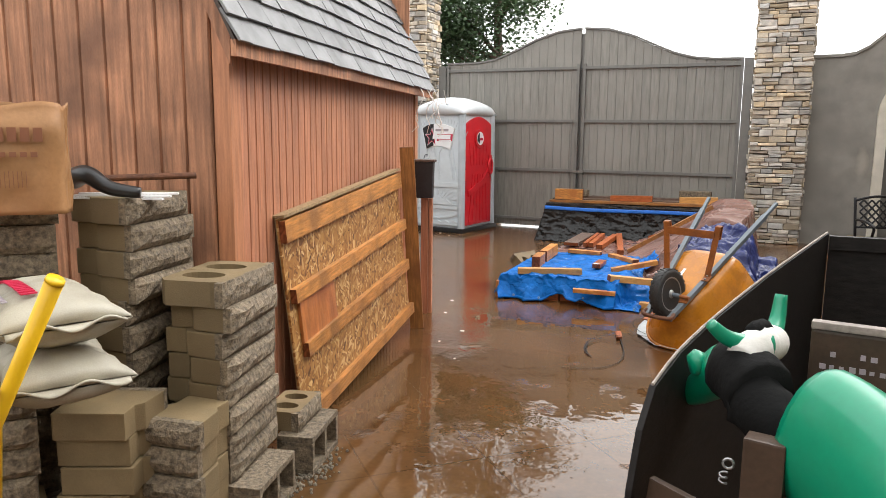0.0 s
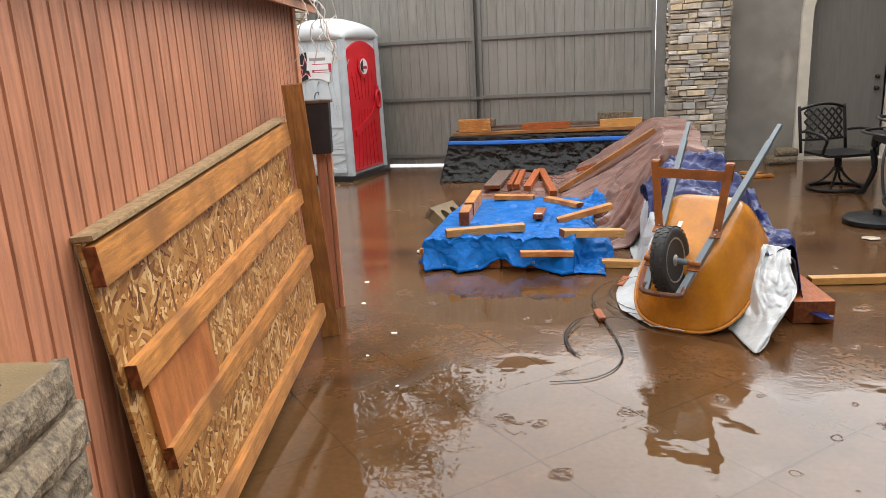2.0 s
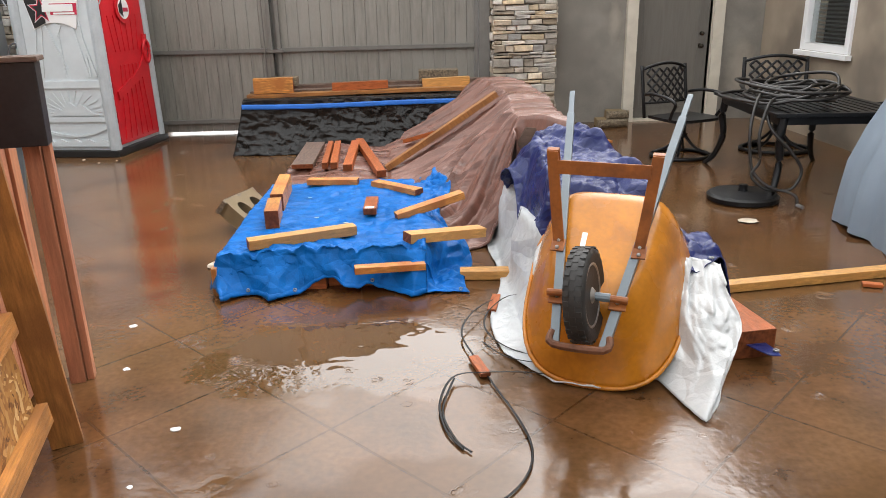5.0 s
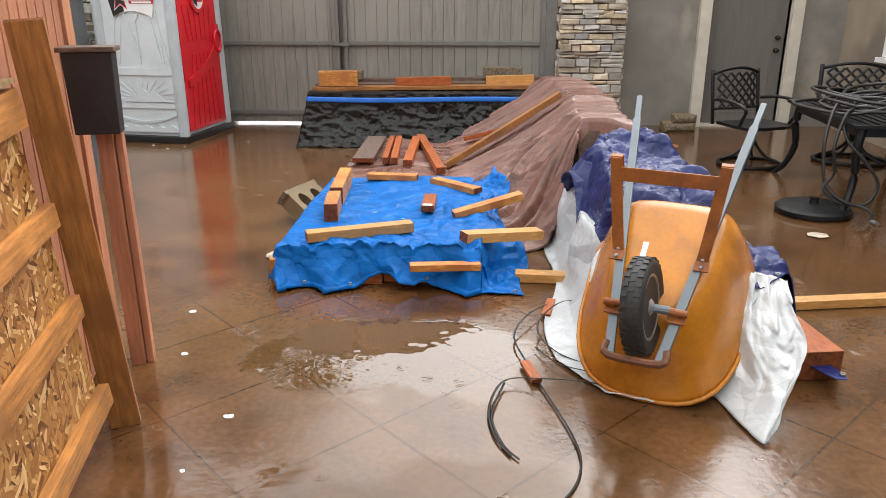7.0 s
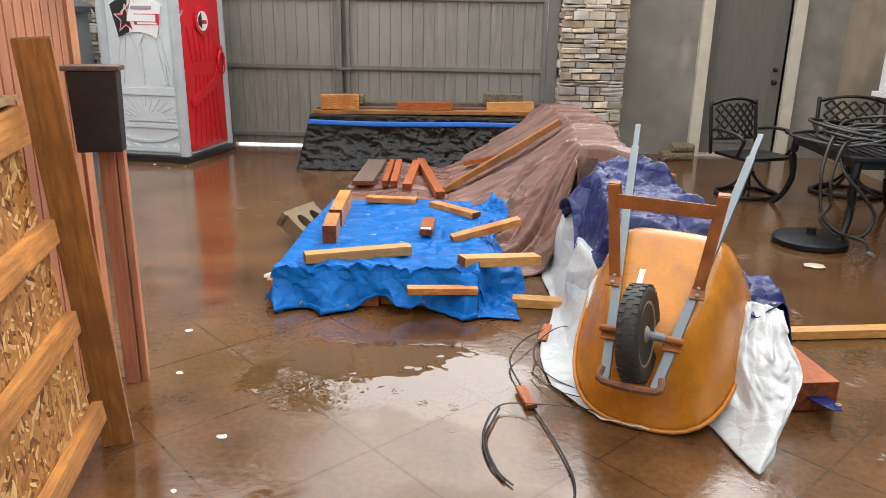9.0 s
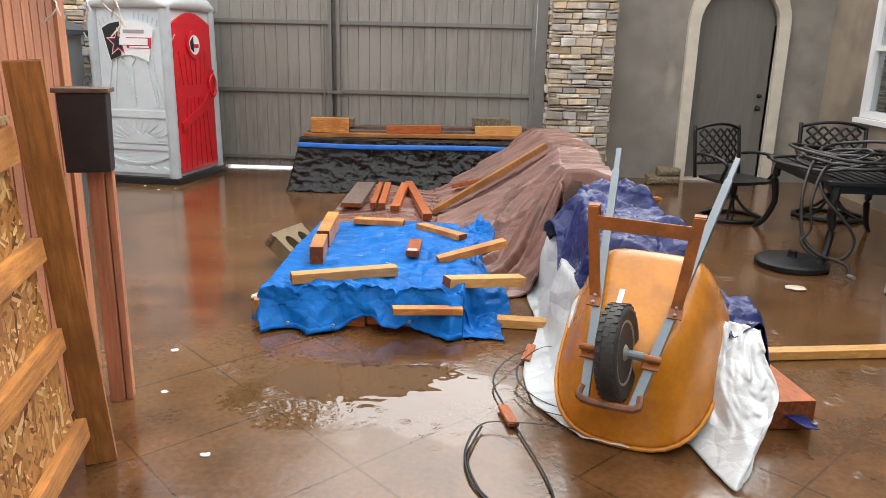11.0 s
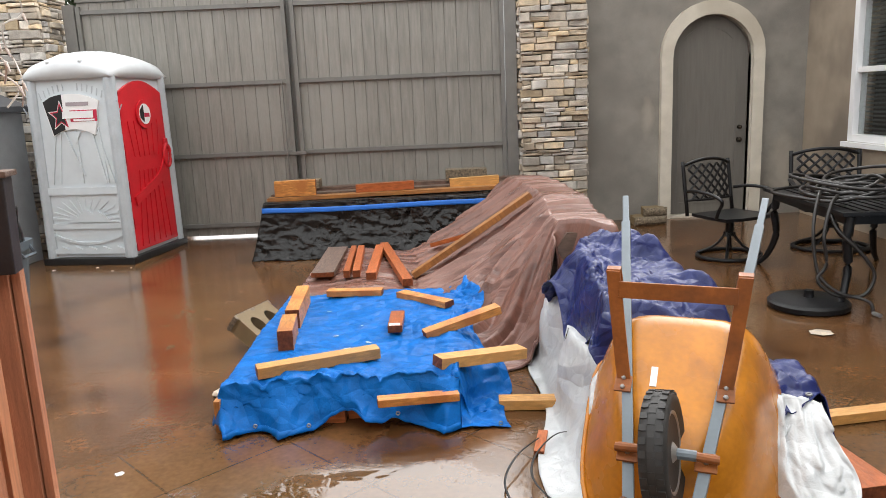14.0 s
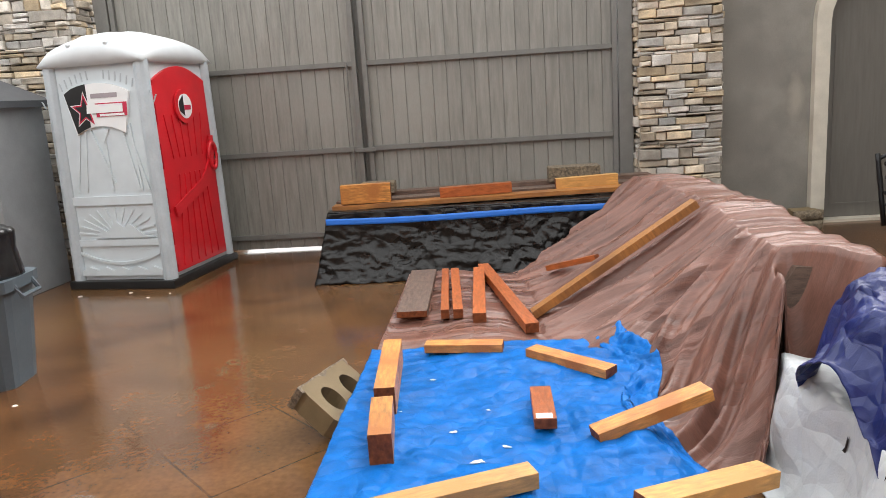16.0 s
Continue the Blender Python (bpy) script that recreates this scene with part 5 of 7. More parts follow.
# loose timber weighing the tarpaulins down: end, end, width, height, material, label
LOOSE = [
    ((-0.99, 9.42, 0.3), (-0.945, 8.78, 0.3), 0.09, 0.13, M_WOOD, "orange cedar offcut on the blue tarpaulin"),
    ((-0.94, 8.69, 0.3), (-0.9, 8.34, 0.3), 0.09, 0.13, M_WOOD, "orange cedar offcut on the blue tarpaulin"),
    ((-0.84, 9.57, 0.265), (-0.43, 9.53, 0.265), 0.09, 0.045, M_WOOD, "short cedar board on the blue tarpaulin"),
    ((-0.29, 9.43, 0.27), (0.06, 9.1, 0.27), 0.09, 0.045, M_WOOD, "short cedar board laid askew on the blue tarpaulin"),
    ((-0.1, 8.5, 0.255), (0.36, 8.64, 0.36), 0.09, 0.05, M_WOOD, "cedar board propped on the brown tarpaulin"),
    ((-0.02, 7.98, 0.27), (0.46, 8.26, 0.21), 0.10, 0.06, M_WOOD_PALE, "pale fir beam holding down both tarpaulins"),
    ((-0.28, 8.9, 0.275), (-0.28, 8.57, 0.275), 0.09, 0.045, M_WOOD_RED, "red cedar board with a paper label on the tarpaulin"),
    ((-0.97, 7.93, 0.275), (-0.35, 8.18, 0.275), 0.09, 0.06, M_WOOD_PALE, "pale fir board on the blue tarpaulin"),
    ((-0.325, 7.74, 0.16), (0.085, 7.81, 0.15), 0.07, 0.04, M_WOOD, "cedar strip lying on the tarpaulin's edge"),
    ((0.3, 7.97, 0.03), (0.62, 7.95, 0.03), 0.09, 0.055, M_WOOD_PALE, "pale fir board end lying on the patio"),
    ((-1.0, 11.3, 0.255), (-0.98, 10.2, 0.255), 0.19, 0.04, M_WOOD_GREY, "weathered grey plank on the brown tarpaulin"),
    ((-0.83, 11.2, 0.27), (-0.77, 10.12, 0.27), 0.05, 0.06, M_WOOD_RED, "red cedar batten on the brown tarpaulin"),
    ((-0.76, 11.2, 0.27), (-0.69, 10.12, 0.27), 0.06, 0.06, M_WOOD_RED, "red cedar batten on the brown tarpaulin"),
    ((-0.58, 11.2, 0.27), (-0.56, 10.02, 0.27), 0.08, 0.06, M_WOOD_RED, "red cedar batten on the brown tarpaulin"),
    ((-0.55, 11.3, 0.27), (-0.26, 9.88, 0.24), 0.08, 0.06, M_WOOD_RED, "red cedar batten laid askew on the brown tarpaulin"),
    ((-0.235, 10.28, 0.2), (0.77, 10.36, 0.83), 0.09, 0.05, M_WOOD_UP, "long pale fir stud lying up the tarpaulin slope"),
    ((-0.08, 11.05, 0.3), (0.23, 10.76, 0.43), 0.05, 0.04, M_WOOD_RED, "red cedar batten on the tarpaulin slope"),
]
for a, b2, w, h, mt, lb in LOOSE:
    ob = tagged(beam("timber_offcut", a, b2, w, h, mt), lb, "timber", group="timber weighing the tarpaulins down")
    if "label" in lb:
        part("paper_label", a_box(0.28, 0.325, -0.035, 0.03, 0.0228, 0.0235), M_WHITE, ob, "white paper label")


# ---- sheets, timbers and wheelbarrow ----
def mound(x, y):
    """The covered heap under the white and navy sheets."""
    heap = 0.68 * min(ease(0.57, 0.78, x), 1 - ease(1.2, 1.52, x), ease(6.72, 7.6, y))
    corner = 0.36 * ease(6.62, 6.85, y) * ease(1.14, 1.22, x) * (1 - ease(1.5, 1.58, x))
    return max(heap, corner)


def white_sheet():
    def front(x):
        pts = [(0.4, 7.0), (0.5, 6.8), (0.62, 6.6), (0.8, 6.53), (0.98, 6.6), (1.1, 6.66), (1.22, 6.76), (1.33, 6.86), (1.42, 6.95), (1.6, 7.0)]
        for (xa, ya), (xb, yb) in zip(pts, pts[1:]):
            if x <= xb:
                return ya + (yb - ya) * (x - xa) / (xb - xa)
        return 6.8

    def f(u, v):
        x = 0.45 + 1.1 * u
        y0 = front(x) + 0.02 * noise.noise(Vector((x * 8, 0, 0)))
        y = y0 + (8.86 - y0) * v
        x += (0.1 * ease(7.2, 8.4, y)) * (1 - u) + 0.03 * math.sin(5 * y) * (1 - u)
        z = 0.012 + 0.96 * mound(x, y)
        hang = ease(0.02, 0.25, z)
        x -= 0.05 * hang * (1 - ease(0.6, 0.9, x)) * math.sin(9 * y)
        cover = ease(7.25, 7.5, y) * ease(0.72, 0.85, x)
        z += (fold(x, y, 0, 3.0, 0.03) + crumple(x, y, z, 4.5, 0.075)) * (0.25 + hang) * (1 - cover)
        if x < 1.0:
            z = min(z, 0.44 + 0.02 * math.sin(9 * y))
        return (x, y, max(0.008, z - 0.03 * cover))
    t = tagged(sheet("white_plastic_sheet", f, 100, 120, M_WHITE_SHEET), "crumpled white plastic sheet under the wheelbarrow", "plastic sheet")

    def corner(u, v):
        """The free corner: pleats fall from the heap and run out to a point on the patio."""
        top = Vector((1.2 + 0.27 * u, 7.0 - 0.08 * u, 0.47 - 0.04 * u))
        low = Vector((1.08 + 0.13 * min(1, u / 0.62) + 0.09 * ease(0.55, 1, u), 6.6 - 0.34 * ease(0.0, 0.62, u) + 0.1 * ease(0.66, 1, u), 0.012 + 0.1 * ease(0.72, 1, u)))
        p = top.lerp(low, v) + Vector((0.05 * math.sin(math.pi * v) * u, math.sin(math.pi * v) * (0.06 - 0.12 * u), 0.0))
        q = u * 3.2 - 0.9 * v + 0.25 * noise.noise(Vector((u * 3, v * 3, 1)))
        p.y -= (0.016 * (1 - 2 * abs(math.sin(math.pi * q))) + crumple(u * 0.8, v * 0.6, 2, 5, 0.09)) * (0.35 + 0.65 * math.sin(math.pi * min(1, v + 0.15)))
        p.x += 0.02 * math.sin(9 * v + 3 * u)
        p.z = max(0.01, p.z)
        return p
    sheet("hanging_corner", corner, 60, 60, M_WHITE_SHEET, t, "white sheet corner falling in pleats")
    rs = random.Random(8)
    for u0, v0 in ((0.13, 0.72), (0.155, 0.56)):
        bm = bmesh.new()
        ring = []
        for i in range(9):
            r = rs.uniform(0.4, 1.0)
            ring.append(bm.verts.new(Vector(f(u0 + 0.012 * r * math.cos(2 * math.pi * i / 9), v0 + 0.006 * r * math.sin(2 * math.pi * i / 9))) + Vector((-0.006, -0.003, 0.004))))
        bm.faces.new(ring)
        part("tear", bm, M_BLACK_SHEET, t, "torn hole showing black beneath")
    return t


white_sheet()


def navy_tarp():
    def f(u, v):
        y = 8.64 - (1.7 + 0.34 * ease(0.7, 0.95, u) + 0.06 * math.sin(5 * u)) * v
        xl = 0.63 + 0.5 * ease(7.45, 7.1, y) + 0.13 * ease(8.2, 8.6, y) + 0.04 * math.sin(11 * y)
        xr = 1.58 + 0.1 * ease(7.2, 6.7, y)
        x = xl + (xr - xl) * u
        z = 0.075 + mound(max(x, 0.79), y) + 0.05 * ease(7.9, 8.5, y)
        if y > 7.25:
            z -= (0.27 + 0.1 * math.sin(9 * y)) * ease(0.16, 0.0, u)
            x -= 0.06 * ease(0.14, 0.0, u) * math.sin(3.1 * y)
        k = ease(0.03, 0.3, z)
        q = 3.4 * x + 2.1 * y + 1.3 * noise.noise(Vector((x * 1.7, y * 1.7, 2)))
        w = 0.4 + 0.9 * abs(noise.noise(Vector((x * 2.3, y * 2.3, 8))))
        z += k * w * (0.05 * (1 - 2 * abs(math.sin(1.9 * q))) + 0.026 * (1 - 2 * abs(math.sin(4.7 * q + 2 * noise.noise(Vector((x * 3, y * 3, 5)))))))
        z += crumple(x, y, z, 2.4, 0.09) * k + crumple(x, y * 1.3, 3, 7, 0.03) * k
        x += 0.05 * noise.noise(Vector((x * 3, y * 3, 4)))
        return (x, y, max(0.012, z))
    t = tagged(sheet("navy_tarpaulin", f, 150, 220, M_NAVY_TARP), "rumpled navy blue tarpaulin over a heap", "tarpaulin")
    for u, v in ((0.99, 0.98), (0.6, 0.985)):
        p = Vector(f(u, v))
        part("grommet", a_tube([p + Vector((0.011 * math.cos(i * 0.785), 0.011 * math.sin(i * 0.785), 0.008)) for i in range(8)], 0.004, 6, closed=True), M_RIM, t, "metal eyelet", smooth=True)
    return t


navy_tarp()
tagged(beam("timber_beam", (1.6, 6.78, 0.075), (1.46, 7.75, 0.075), 0.24, 0.14, M_WOOD_RED), "thick red timber beams under the tarpaulin", "timber")
for a, b2 in (((1.94, 12.43, 0.03), (2.17, 12.31, 0.03)), ((1.91, 12.09, 0.02), (2.3, 12.22, 0.02))):
    tagged(beam("timber_offcut", a, b2, 0.09, 0.03, M_WOOD), "orange cedar offcut lying on the patio behind the heap", "timber", group="offcuts behind the heap")
tagged(beam("timber_stake", (1.75, 7.6, 0.03), (2.9, 7.78, 0.03), 0.08, 0.05, M_WOOD_PALE), "split pale timber stake lying on the patio", "timber")


def wheelbarrow():
    """Built with its rails along y (nose at 0, grips at 1.55), underside up (+z)."""
    u = Vector((0.318, 0.7894, 0.5251)).normalized()
    l = Vector((0.93, -0.3674, -0.011))
    l = (l - u * l.dot(u)).normalized()
    n = l.cross(u)
    m = Matrix((l, u, n)).transposed().to_4x4()
    m.translation = (0.696, 6.37, 0.328)
    t = thing("wheelbarrow", "orange steel wheelbarrow overturned on its nose, underside up", "wheelbarrow", m)
    # tray: from the floor pan (near the rails) to the flared rim
    def ring(front, rear, hx0, hx1, z, n=48):
        out = []
        cy = front + 0.6 * (rear - front)
        for i in range(n):
            a = 2 * math.pi * i / n
            c, s = math.cos(a), math.sin(a)
            k = 3.0 if s < 0 else 4.5
            q = (abs(c) ** k + abs(s) ** k) ** (-1 / k)
            x, y = c * q, s * q
            hx = hx0 + (hx1 - hx0) * (y + 1) / 2
            out.append(Vector((x * hx + 0.018, cy + y * ((cy - front) if y < 0 else (rear - cy)), z)))
        return out
    levels = [(0.42, 0.7, 0.06, 0.09, -0.024), (0.33, 0.8, 0.12, 0.17, -0.025), (0.28, 0.845, 0.16, 0.22, -0.028), (0.245, 0.87, 0.19, 0.255, -0.045), (0.215, 0.885, 0.215, 0.28, -0.075), (0.18, 0.9, 0.24, 0.305, -0.125), (0.13, 0.915, 0.28, 0.335, -0.21), (0.07, 0.93, 0.32, 0.365, -0.3), (0.03, 0.935, 0.343, 0.382, -0.36), (0.015, 0.94, 0.352, 0.39, -0.378)]
    bm = bmesh.new()
    rings = [[bm.verts.new(p) for p in ring(*lv)] for lv in levels]
    bm.faces.new(rings[0])
    for r0, r1 in zip(rings, rings[1:]):
        for i in range(48):
            bm.faces.new((r0[i], r1[i], r1[(i + 1) % 48], r0[(i + 1) % 48]))
    bmesh.ops.recalc_face_normals(bm, faces=bm.faces[:])
    tr = part("tray", bm, M_TRAY, t, "orange painted steel tray with mud and rust", smooth=True)
    so = tr.modifiers.new("thickness", "SOLIDIFY")
    so.thickness = 0.003
    part("rim", a_tube(ring(0.012, 0.945, 0.356, 0.394, -0.378), 0.0105, 8, closed=True), M_TRAY, t, "rolled tray rim", smooth=True)
    for s in (-1, 1):
        p0, p1 = Vector((s * 0.0966, -0.03, 0.0)), Vector((s * 0.278, 1.366, 0.0))
        d = (p1 - p0).normalized()
        bm = bmesh.new()
        mm = Matrix((d.cross(Vector((0, 0, 1))), d, Vector((0, 0, 1)))).transposed().to_4x4()
        mm.translation = p0
        box(bm, -0.019, 0.019, 0, (p1 - p0).length, -0.019, 0.019, mm)
        part("rail", bm, M_STEEL, t, "grey square steel rail", bevel=0.004)
        mm2 = mm.copy()
        mm2.translation = p1
        part("grip", box(bmesh.new(), -0.014, 0.014, -0.0, 0.185, -0.014, 0.014, mm2), M_STEEL, t, bevel=0.005)
        # leg: a bent strap from the rail out to the foot bar
        q0 = p0 + d * 0.515 + Vector((s * 0.012, 0, 0))
        tip = Vector((s * 0.222, 0.713, 0.355))
        leg = [q0 + Vector((0, -0.04, 0.024)), q0 + Vector((0, 0.005, 0.03)), q0.lerp(tip, 0.35) + Vector((0, 0, 0.01)), q0.lerp(tip, 0.93), tip, tip + Vector((0, 0.03, -0.012)), q0.lerp(tip, 0.72) + Vector((0, 0.045, -0.01))]
        bm = bmesh.new()
        rows = []
        for i, q in enumerate(leg):
            rows.append([bm.verts.new(q + Vector((dx, dy, 0))) for dx, dy in ((-0.024, -0.005), (0.024, -0.005), (0.024, 0.005), (-0.024, 0.005))])
        for r0, r1 in zip(rows, rows[1:]):
            for i in range(4):
                bm.faces.new((r0[i], r0[(i + 1) % 4], r1[(i + 1) % 4], r1[i]))
        bm.faces.new(rows[0][::-1])
        bm.faces.new(rows[-1])
        lg = part("leg", bm, M_TRAY_LEG, t, "rust-orange bent steel leg")
        part("bracket", a_box(q0.x - 0.03, q0.x + 0.03, q0.y - 0.05, q0.y + 0.02, 0.019, 0.027, bevel=0.003), M_TRAY_LEG, t)
        for k in (-0.035, 0.005):
            part("bolt", lathe([(0.009, 0.027), (0.009, 0.036), (0.004, 0.04)], 6, m=Matrix.Translation((q0.x, q0.y + k, 0))), M_RIM, t)
        ax = p0 + d * 0.216
        part("axle_bracket", a_box(ax.x - 0.035, ax.x + 0.035, ax.y - 0.035, ax.y + 0.035, 0.019, 0.03, bevel=0.004), M_TRAY_LEG, t)
        part("bolt", lathe([(0.011, 0.03), (0.011, 0.042), (0.005, 0.046)], 6, m=Matrix.Translation((ax.x, ax.y, 0))), M_RIM, t)
    part("foot_bar", a_box(-0.2, 0.2, -0.03, 0.03, -0.006, 0.006, pose(0, 0.672, 0.3, 56), bevel=0.003), M_TRAY_LEG, t, "rust-orange foot bar")
    part("nose_guard", a_tube(smooth_line([(-0.115, 0.02, 0.01), (-0.1, -0.045, 0.02), (0.1, -0.045, 0.02), (0.115, 0.02, 0.01)], 4), 0.016, 8), M_RUST, t, "rusty bent nose bar")
    part("axle", a_tube([(-0.09, 0.186, 0.055), (0.095, 0.186, 0.055)], 0.018, 10), M_STEEL, t)
    for s in (-1, 1):
        part("axle_sleeve", a_tube([(s * 0.08, 0.186, 0.053), (s * 0.165, 0.186, 0.048)], 0.015, 10), M_TRAY_LEG, t, "rust-orange axle sleeve")
    wm = Matrix.Translation((-0.01, 0.186, 0.055)) @ pose(0, 0, 0, 0, -8, 0) @ pose(0, 0, 0, 0, 90, 0)
    wh = thing("wheel", "", "")
    wh.parent = t
    R, hw = 0.197, 0.046
    prof = [(R - 0.065, -hw * 0.7), (R - 0.03, -hw), (R - 0.01, -hw * 0.9), (R, -hw * 0.6), (R + 0.003, 0), (R, hw * 0.6), (R - 0.01, hw * 0.9), (R - 0.03, hw), (R - 0.065, hw * 0.7)]
    part("tyre", lathe(prof, 40, m=wm), M_TYRE, wh, "black knobbly rubber tyre", smooth=True)
    bm = bmesh.new()
    for i in range(30):
        a = 2 * math.pi * i / 30
        for zz, off in ((-0.026, 0), (0.0, 0.5), (0.026, 0)):
            aa = a + off * 2 * math.pi / 30
            bb = wm @ pose(0, 0, 0, 0, 0, math.degrees(aa)) @ pose(R + 0.002, 0, zz)
            box(bm, -0.004, 0.002, -0.011, 0.011, -0.011, 0.011, bb)
    part("tread", bm, M_TYRE, wh, "raised tread lugs")
    part("rim", lathe([(0.02, -0.03), (0.05, -0.018), (0.11, -0.02), (0.128, -0.036), (0.135, -0.036), (0.135, 0.036), (0.128, 0.036), (0.11, 0.02), (0.05, 0.018), (0.02, 0.045)], 28, m=wm), M_RIM, wh, "grey steel rim", smooth=False)
    part("sticker", a_box(-0.088, -0.064, 0.5, 0.59, -0.0235, -0.022), M_WHITE, t, "white paper sticker")
    return t


wheelbarrow()

# ---- patio furniture by the house ----
def chair(m):
    """Cast-metal swivel chair; its own -y is the front."""
    c = thing("patio_chair", "black cast-metal swivel patio chair with lattice back", "chair", m, group="patio chairs")
    part("swivel_ring", a_tube([(0.27 * math.cos(2 * math.pi * i / 28), 0.27 * math.sin(2 * math.pi * i / 28), 0.018) for i in range(28)], 0.018, 8, closed=True), M_IRON, c, smooth=True)
    for k in range(4):
        a = math.pi / 4 + k * math.pi / 2
        d = Vector((math.cos(a), math.sin(a), 0))
        part("base_arm", a_tube(smooth_line([d * 0.27 + Vector((0, 0, 0.03)), d * 0.14 + Vector((0, 0, 0.09)), d * 0.05 + Vector((0, 0, 0.19)), d * 0.04 + Vector((0, 0, 0.24))], 4), 0.014, 6), M_IRON, c, smooth=True)
    part("swivel_post", lathe([(0.05, 0.2), (0.035, 0.24), (0.035, 0.34), (0.09, 0.36), (0.09, 0.375)], 14), M_IRON, c)
    bm = bmesh.new()
    o = [(-0.24, 0.22), (-0.26, -0.05), (-0.25, -0.24), (-0.12, -0.28), (0.12, -0.28), (0.25, -0.24), (0.26, -0.05), (0.24, 0.22)]
    prism(o, "z", 0.385, 0.415, bm)
    part("seat", bm, M_IRON, c, bevel=0.006)

    def back(u, z):
        return Vector((u, 0.22 + 0.16 * (z - 0.42) - 0.05 * (1 - (u / 0.25) ** 2) + 0.05, z))
    top = lambda u: 0.86 + 0.06 * (1 - (u / 0.25) ** 2)
    for s in (-1, 1):
        part("back_post", a_tube([back(s * 0.25, z) for z in (0.38, 0.55, 0.7, 0.84, 0.9)], 0.017, 8), M_IRON, c, smooth=True)
    us = [-0.25 + 0.5 * i / 10 for i in range(11)]
    part("top_rail", a_tube([back(u, top(u)) for u in us], 0.016, 8), M_IRON, c, smooth=True)
    part("lower_rail", a_tube([back(u, 0.53) for u in us], 0.013, 8), M_IRON, c, smooth=True)
    for sgn in (1, -1):
        for i in range(-3, 9):
            pts = []
            for k in range(9):
                z = 0.53 + 0.39 * k / 8
                u = -0.25 + 0.5 * i / 6 * 1.0 + (0.33 * k / 8 if sgn > 0 else 0.33 * (1 - k / 8)) - 0.04
                if abs(u) < 0.245 and z < top(u):
                    pts.append(back(u, z))
            if len(pts) > 1:
                part("lattice_bar", a_tube(pts, 0.0115, 5), M_IRON, c)
    for s in (-1, 1):
        p = [Vector((s * 0.255, 0.26, 0.62)), Vector((s * 0.3, 0.1, 0.645)), Vector((s * 0.315, -0.12, 0.635)), Vector((s * 0.31, -0.24, 0.6)), Vector((s * 0.3, -0.25, 0.56)), Vector((s * 0.285, -0.2, 0.5)), Vector((s * 0.265, -0.14, 0.41))]
        part("armrest", a_tube(smooth_line(p, 5), 0.016, 8), M_IRON, c, smooth=True)
    return c


WIDE = Matrix.Diagonal((1.14, 1.04, 1.03, 1))
first = chair(pose(2.83, 11.36, 0, 0, 0, 22) @ WIDE)
copy_thing(first, pose(3.93, 11.55, 0, 0, 0, -12) @ WIDE)
copy_thing(first, pose(4.25, 9.75, 0, 0, 0, -95) @ WIDE)


def table():
    t = thing("patio_table", "black cast-metal patio table with lattice top", "table", pose(3.46, 10.18, 0, 0, 0, -3))
    W, D = 0.53, 0.76
    for n, b in (("top_frame", (-W, W, -D, -D + 0.06, 0.69, 0.72)), ("top_frame", (-W, W, D - 0.06, D, 0.69, 0.72)), ("top_frame", (-W, -W + 0.06, -D + 0.06, D - 0.06, 0.69, 0.72)), ("top_frame", (W - 0.06, W, -D + 0.06, D - 0.06, 0.69, 0.72))):
        part(n, a_box(*b, bevel=0.006), M_IRON, t)
    for i in range(12):
        x = -W + 0.06 + (2 * W - 0.12) * (i + 0.5) / 12
        part("top_slat", a_box(x - 0.026, x + 0.026, -D + 0.06, D - 0.06, 0.7, 0.714), M_IRON, t)
    part("apron", a_box(-W + 0.06, W - 0.06, -D + 0.07, -D + 0.09, 0.62, 0.69), M_IRON, t)
    part("apron", a_box(-W + 0.06, -W + 0.08, -D + 0.09, D - 0.09, 0.62, 0.69), M_IRON, t)
    for sx in (-1, 1):
        for sy in (-1, 1):
            p = [(sx * (W - 0.1), sy * (D - 0.1), 0.69), (sx * (W - 0.08), sy * (D - 0.08), 0.5), (sx * (W - 0.1), sy * (D - 0.09), 0.3), (sx * (W - 0.05), sy * (D - 0.03), 0.1), (sx * (W + 0.02), sy * (D + 0.04), 0.0)]
            part("leg", a_tube(smooth_line(p, 5), [0.04 - 0.018 * i / 20 for i in range(21)], 8), M_IRON, t, smooth=True)


table()


def umbrella_base():
    t = thing("umbrella_base", "round black umbrella base on the wet patio", "umbrella base", pose(2.74, 9.57, 0))
    part("disc", lathe([(0.27, 0.0), (0.285, 0.012), (0.285, 0.045), (0.265, 0.062), (0.08, 0.075), (0.05, 0.078)], 36), M_IRON, t, smooth=False)
    part("socket", lathe([(0.04, 0.074), (0.034, 0.1), (0.034, 0.13), (0.028, 0.13)], 16), M_IRON, t)


umbrella_base()


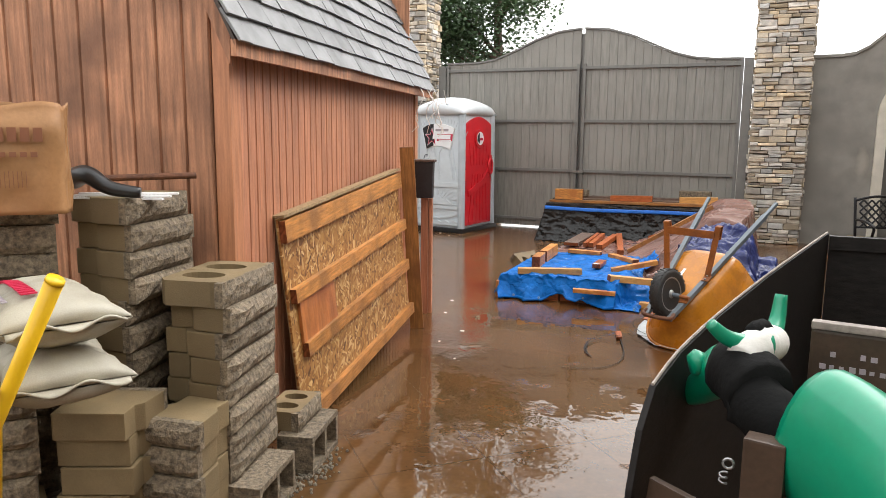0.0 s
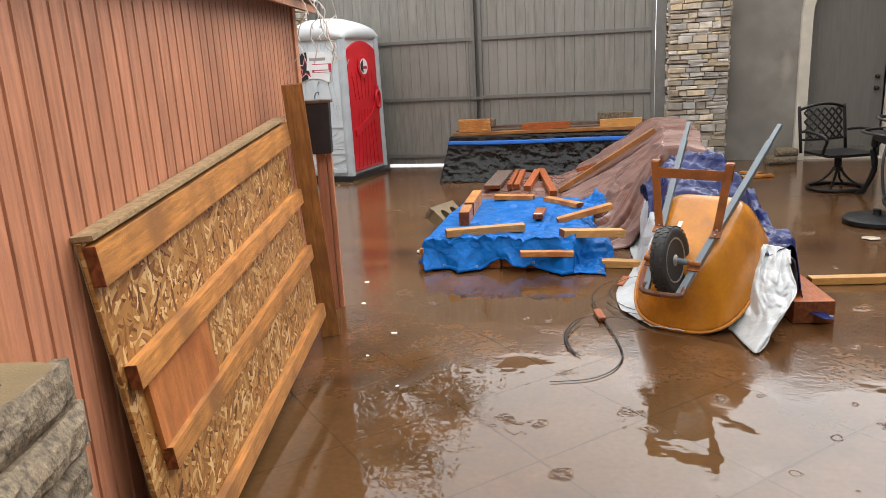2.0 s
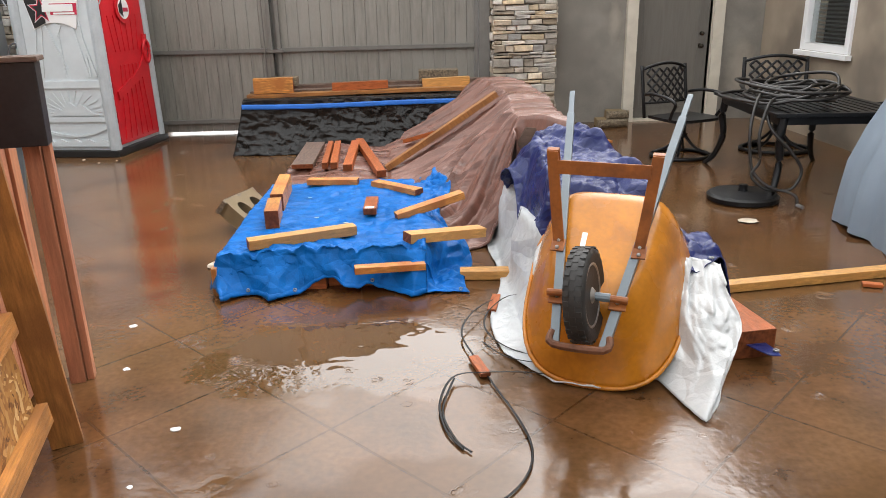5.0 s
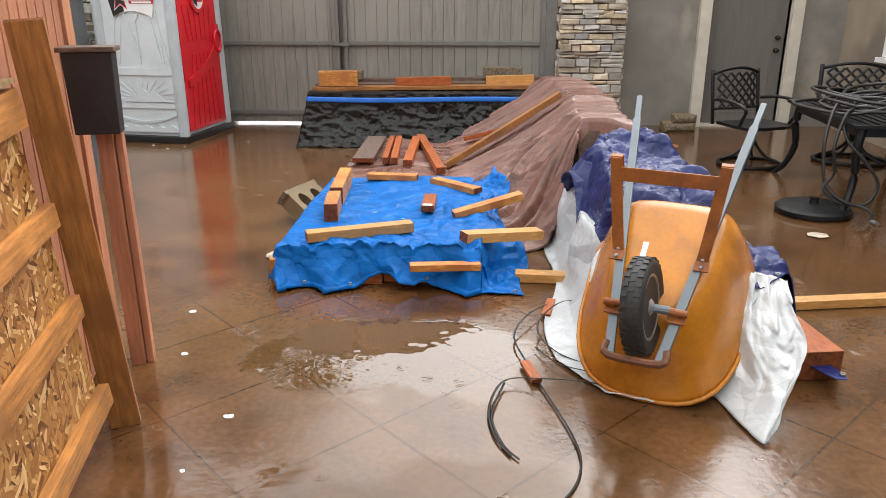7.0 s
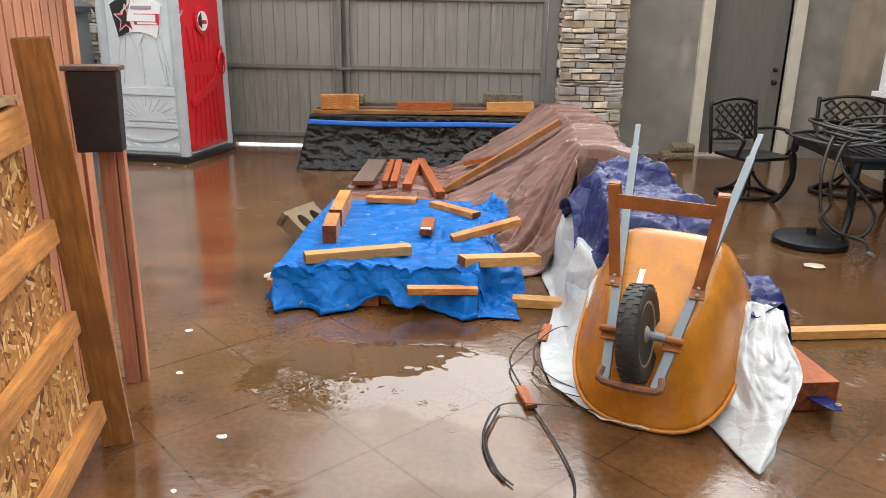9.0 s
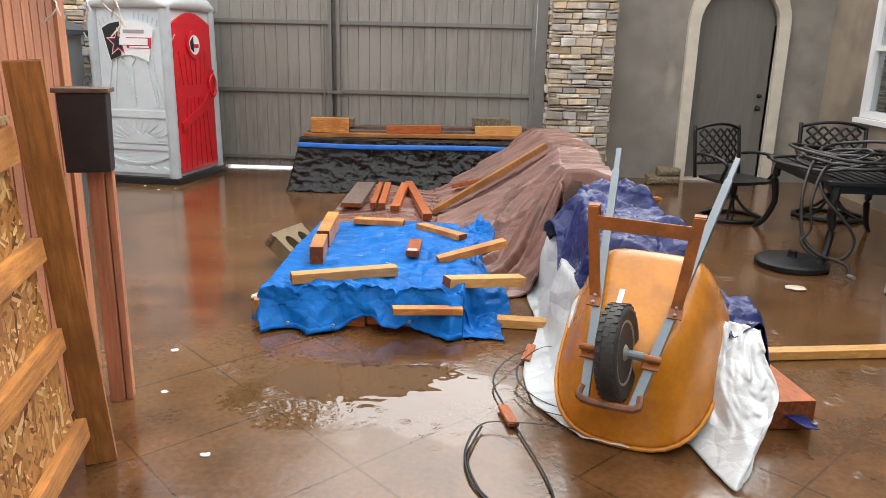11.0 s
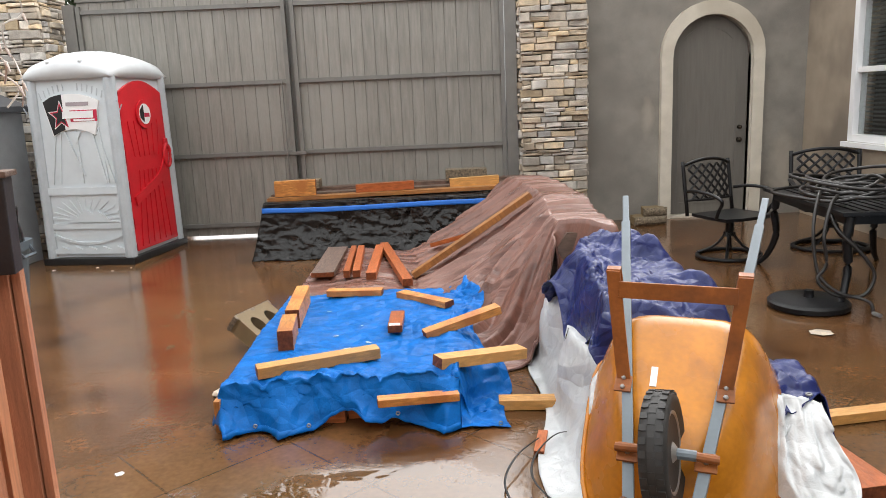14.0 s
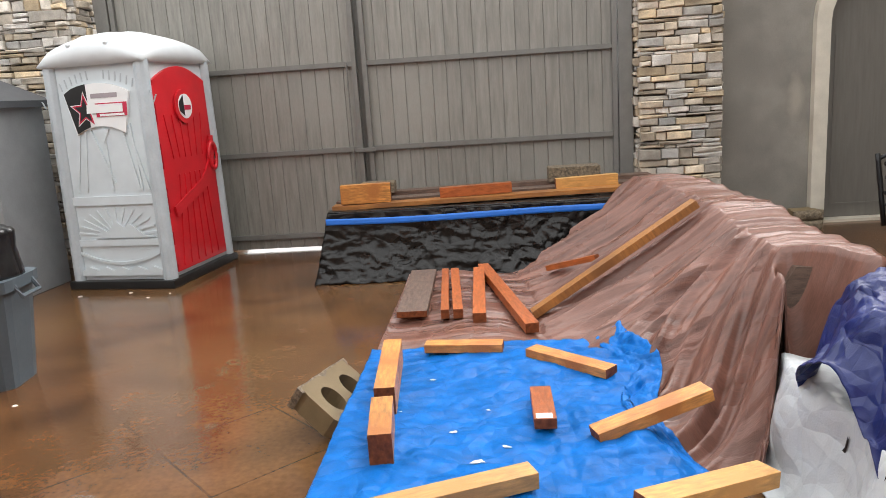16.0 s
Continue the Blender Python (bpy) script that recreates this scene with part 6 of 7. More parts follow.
def hose():
    rnd = random.Random(2)
    pts = []
    cx, cy = 3.25, 10.0
    for k in range(9):
        r = rnd.uniform(0.24, 0.46)
        tx, ty = rnd.uniform(-0.25, 0.3), rnd.uniform(-0.2, 0.2)
        ox, oy = rnd.uniform(-0.1, 0.16), rnd.uniform(-0.16, 0.16)
        for i in range(9):
            a = 2 * math.pi * i / 9 + rnd.uniform(-0.15, 0.15)
            pts.append((cx + ox + r * math.cos(a), cy + oy + 1.15 * r * math.sin(a), 0.75 + 0.014 * k + 0.03 * rnd.random() + max(0.0, tx * r * math.cos(a) + ty * r * math.sin(a))))
    t = thing("garden_hose", "black rubber hose coiled on the table, loops hanging down", "hose")
    part("coil", a_tube(smooth_line(pts, 4), 0.0135, 7), M_HOSE, t, smooth=True)
    loop = [(3.05, 10.05, 0.84), (2.86, 9.75, 0.8), (2.76, 9.6, 0.62), (2.75, 9.55, 0.42), (2.78, 9.5, 0.24), (2.9, 9.42, 0.13), (3.05, 9.4, 0.12), (3.13, 9.42, 0.26), (3.04, 9.45, 0.42), (2.9, 9.55, 0.6), (2.98, 9.8, 0.77), (3.2, 10.0, 0.86)]
    part("hanging_loop", a_tube(smooth_line(loop, 7), 0.0135, 7), M_HOSE, t, smooth=True)
    loop = [(3.1, 9.85, 0.8), (2.9, 9.62, 0.78), (2.8, 9.52, 0.55), (2.82, 9.5, 0.34), (2.76, 9.5, 0.22), (2.86, 9.45, 0.12), (2.98, 9.4, 0.11), (3.06, 9.33, 0.08), (3.07, 9.3, 0.012)]
    part("hanging_loop", a_tube(smooth_line(loop, 7), 0.0135, 7), M_HOSE, t, smooth=True)
    part("brass_end", a_tube([(3.07, 9.3, 0.014), (3.075, 9.22, 0.016)], 0.016, 8), M_RIM, t, "metal hose end")


hose()


def grill_cover():
    def ring(z, k):
        e = 1 - z / 1.3
        out = []
        for i in range(72):
            a = 2 * math.pi * i / 72
            c, s = math.cos(a), math.sin(a)
            q = (abs(c) ** 5 + abs(s) ** 5) ** (-0.2)
            w = 0.6 - 0.2 * ease(0.4, 1.3, z)
            d = 0.55 - 0.12 * ease(0.4, 1.3, z)
            r = 1 + (0.05 * math.sin(9 * a) + 0.03 * math.sin(17 * a + 1)) * e
            out.append((3.68 + 0.12 * ease(0, 1.2, z) + w * c * q * r, 8.42 + d * s * q * r, z + 0.04 * e * (1 - e) * math.sin(6 * a) + (0.02 + 0.02 * math.sin(5 * a)) * (z == 0)))
        return out
    bm = bmesh.new()
    zs = [0.0, 0.1, 0.25, 0.45, 0.7, 0.95, 1.15, 1.25, 1.3]
    rs = [[bm.verts.new(p) for p in ring(z, k)] for k, z in enumerate(zs)]
    for a, b in zip(rs, rs[1:]):
        for i in range(72):
            bm.faces.new((a[i], a[(i + 1) % 72], b[(i + 1) % 72], b[i]))
    bm.faces.new(rs[-1])
    tagged(part("covered_grill", bm, M_COVER, smooth=True), "grill hidden under a pale blue-grey fabric cover", "covered grill")


grill_cover()


# ---- far left: resin cabinet and rubbish bin ----
def cabinet():
    t = thing("resin_cabinet", "tall grey resin storage cabinet with dark doors", "cabinet", pose(-5.32, 12.02, 0, 0, 0, -4))
    part("body", a_box(-0.6, 0.6, 0.0, 0.75, 0.0, 1.72, bevel=0.01), M_CAB, t)
    for a, b in ((-0.44, -0.005), (0.005, 0.44)):
        d = part("door", a_box(a, b, -0.025, -0.002, 0.08, 1.66, bevel=0.006), M_CAB_DARK, t, "dark grey door")
        for z in (0.3, 0.9, 1.4):
            part("hinge", a_box(b - 0.03 if b > 0.1 else a, b if b > 0.1 else a + 0.03, -0.035, -0.026, z, z + 0.1), M_BLACK, d)
    part("roof", prism([(-0.68, 1.7), (0.68, 1.7), (0.68, 1.76), (0.0, 2.05), (-0.68, 1.76)], "y", -0.1, 0.8), M_CAB_DARK, t, "dark grey pitched roof")


cabinet()


def bin_():
    t = thing("rubbish_bin", "blue-grey plastic bin with a black bag liner", "bin", pose(-3.57, 9.98, 0, 0, 0, 6))

    def body(z0, z1, w0, w1, d0, d1, n=28):
        bm = bmesh.new()
        rows = []
        for z, w, d in ((z0, w0, d0), (z1, w1, d1)):
            r = []
            for i in range(n):
                a = 2 * math.pi * i / n
                c, s = math.cos(a), math.sin(a)
                q = (abs(c) ** 6 + abs(s) ** 6) ** (-1 / 6)
                r.append(bm.verts.new((w * c * q, d * s * q, z)))
            rows.append(r)
        for i in range(n):
            bm.faces.new((rows[0][i], rows[0][(i + 1) % n], rows[1][(i + 1) % n], rows[1][i]))
        bm.faces.new(rows[0][::-1])
        bm.faces.new(rows[1])
        return bm
    part("bin_body", body(0, 0.62, 0.19, 0.25, 0.17, 0.22), M_BIN, t)
    part("rim", body(0.6, 0.67, 0.275, 0.28, 0.245, 0.25), M_BIN, t)
    for s in (-1, 1):
        part("handle", a_tube([(s * 0.27, -0.1, 0.63), (s * 0.31, -0.1, 0.56), (s * 0.31, 0.1, 0.56), (s * 0.27, 0.1, 0.63)], 0.014, 6), M_BIN, t)
    part("handle", a_tube([(-0.09, -0.24, 0.63), (-0.08, -0.275, 0.56), (0.08, -0.275, 0.56), (0.09, -0.24, 0.63)], 0.016, 6), M_BIN, t)

    def bag(u, v):
        a = 2 * math.pi * u
        r = 0.27 - 0.03 * math.sin(math.pi * v) + 0.02 * math.sin(7 * a) * v
        z = 0.66 + 0.3 * math.sin(math.pi * 0.62 * v)
        r *= 1 - 0.6 * ease(0.6, 1, v)
        p = Vector((r * math.cos(a), 0.9 * r * math.sin(a), z))
        return p + Vector((math.cos(a), math.sin(a), 0.6)) * fold(p.x, p.y, p.z, 7, 0.03) * (0.5 if 0 < u < 1 else 0.0)
    sheet("bag", bag, 48, 16, M_BAG, t, "shiny black bin bag")


bin_()


# ---- strapping, hose blocks and litter on the floor ----
def strap(pts, w=0.0048):
    t = tagged(part("steel_strap", tube(bmesh.new(), smooth_line(pts, 8), w, 6, flat=0.25), M_STRAP, smooth=True), "loose black steel strapping curling on the patio", "strapping", group="loose strapping")


strap([(0.72, 7.58, 0.012), (0.56, 7.54, 0.05), (0.42, 7.32, 0.06), (0.38, 7.12, 0.05), (0.46, 6.95, 0.03), (0.62, 6.86, 0.012), (0.8, 6.84, 0.012)])
strap([(0.36, 7.02, 0.02), (0.45, 6.84, 0.03), (0.6, 6.76, 0.03), (0.78, 6.74, 0.02)])
strap([(0.74, 6.62, 0.02), (0.55, 6.66, 0.035), (0.36, 6.67, 0.04), (0.2, 6.66, 0.03), (0.13, 6.45, 0.02), (0.15, 6.25, 0.012), (0.21, 6.12, 0.01)], 0.0055)
strap([(0.2, 6.66, 0.02), (0.14, 6.4, 0.015), (0.18, 6.2, 0.01), (0.24, 6.1, 0.01)], 0.005)
strap([(0.5, 7.6, 0.02), (0.34, 7.34, 0.05), (0.26, 7.12, 0.03), (0.31, 6.85, 0.02), (0.38, 6.58, 0.012), (0.45, 6.3, 0.012), (0.47, 6.1, 0.01), (0.42, 5.93, 0.008), (0.3, 5.8, 0.008), (0.1, 5.74, 0.008)])
for a, b2 in (((0.30, 6.86, 0.02), (0.345, 6.68, 0.02)), ((0.49, 7.62, 0.02), (0.44, 7.4, 0.02)), ((2.62, 7.62, 0.015), (2.72, 7.58, 0.015))):
    tagged(beam("timber_chip", a, b2, 0.048, 0.02, M_WOOD_RED), "small orange cedar chip lying on the patio", "timber", group="cedar chips")


def hollow_block(name, m, lx, ly, lz, label, mat=M_BLOCK, group="", split_y=True, holes=((-0.25, 0.2), (0.25, 0.2))):
    """A retaining-wall block: split face on +x, notched ends, round cores through its height."""
    t = thing(name, label, "concrete block", m, group=group)
    bm = bmesh.new()
    o = [(-lx / 2, -ly * 0.36), (-lx * 0.2, -ly * 0.36), (-lx * 0.12, -ly * 0.44), (lx / 2 - 0.035, -ly / 2), (lx / 2 - 0.035, ly / 2), (-lx * 0.12, ly * 0.44), (-lx * 0.2, ly * 0.36), (-lx / 2, ly * 0.36)]
    prism(o, "z", 0.0, lz, bm)
    body = part("body", bm, mat, t, bevel=0.006)
    # split face, broken into rough facets
    bm = bmesh.new()
    ny, nz = 10, 4
    g = []
    for i in range(ny + 1):
        row = []
        for j in range(nz + 1):
            y, z = -ly / 2 + ly * i / ny, lz * j / nz
            e = min(i, ny - i, 1) * min(j, nz - j, 1)
            d = (0.012 + 0.014 * noise.noise(Vector((y * 24 + lx * 7, z * 28, lz * 9)))) * (1 if e else 0.15)
            row.append(bm.verts.new((lx / 2 - 0.034 + max(0.001, d + 0.018 * (1 if e else 0.3)), y, z + 0.001)))
        g.append(row)
    for i in range(ny):
        for j in range(nz):
            bm.faces.new((g[i][j], g[i + 1][j], g[i + 1][j + 1], g[i][j + 1]))
    rimv = [g[i][0] for i in range(ny + 1)] + [g[ny][j] for j in range(1, nz + 1)] + [g[i][nz] for i in range(ny - 1, -1, -1)] + [g[0][j] for j in range(nz - 1, 0, -1)]
    bk = [bm.verts.new((lx / 2 - 0.06, v.co.y * 0.995, v.co.z)) for v in rimv]
    for i in range(len(rimv)):
        bm.faces.new((rimv[i], bk[i], bk[(i + 1) % len(rimv)], rimv[(i + 1) % len(rimv)]))
    bmesh.ops.recalc_face_normals(bm, faces=bm.faces[:])
    part("split_face", bm, M_SPLIT, t, "rough split stone face")
    return t, body


def core_block(m, lx, ly, lz, label, group=""):
    """A block whose two round cores show: the top is built round the holes."""
    t = thing("wall_block", label, "concrete block", m, group=group)
    bm = bmesh.new()
    N = 20
    x0, x1 = -lx / 2, lx / 2 - 0.034
    xm, r = -lx * 0.08, ly * 0.125
    cs = [(xm, -ly * 0.2), (xm, ly * 0.2)]
    tops, bots = [], []
    for k, (cx, cy) in enumerate(cs):
        ya, yb = (-ly * 0.47, 0.0) if k == 0 else (0.0, ly * 0.47)
        for z, store in ((lz, tops), (0.0, bots)):
            inner = [bm.verts.new((cx + r * 1.5 * math.cos(2 * math.pi * i / N), cy + r * math.sin(2 * math.pi * i / N), z)) for i in range(N)]
            outer = []
            for i in range(N):
                c, s = math.cos(2 * math.pi * i / N), math.sin(2 * math.pi * i / N)
                kx = ((x1 - cx) if c > 0 else (cx - x0)) / max(abs(c), 1e-6)
                ky = ((yb - cy) if s > 0 else (cy - ya)) / max(abs(s), 1e-6)
                q = min(kx, ky)
                outer.append(bm.verts.new((cx + c * q, cy + s * q, z)))
            store.append((inner, outer))
            for i in range(N):
                f = (inner[i], outer[i], outer[(i + 1) % N], inner[(i + 1) % N])
                bm.faces.new(f if z > 0 else f[::-1])
        it, ib = tops[k][0], bots[k][0]
        ot, obt = tops[k][1], bots[k][1]
        for i in range(N):
            bm.faces.new((it[i], it[(i + 1) % N], ib[(i + 1) % N], ib[i]))
            bm.faces.new((ot[(i + 1) % N], ot[i], obt[i], obt[(i + 1) % N]))
    bmesh.ops.recalc_face_normals(bm, faces=bm.faces[:])
    part("body", bm, M_BLOCK, t)
    sf = bmesh.new()
    ny, nz = 10, 4
    g = [[sf.verts.new((x1 + 0.004 + max(0, 0.016 + 0.014 * noise.noise(Vector((i * 1.7, j * 2.1, lx * 5)))) * (1 if 0 < i < ny and 0 < j < nz else 0.2), -ly / 2 + ly * i / ny, lz * j / nz)) for j in range(nz + 1)] for i in range(ny + 1)]
    for i in range(ny):
        for j in range(nz):
            sf.faces.new((g[i][j], g[i + 1][j], g[i + 1][j + 1], g[i][j + 1]))
    rimv = [g[i][0] for i in range(ny + 1)] + [g[ny][j] for j in range(1, nz + 1)] + [g[i][nz] for i in range(ny - 1, -1, -1)] + [g[0][j] for j in range(nz - 1, 0, -1)]
    bk = [sf.verts.new((x1 - 0.03, v.co.y * 0.99, v.co.z * 0.99)) for v in rimv]
    for i in range(len(rimv)):
        sf.faces.new((rimv[i], bk[i], bk[(i + 1) % len(rimv)], rimv[(i + 1) % len(rimv)]))
    bmesh.ops.recalc_face_normals(sf, faces=sf.faces[:])
    part("split_face", sf, M_SPLIT, t, "rough split stone face")
    return t


core_block(Matrix.Translation((-1.29, 9.27, 0.12)) @ pose(0, 0, 0, 0, -38, 160) @ pose(0, 0, -0.05), 0.3, 0.42, 0.12, "tan concrete block with two cores tilted against the tarped stack")
hollow_block("wall_block", pose(2.58, 13.4, 0.0, 0, 0, -80), 0.3, 0.42, 0.1, "tan concrete block lying by the arched door", group="blocks by the door")
hollow_block("wall_block", pose(2.66, 13.42, 0.101, 0, 0, -84), 0.25, 0.3, 0.1, "tan concrete block lying by the arched door", group="blocks by the door")


def chip(name, x, y, r, mat, label, seed, cat="litter", group="litter on the patio", z=0.0, flat=0.35):
    rnd = random.Random(seed)
    bm = bmesh.new()
    bmesh.ops.create_icosphere(bm, subdivisions=2, radius=r)
    for v in bm.verts:
        k = 1 + 0.5 * noise.noise(v.co * (2.2 / r) + Vector((seed, 0, 0)))
        v.co = Vector((v.co.x * k * 1.3, v.co.y * k, max(-0.2 * r, v.co.z * flat * k)))
    ob = part(name, bm, mat)
    ob.matrix_world = pose(x, y, z + 0.15 * r, 0, 0, rnd.uniform(0, 360))
    return tagged(ob, label, cat, group=group)


chip("rock_chip", -1.26, 8.34, 0.07, M_ROCK, "flat pale rock chip on the wet patio", 1, "rock", "rock chips")
chip("paper_scrap", 2.52, 8.95, 0.06, M_ROCK, "wet pale paper scrap on the patio", 2, flat=0.06)
for k, (x, y) in enumerate(((-2.0, 7.7), (-1.35, 6.9), (-1.9, 6.75), (-3.35, 12.02), (-3.75, 12.1), (-0.95, 6.35), (-1.0, 5.98), (-3.2, 9.6), (-1.5, 7.4), (-0.7, 5.6), (-3.5, 11.9), (-4.2, 12.05))):
    chip("paper_scrap", x, y, 0.009 + 0.004 * (k % 3), M_WHITE, "small pale scrap of litter on the wet patio", 10 + k, flat=0.3)


# ---- light string at the shed eave ----
def light_string():
    t = thing("icicle_light_string", "tangled pale icicle light string hanging from the shed eave", "light string")
    rnd = random.Random(8)
    base = Vector((-1.52, 6.95, 2.1))
    for k in range(6):
        p = base + Vector((rnd.uniform(-0.03, 0.1), -0.28 + 0.07 * k, 0))
        pts = [p]
        for i in range(6):
            p = p + Vector((rnd.uniform(-0.05, 0.06), rnd.uniform(-0.06, 0.06), -rnd.uniform(0.03, 0.1)))
            pts.append(p)
        part("strand", a_tube(smooth_line(pts, 3), 0.0035, 5), M_CABLE, t)
        for q in pts[1::2]:
            part("bulb", a_tube([q, q + Vector((0.012, 0, -0.03))], [0.006, 0.002], 6), M_BULB, t)


light_string()


# ---- tree behind the gate ----
def tree(x, y, h, r, seed, leaves):
    rnd = random.Random(seed)
    t = thing("tree", "leafy dark green tree standing behind the gate", "tree", pose(x, y, -0.2), group="trees behind the gate")
    bm = bmesh.new()
    tube(bm, smooth_line([(0, 0, 0), (0.1, 0.05, h * 0.3), (0.0, 0.1, h * 0.6), (0.1, 0, h * 0.9)], 5), [0.2 - 0.16 * i / 15 for i in range(16)], 8)
    tips = []
    for k in range(16):
        a = rnd.uniform(0, 2 * math.pi)
        z = h * rnd.uniform(0.35, 0.85)
        ln = r * rnd.uniform(0.55, 1.0) * (1 - 0.45 * (z / h - 0.35))
        e = Vector((ln * math.cos(a), ln * math.sin(a), z + rnd.uniform(0.1, 0.8)))
        tube(bm, smooth_line([(0.03, 0, z - 0.2), e * 0.5 + Vector((0, 0, z * 0.5 - 0.1)), e], 4), [0.06 - 0.05 * i / 8 for i in range(9)], 5)
        tips += [e, e * 0.7 + Vector((0, 0, 0.3 * z)) + Vector((rnd.uniform(-0.4, 0.4), rnd.uniform(-0.4, 0.4), 0.1))]
    part("trunk", bm, M_BARK, t, smooth=True)
    verts, faces = [], []
    for k in range(leaves):
        c = rnd.choice(tips)
        g = Vector((rnd.gauss(0, 1), rnd.gauss(0, 1), rnd.gauss(0, 0.8))) * 0.42
        p = c + g
        d = Vector((rnd.uniform(-1, 1), rnd.uniform(-1, 1), rnd.uniform(-0.7, 0.5))).normalized()
        s = d.cross(Vector((rnd.uniform(-1, 1), rnd.uniform(-1, 1), 1))).normalized()
        ln, w = rnd.uniform(0.07, 0.13), rnd.uniform(0.025, 0.045)
        i = len(verts)
        verts += [p, p + d * ln * 0.5 + s * w, p + d * ln, p + d * ln * 0.5 - s * w]
        faces.append((i, i + 1, i + 2, i + 3))
    me = bpy.data.meshes.new("crown")
    me.from_pydata([tuple(v) for v in verts], [], faces)
    me.materials.append(M_LEAF)
    ob = new("crown", me)
    ob.parent = t
    return t


tree(-4.6, 17.0, 7.6, 2.2, 3, 24000)
tree(-7.6, 18.5, 6.0, 2.4, 6, 12000)

# ---- stacked wall blocks, sacks and oddments before the shed ----
rb = random.Random(21)
BH = 0.111


def block_stack(x, y, yaw, z0, n, lx, ly, label, open_top=False):
    """A stack of loose blocks, each its own thing, a little out of line."""
    for k in range(n):
        m = pose(x + rb.uniform(-0.012, 0.012), y + rb.uniform(-0.012, 0.012), z0 + k * BH, 0, 0, yaw + rb.uniform(-1.8, 1.8))
        if open_top and k == n - 1:
            core_block(m, lx, ly, BH - 0.003, label, group="stacked wall blocks")
        else:
            hollow_block("wall_block", m, lx, ly, BH - 0.003, label, group="stacked wall blocks")


LB = "tan concrete wall block with rough split face, in a stack"
block_stack(-0.80, 3.15, 14, 0.2, 8, 0.33, 0.52, LB, True)
block_stack(-1.16, 2.97, 12, 0.0, 9, 0.31, 0.46, LB)
block_stack(-1.13, 2.98, 12, 0.985, 4, 0.33, 0.47, LB)
block_stack(-1.40, 2.52, -42, 0.0, 13, 0.31, 0.46, LB)
block_stack(-0.90, 2.58, 115, 0.0, 6, 0.31, 0.38, LB)
block_stack(-0.68, 2.76, -80, 0.03, 5, 0.3, 0.27, LB)
block_stack(-1.2, 2.24, -40, 0.0, 7, 0.31, 0.44, LB)


def cinder(x, y, z, yaw, label):
    t = thing("hollow_block", label, "concrete block", pose(x, y, z, 0, 0, yaw), group="hollow grey blocks")
    for n, b in (("web", (-0.2, 0.2, -0.1, -0.07, 0, 0.19)), ("web", (-0.2, 0.2, 0.07, 0.1, 0, 0.19)), ("web", (-0.2, -0.17, -0.069, 0.069, 0, 0.19)), ("web", (0.17, 0.2, -0.069, 0.069, 0, 0.19)), ("web", (-0.015, 0.015, -0.069, 0.069, 0, 0.19))):
        part(n, a_box(*b, bevel=0.004), M_SPLIT, t)
    return t


m = cinder(-0.53, 3.32, 0.1, 102, "hollow grey concrete block lying on its side")
m.matrix_world = pose(-0.7, 3.1, 0.1, 90, 0, 104)
m = cinder(-0.6, 3.62, 0.1, 102, "hollow grey concrete block lying on its side")
m.matrix_world = pose(-0.8, 3.64, 0.1, 90, 0, 104)
slabm = core_block(pose(-0.79, 3.66, 0.202, 0, 0, 14), 0.22, 0.34, 0.1, "tan concrete wall block on a hollow block", "stacked wall blocks")
m = cinder(-0.62, 2.75, 0.1, 102, "hollow grey concrete block under the tall stack")
m.matrix_world = pose(-0.95, 3.2, 0.1, 90, 0, 104)

bm = bmesh.new()
rg = random.Random(5)
for k in range(230):
    x, y, r = rg.gauss(-0.6, 0.05), rg.gauss(3.45, 0.16), rg.uniform(0.004, 0.012)
    mm = Matrix.Translation((x, y, r * 0.5)) @ pose(0, 0, 0, rg.uniform(0, 90), rg.uniform(0, 90), rg.uniform(0, 90))
    bmesh.ops.create_icosphere(bm, subdivisions=1, radius=r, matrix=mm)
tagged(part("gravel", bm, M_GRAVEL), "spilled pale gravel and leaves by the blocks", "gravel", kind="stuff")


def sack(x, y, z, yaw, lx, ly, h, label, mat, seed):
    t = thing("sand_sack", label, "sack", pose(x, y, z, 0, 0, yaw), group="sand sacks")

    def f(u, v):
        a = 2 * math.pi * v
        s = 2 * u - 1
        k = (1 - abs(s) ** 3.2) ** 0.5
        w = 0.78 + 0.22 * abs(s)
        c, q = math.cos(a), math.sin(a)
        p = Vector((s * lx / 2, c * ly / 2 * w, h / 2 + (q * h / 2 * (0.08 + 0.92 * k) * (1 if q > 0 else 1.0))))
        d = fold(p.x + seed, p.y, p.z, 7, 0.022)
        return p + Vector((0, c * d, q * d * k))
    sheet("sack_body", f, 44, 36, mat, t)
    for s in (-1, 1):
        sheet("sewn_end", lambda u, v, s=s: (s * (lx / 2 - 0.004 + 0.028 * u), (v - 0.5) * ly * 0.92, h / 2 + 0.02 * math.sin(11 * v + seed) * u), 3, 20, mat, t, thick=0.008)
    return t


def on_sack(t, pts, h, mat):
    """Printed bars lying just over the top of a sack."""
    for x0, x1, y0, y1 in pts:
        part("print", a_box(x0, x1, y0, y1, h + 0.001, h + 0.003), mat, t)


sack(-0.87, 2.34, 0.77, -28, 0.54, 0.4, 0.19, "cream woven sand sack with a torn corner on the blocks", M_SACK, 1)
top = sack(-0.9, 2.34, 0.965, -24, 0.54, 0.4, 0.2, "white printed sand sack lying on another sack", M_SACK, 5)
part("torn_flap", prism([(0.0, 0.0), (0.16, -0.03), (0.07, -0.13)], "z", 0.0, 0.003), M_WHITE_SHEET, top).location = (0.22, -0.2, -0.05)


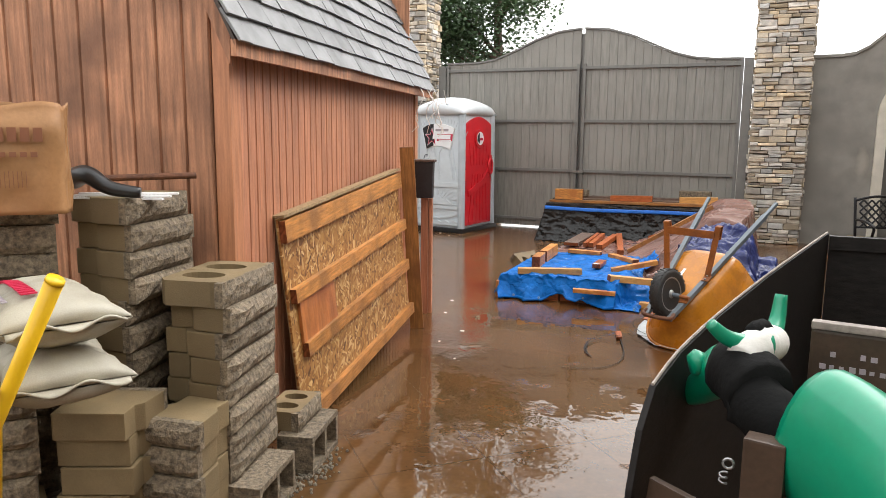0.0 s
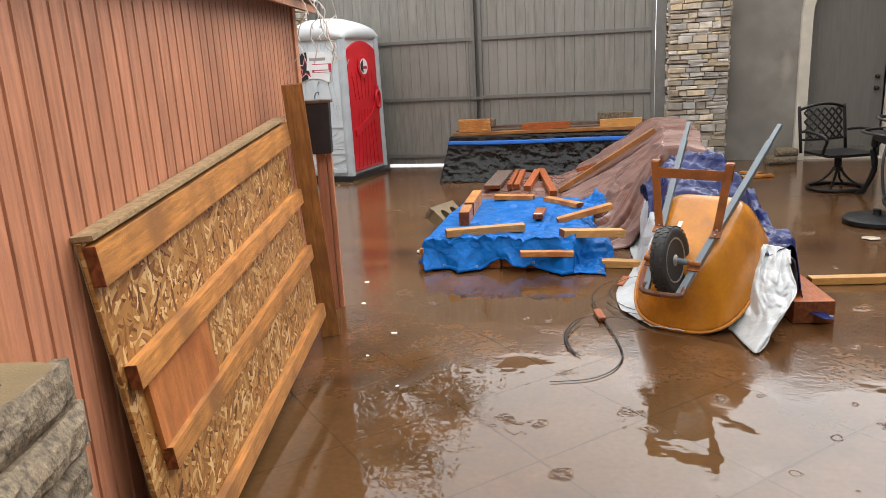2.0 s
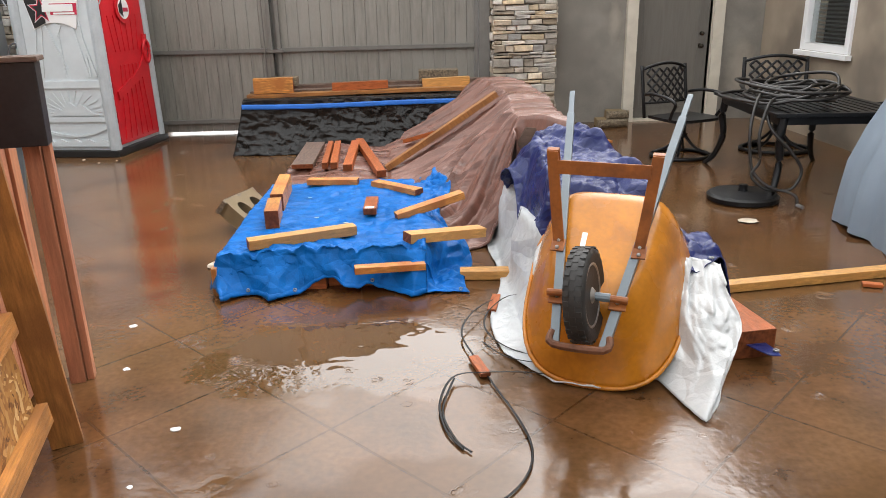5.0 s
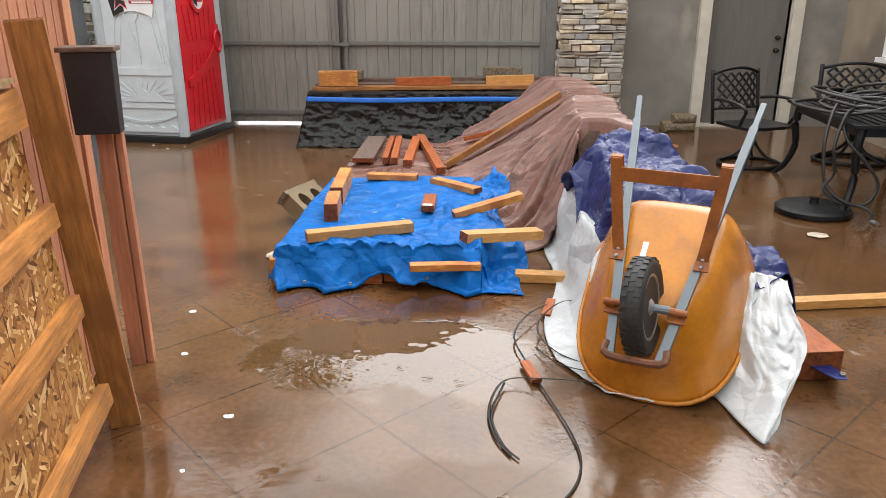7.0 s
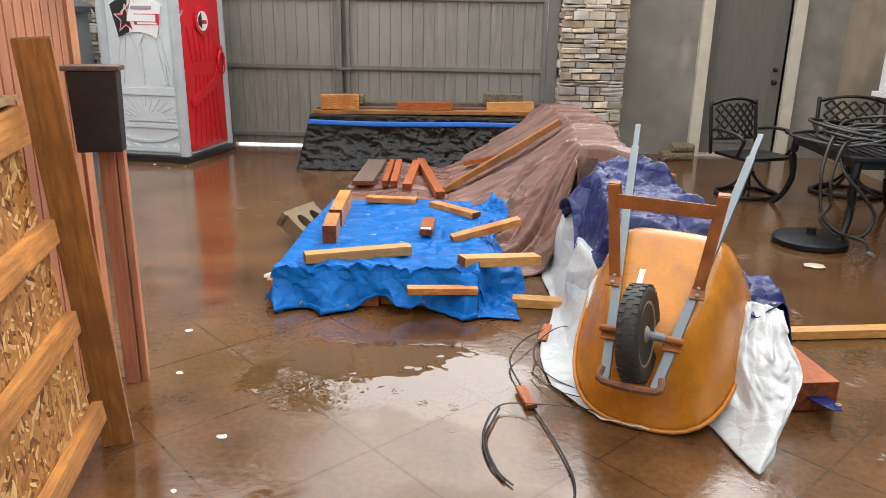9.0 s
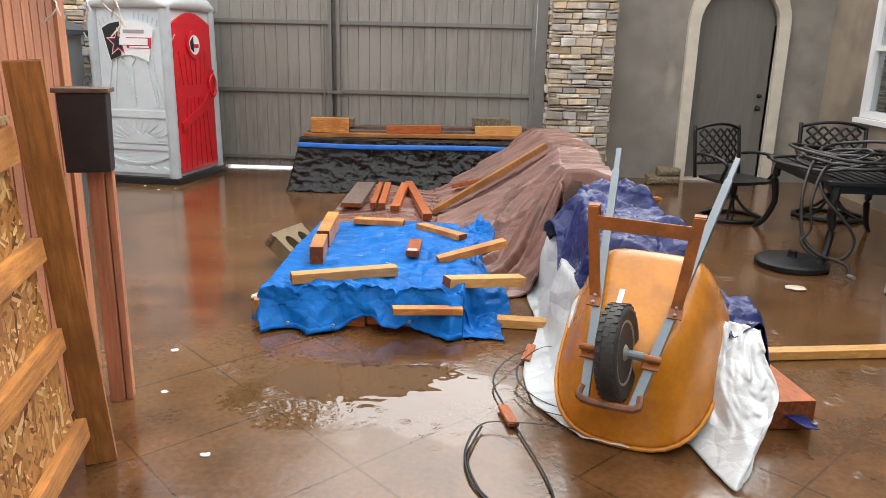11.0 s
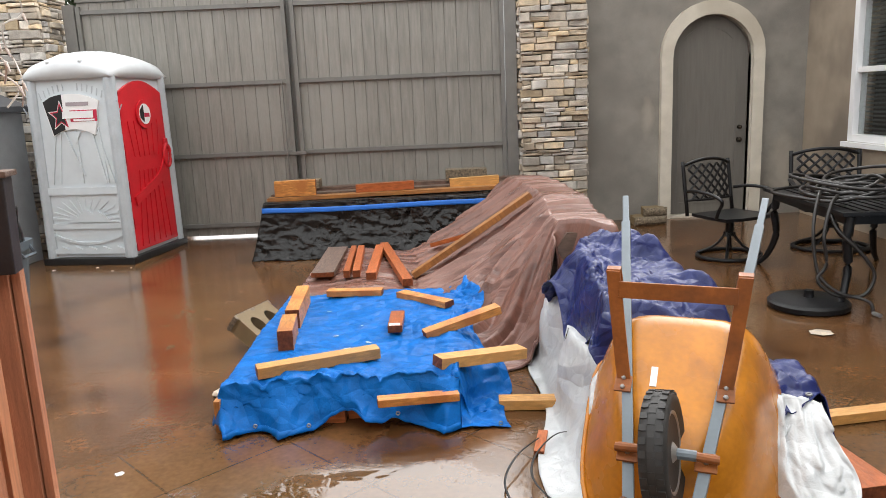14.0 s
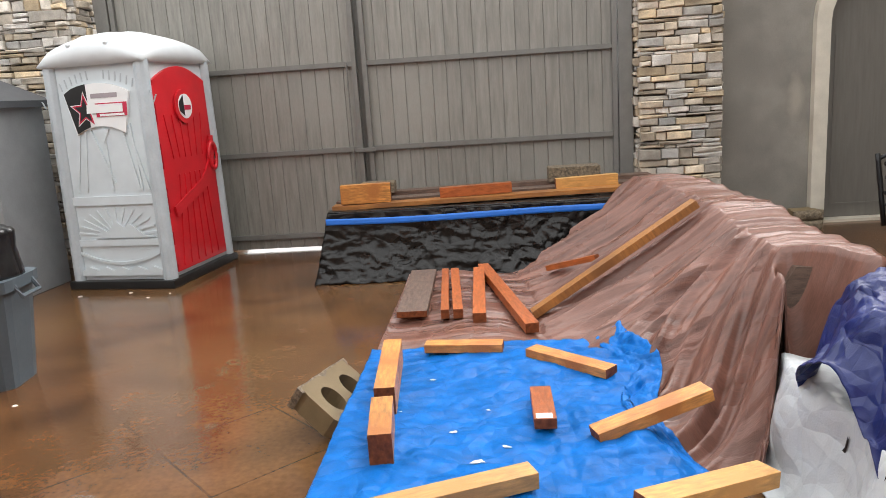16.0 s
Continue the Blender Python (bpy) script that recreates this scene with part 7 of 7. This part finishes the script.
def curved_print(t, x0, x1, y, w, mat, name="printed_word"):
    """A row of bars following the crown of the sack."""
    n = 12
    for i in range(n):
        x = x0 + (x1 - x0) * i / n
        s = 2 * x / 0.54
        k = (1 - abs(s) ** 3.2) ** 0.5
        z = 0.1 + 0.1 * (0.08 + 0.92 * k) * max(0.2, 1 - (abs(y) / 0.2) ** 2) ** 0.5 + 0.014
        part(name, a_box(x + 0.004, x + (x1 - x0) / n - 0.004, y - w / 2, y + w / 2, z - 0.004, z), mat, t)


curved_print(top, -0.2, 0.16, -0.08, 0.05, M_RED_SIGN)
curved_print(top, -0.1, 0.14, -0.15, 0.018, M_GREY_PRINT)


def paper_bag():
    t = thing("paper_sack", "brown paper sack with faded print standing on the blocks", "sack", pose(-1.18, 2.42, 1.392, 0, 0, 44))

    def f(u, v):
        a = 2 * math.pi * u
        c, s = math.cos(a), math.sin(a)
        q = (abs(c) ** 5 + abs(s) ** 5) ** (-0.2)
        z = 0.4 * v
        k = 1 - 0.35 * ease(0.75, 1, v)
        d = fold(c, s, z * 3, 1.8, 0.02)
        return (c * q * 0.22 + c * d, (s * q * 0.1) * k + s * d, z + 0.01 * math.sin(5 * a) * v)
    sheet("paper", f, 56, 22, M_PAPER, t)
    for x0, x1, z0, z1 in ((-0.16, 0.17, 0.265, 0.315), (-0.12, 0.15, 0.21, 0.228), (0.0, 0.11, 0.1, 0.16)):
        n = 8
        for i in range(n):
            a = x0 + (x1 - x0) * i / n
            part("faded_print", a_box(a, a + (x1 - x0) / n - 0.012, -0.121, -0.118, z0, z1), M_PRINT, t)


paper_bag()
yp = thing("yellow_handle", "yellow plastic tool handle leaning on the sacks", "tool handle")
part("shaft", a_tube([(-0.8, 2.02, 0.35), (-0.75, 2.02, 0.78), (-0.48, 2.06, 1.26)], [0.022, 0.024, 0.027], 14), M_YELLOW, yp, smooth=True)
part("end_cap", a_tube([(-0.481, 2.059, 1.258), (-0.474, 2.061, 1.27)], [0.029, 0.027], 14), M_YELLOW, yp, smooth=True)
gp = thing("downpipe_elbow", "black plastic downpipe elbow lying on the blocks", "pipe")
part("elbow", a_tube(smooth_line([(-1.25, 2.78, 1.5), (-1.12, 2.74, 1.52), (-1.02, 2.76, 1.47), (-0.92, 2.82, 1.45)], 6), [0.046 - 0.024 * i / 18 for i in range(19)], 12), M_BLACK, gp, smooth=True)
rp = tagged(part("metal_rod", a_tube([(-1.3, 2.9, 1.49), (-0.99, 3.22, 1.5)], 0.015, 10), M_RUST), "dull metal rod lying over the block stack", "rod")
for k in range(3):
    tagged(part("trim_strip", a_box(-0.2, 0.2, -0.012, 0.012, 0, 0.008, pose(-1.08 + 0.012 * k, 2.84 + 0.025 * k, 1.415 + 0.009 * k, 0, 0, 22 + 5 * k)), M_WHITE), "white plastic trim strip on the blocks", "trim strip", group="white trim strips")


# ---- the dark board chute and practice steer ----
def chute():
    t = thing("board_chute", "dark stained plywood chute with curved side, pale worn edge", "chute")
    d = Vector((0.55, 2.35, 0)).normalized()
    side = d.cross(Vector((0, 0, 1)))
    o = Vector((1.12, 2.42, 0))
    prof = [(0.0, 0.0), (0.0, 0.55), (0.03, 0.78), (0.08, 0.93), (0.16, 1.03), (0.35, 1.08), (0.7, 1.12), (1.3, 1.16), (2.0, 1.19), (2.52, 1.21), (2.52, 0.0)]
    bm = bmesh.new()
    for s0, s1 in ((0.0, 0.018),):
        a = [bm.verts.new(o + d * u + Vector((0, 0, z)) + side * s0) for u, z in prof]
        b = [bm.verts.new(o + d * u + Vector((0, 0, z)) + side * s1) for u, z in prof]
        bm.faces.new(a)
        bm.faces.new(b[::-1])
        for i in range(len(prof)):
            bm.faces.new((a[i], b[i], b[(i + 1) % len(prof)], a[(i + 1) % len(prof)]))
    bmesh.ops.recalc_face_normals(bm, faces=bm.faces[:])
    part("side_board", bm, M_PLY_DARK, t)
    edge = [o + d * u + Vector((0, 0, z + 0.004)) + side * 0.009 for u, z in prof[1:-1]]
    part("worn_edge", a_tube(smooth_line(edge[3:], 3), 0.005, 6), M_WORN, t, "pale worn plywood edge")
    e = o + d * 2.52
    part("end_board", a_box(e.x + 0.02, e.x + 1.3, e.y - 0.02, e.y, 0, 1.2), M_PLY_DARK, t)
    part("end_rail", a_box(e.x + 0.02, e.x + 1.3, e.y - 0.045, e.y - 0.021, 1.13, 1.2), M_PLY_DARK, t)
    for k in (0.35, 0.8):
        part("end_post", a_box(e.x + k, e.x + k + 0.08, e.y - 0.1, e.y - 0.046, 0, 1.32), M_PLY_DARK, t)
    m = beam("low_board", (1.17, 2.5, 0.66), (1.62, 2.3, 0.6), 0.022, 0.3, M_PLY_BROWN, None, "dark brown low board")
    mw = m.matrix_world.copy()
    m.parent = t
    m.matrix_world = mw
    p = part("stump_post", a_box(-0.047, 0.047, -0.03, 0.03, 0.0, 1.0, pose(1.455, 2.4, 0, 0, 0, -12), bevel=0.006), M_PLY_BROWN, t, "weathered dark post")
    b = part("lettered_board", a_box(0, 0.62, 0, 0.025, 0.78, 1.14, pose(1.56, 2.98, 0, 0, 0, -8), bevel=0.01), M_PLY_BROWN, t, "dark board with a pale worn top and faint lettering")
    part("pale_cap", a_box(0.0, 0.62, -0.012, 0.03, 1.142, 1.165, pose(1.56, 2.98, 0, 0, 0, -8), bevel=0.006), M_WORN, b)
    rr = random.Random(3)
    for row, (z, n) in enumerate(((1.07, 7), (1.03, 10))):
        for i in range(n):
            x = 0.03 + 0.026 * i
            if rr.random() < 0.3:
                continue
            part("letter_bar", a_box(x, x + 0.012 + 0.006 * rr.random(), -0.003, -0.001, z - 0.005 - 0.004 * rr.random(), z + 0.004 + 0.006 * rr.random(), pose(1.56, 2.98, 0, 0, 0, -8)), M_GREY_PRINT, b)
    part("chrome_ring", a_tube([(1.375 + 0.012 * math.cos(2 * math.pi * i / 18), 2.38, 0.93 + 0.012 * math.sin(2 * math.pi * i / 18)) for i in range(18)], 0.0035, 8, closed=True), M_RIM, t, "chrome ring", smooth=True)
    bm = bmesh.new()
    tube(bm, [(1.365 + 0.009 * math.cos(i * 0.9), 2.385 + 0.009 * math.sin(i * 0.9), 0.905 - 0.002 * i) for i in range(15)], 0.0028, 5)
    part("coil_spring", bm, M_RIM, t, "steel coil spring", smooth=True)


chute()


def steer():
    """A practice steer on a stand, one shape."""
    bm = bmesh.new()

    def seg(pts, rs, mat, flat=1.0, sides=16):
        n0 = len(bm.faces)
        tube(bm, pts, rs, sides, flat=flat)
        bm.faces.ensure_lookup_table()
        for f in bm.faces[n0:]:
            f.material_index = mat
            f.smooth = True
    line = smooth_line([(1.55, 2.48, 1.0), (1.64, 2.37, 0.975), (1.78, 2.13, 0.925), (1.98, 1.9, 0.85), (2.2, 1.65, 0.76)], 4)
    n = len(line)
    seg(line, [(0.1 if i == 0 else 0.106) + 0.014 * math.sin(math.pi * min(1, i / (n - 1) + 0.15)) for i in range(n)], 0, 1.6, 24)
    seg(smooth_line([(1.535, 2.46, 0.99), (1.48, 2.51, 1.0), (1.42, 2.58, 1.03)], 4), [0.05, 0.054, 0.058, 0.062, 0.066, 0.07, 0.072, 0.074, 0.076], 1, 1.15)
    hd = smooth_line([(1.44, 2.56, 1.05), (1.385, 2.66, 1.07), (1.34, 2.74, 1.05), (1.29, 2.81, 0.98), (1.25, 2.86, 0.935), (1.235, 2.885, 0.92)], 4)
    k = len(hd)
    rs = [0.095, 0.096, 0.096, 0.096, 0.096, 0.095, 0.093, 0.09, 0.086, 0.08, 0.074, 0.068, 0.062, 0.058, 0.055, 0.052, 0.05, 0.047, 0.044, 0.04, 0.022][:k]
    seg(hd[:7], [r * 0.9 for r in rs[:7]], 1, 1.05)
    seg(hd[6:], [r * 0.86 for r in rs[6:]], 0, 1.0)
    # brow knobs, horns, white horn wrap
    seg([(1.275, 2.735, 1.06), (1.255, 2.725, 1.068), (1.245, 2.72, 1.065)], [0.034, 0.036, 0.022], 0)
    seg(smooth_line([(1.45, 2.67, 1.155), (1.39, 2.645, 1.158), (1.34, 2.615, 1.178), (1.3, 2.595, 1.215)], 4), [0.032 - 0.0014 * i for i in range(13)], 0)
    seg(smooth_line([(1.42, 2.74, 1.13), (1.45, 2.82, 1.14), (1.465, 2.88, 1.18), (1.47, 2.9, 1.25)], 4), [0.034 - 0.0014 * i for i in range(13)], 0)
    seg(smooth_line([(1.385, 2.615, 1.12), (1.41, 2.655, 1.145), (1.435, 2.71, 1.145), (1.455, 2.77, 1.14)], 4), [0.048, 0.046, 0.05, 0.048, 0.052, 0.05, 0.054, 0.05, 0.052, 0.05, 0.052, 0.048, 0.046], 2)
    seg(smooth_line([(1.395, 2.66, 1.185), (1.42, 2.7, 1.192), (1.44, 2.74, 1.185)], 3), [0.014, 0.02, 0.024, 0.022, 0.024, 0.02, 0.012], 1)
    # stand
    for f in (0, 1):
        n0 = len(bm.faces)
        box(bm, 1.62 + 0.35 * f, 1.66 + 0.35 * f, 2.1 - 0.42 * f, 2.14 - 0.42 * f, 0.0, 0.85)
        bm.faces.ensure_lookup_table()
        for q in bm.faces[n0:]:
            q.material_index = 1
    # loose creases in the wrapping cloth
    for q in {w for f in bm.faces if f.material_index == 1 and f.smooth for w in f.verts}:
        q.co += Vector((1, -1, 0.6)) * (0.012 * noise.noise(q.co * 18) + 0.006 * noise.noise(q.co * 50))
    ob = part("practice_steer", bm, (M_GREEN, M_HIDE, M_HIDE_W))
    tagged(ob, "green plastic practice steer, head wrapped in black and white", "steer dummy")


steer()


def tool_box():
    t = thing("storage_tote", "blue-grey plastic tote standing by the chute", "tote", pose(1.36, 3.72, 0, 0, 0, -14))
    part("tub", a_box(-0.13, 0.12, -0.1, 0.12, 0.0, 0.58, bevel=0.02), M_COVER, t)
    part("lid", a_box(-0.14, 0.13, -0.11, 0.13, 0.581, 0.62, bevel=0.01), M_BLACK, t)


tool_box()

# ---- pieces of the setting, last ----
stone_pillar(1.05, 1.86, 13.5, 13.98, 4.6, 3)
stone_pillar(-5.45, -4.62, 13.3, 13.95, 4.6, 5)
shed()
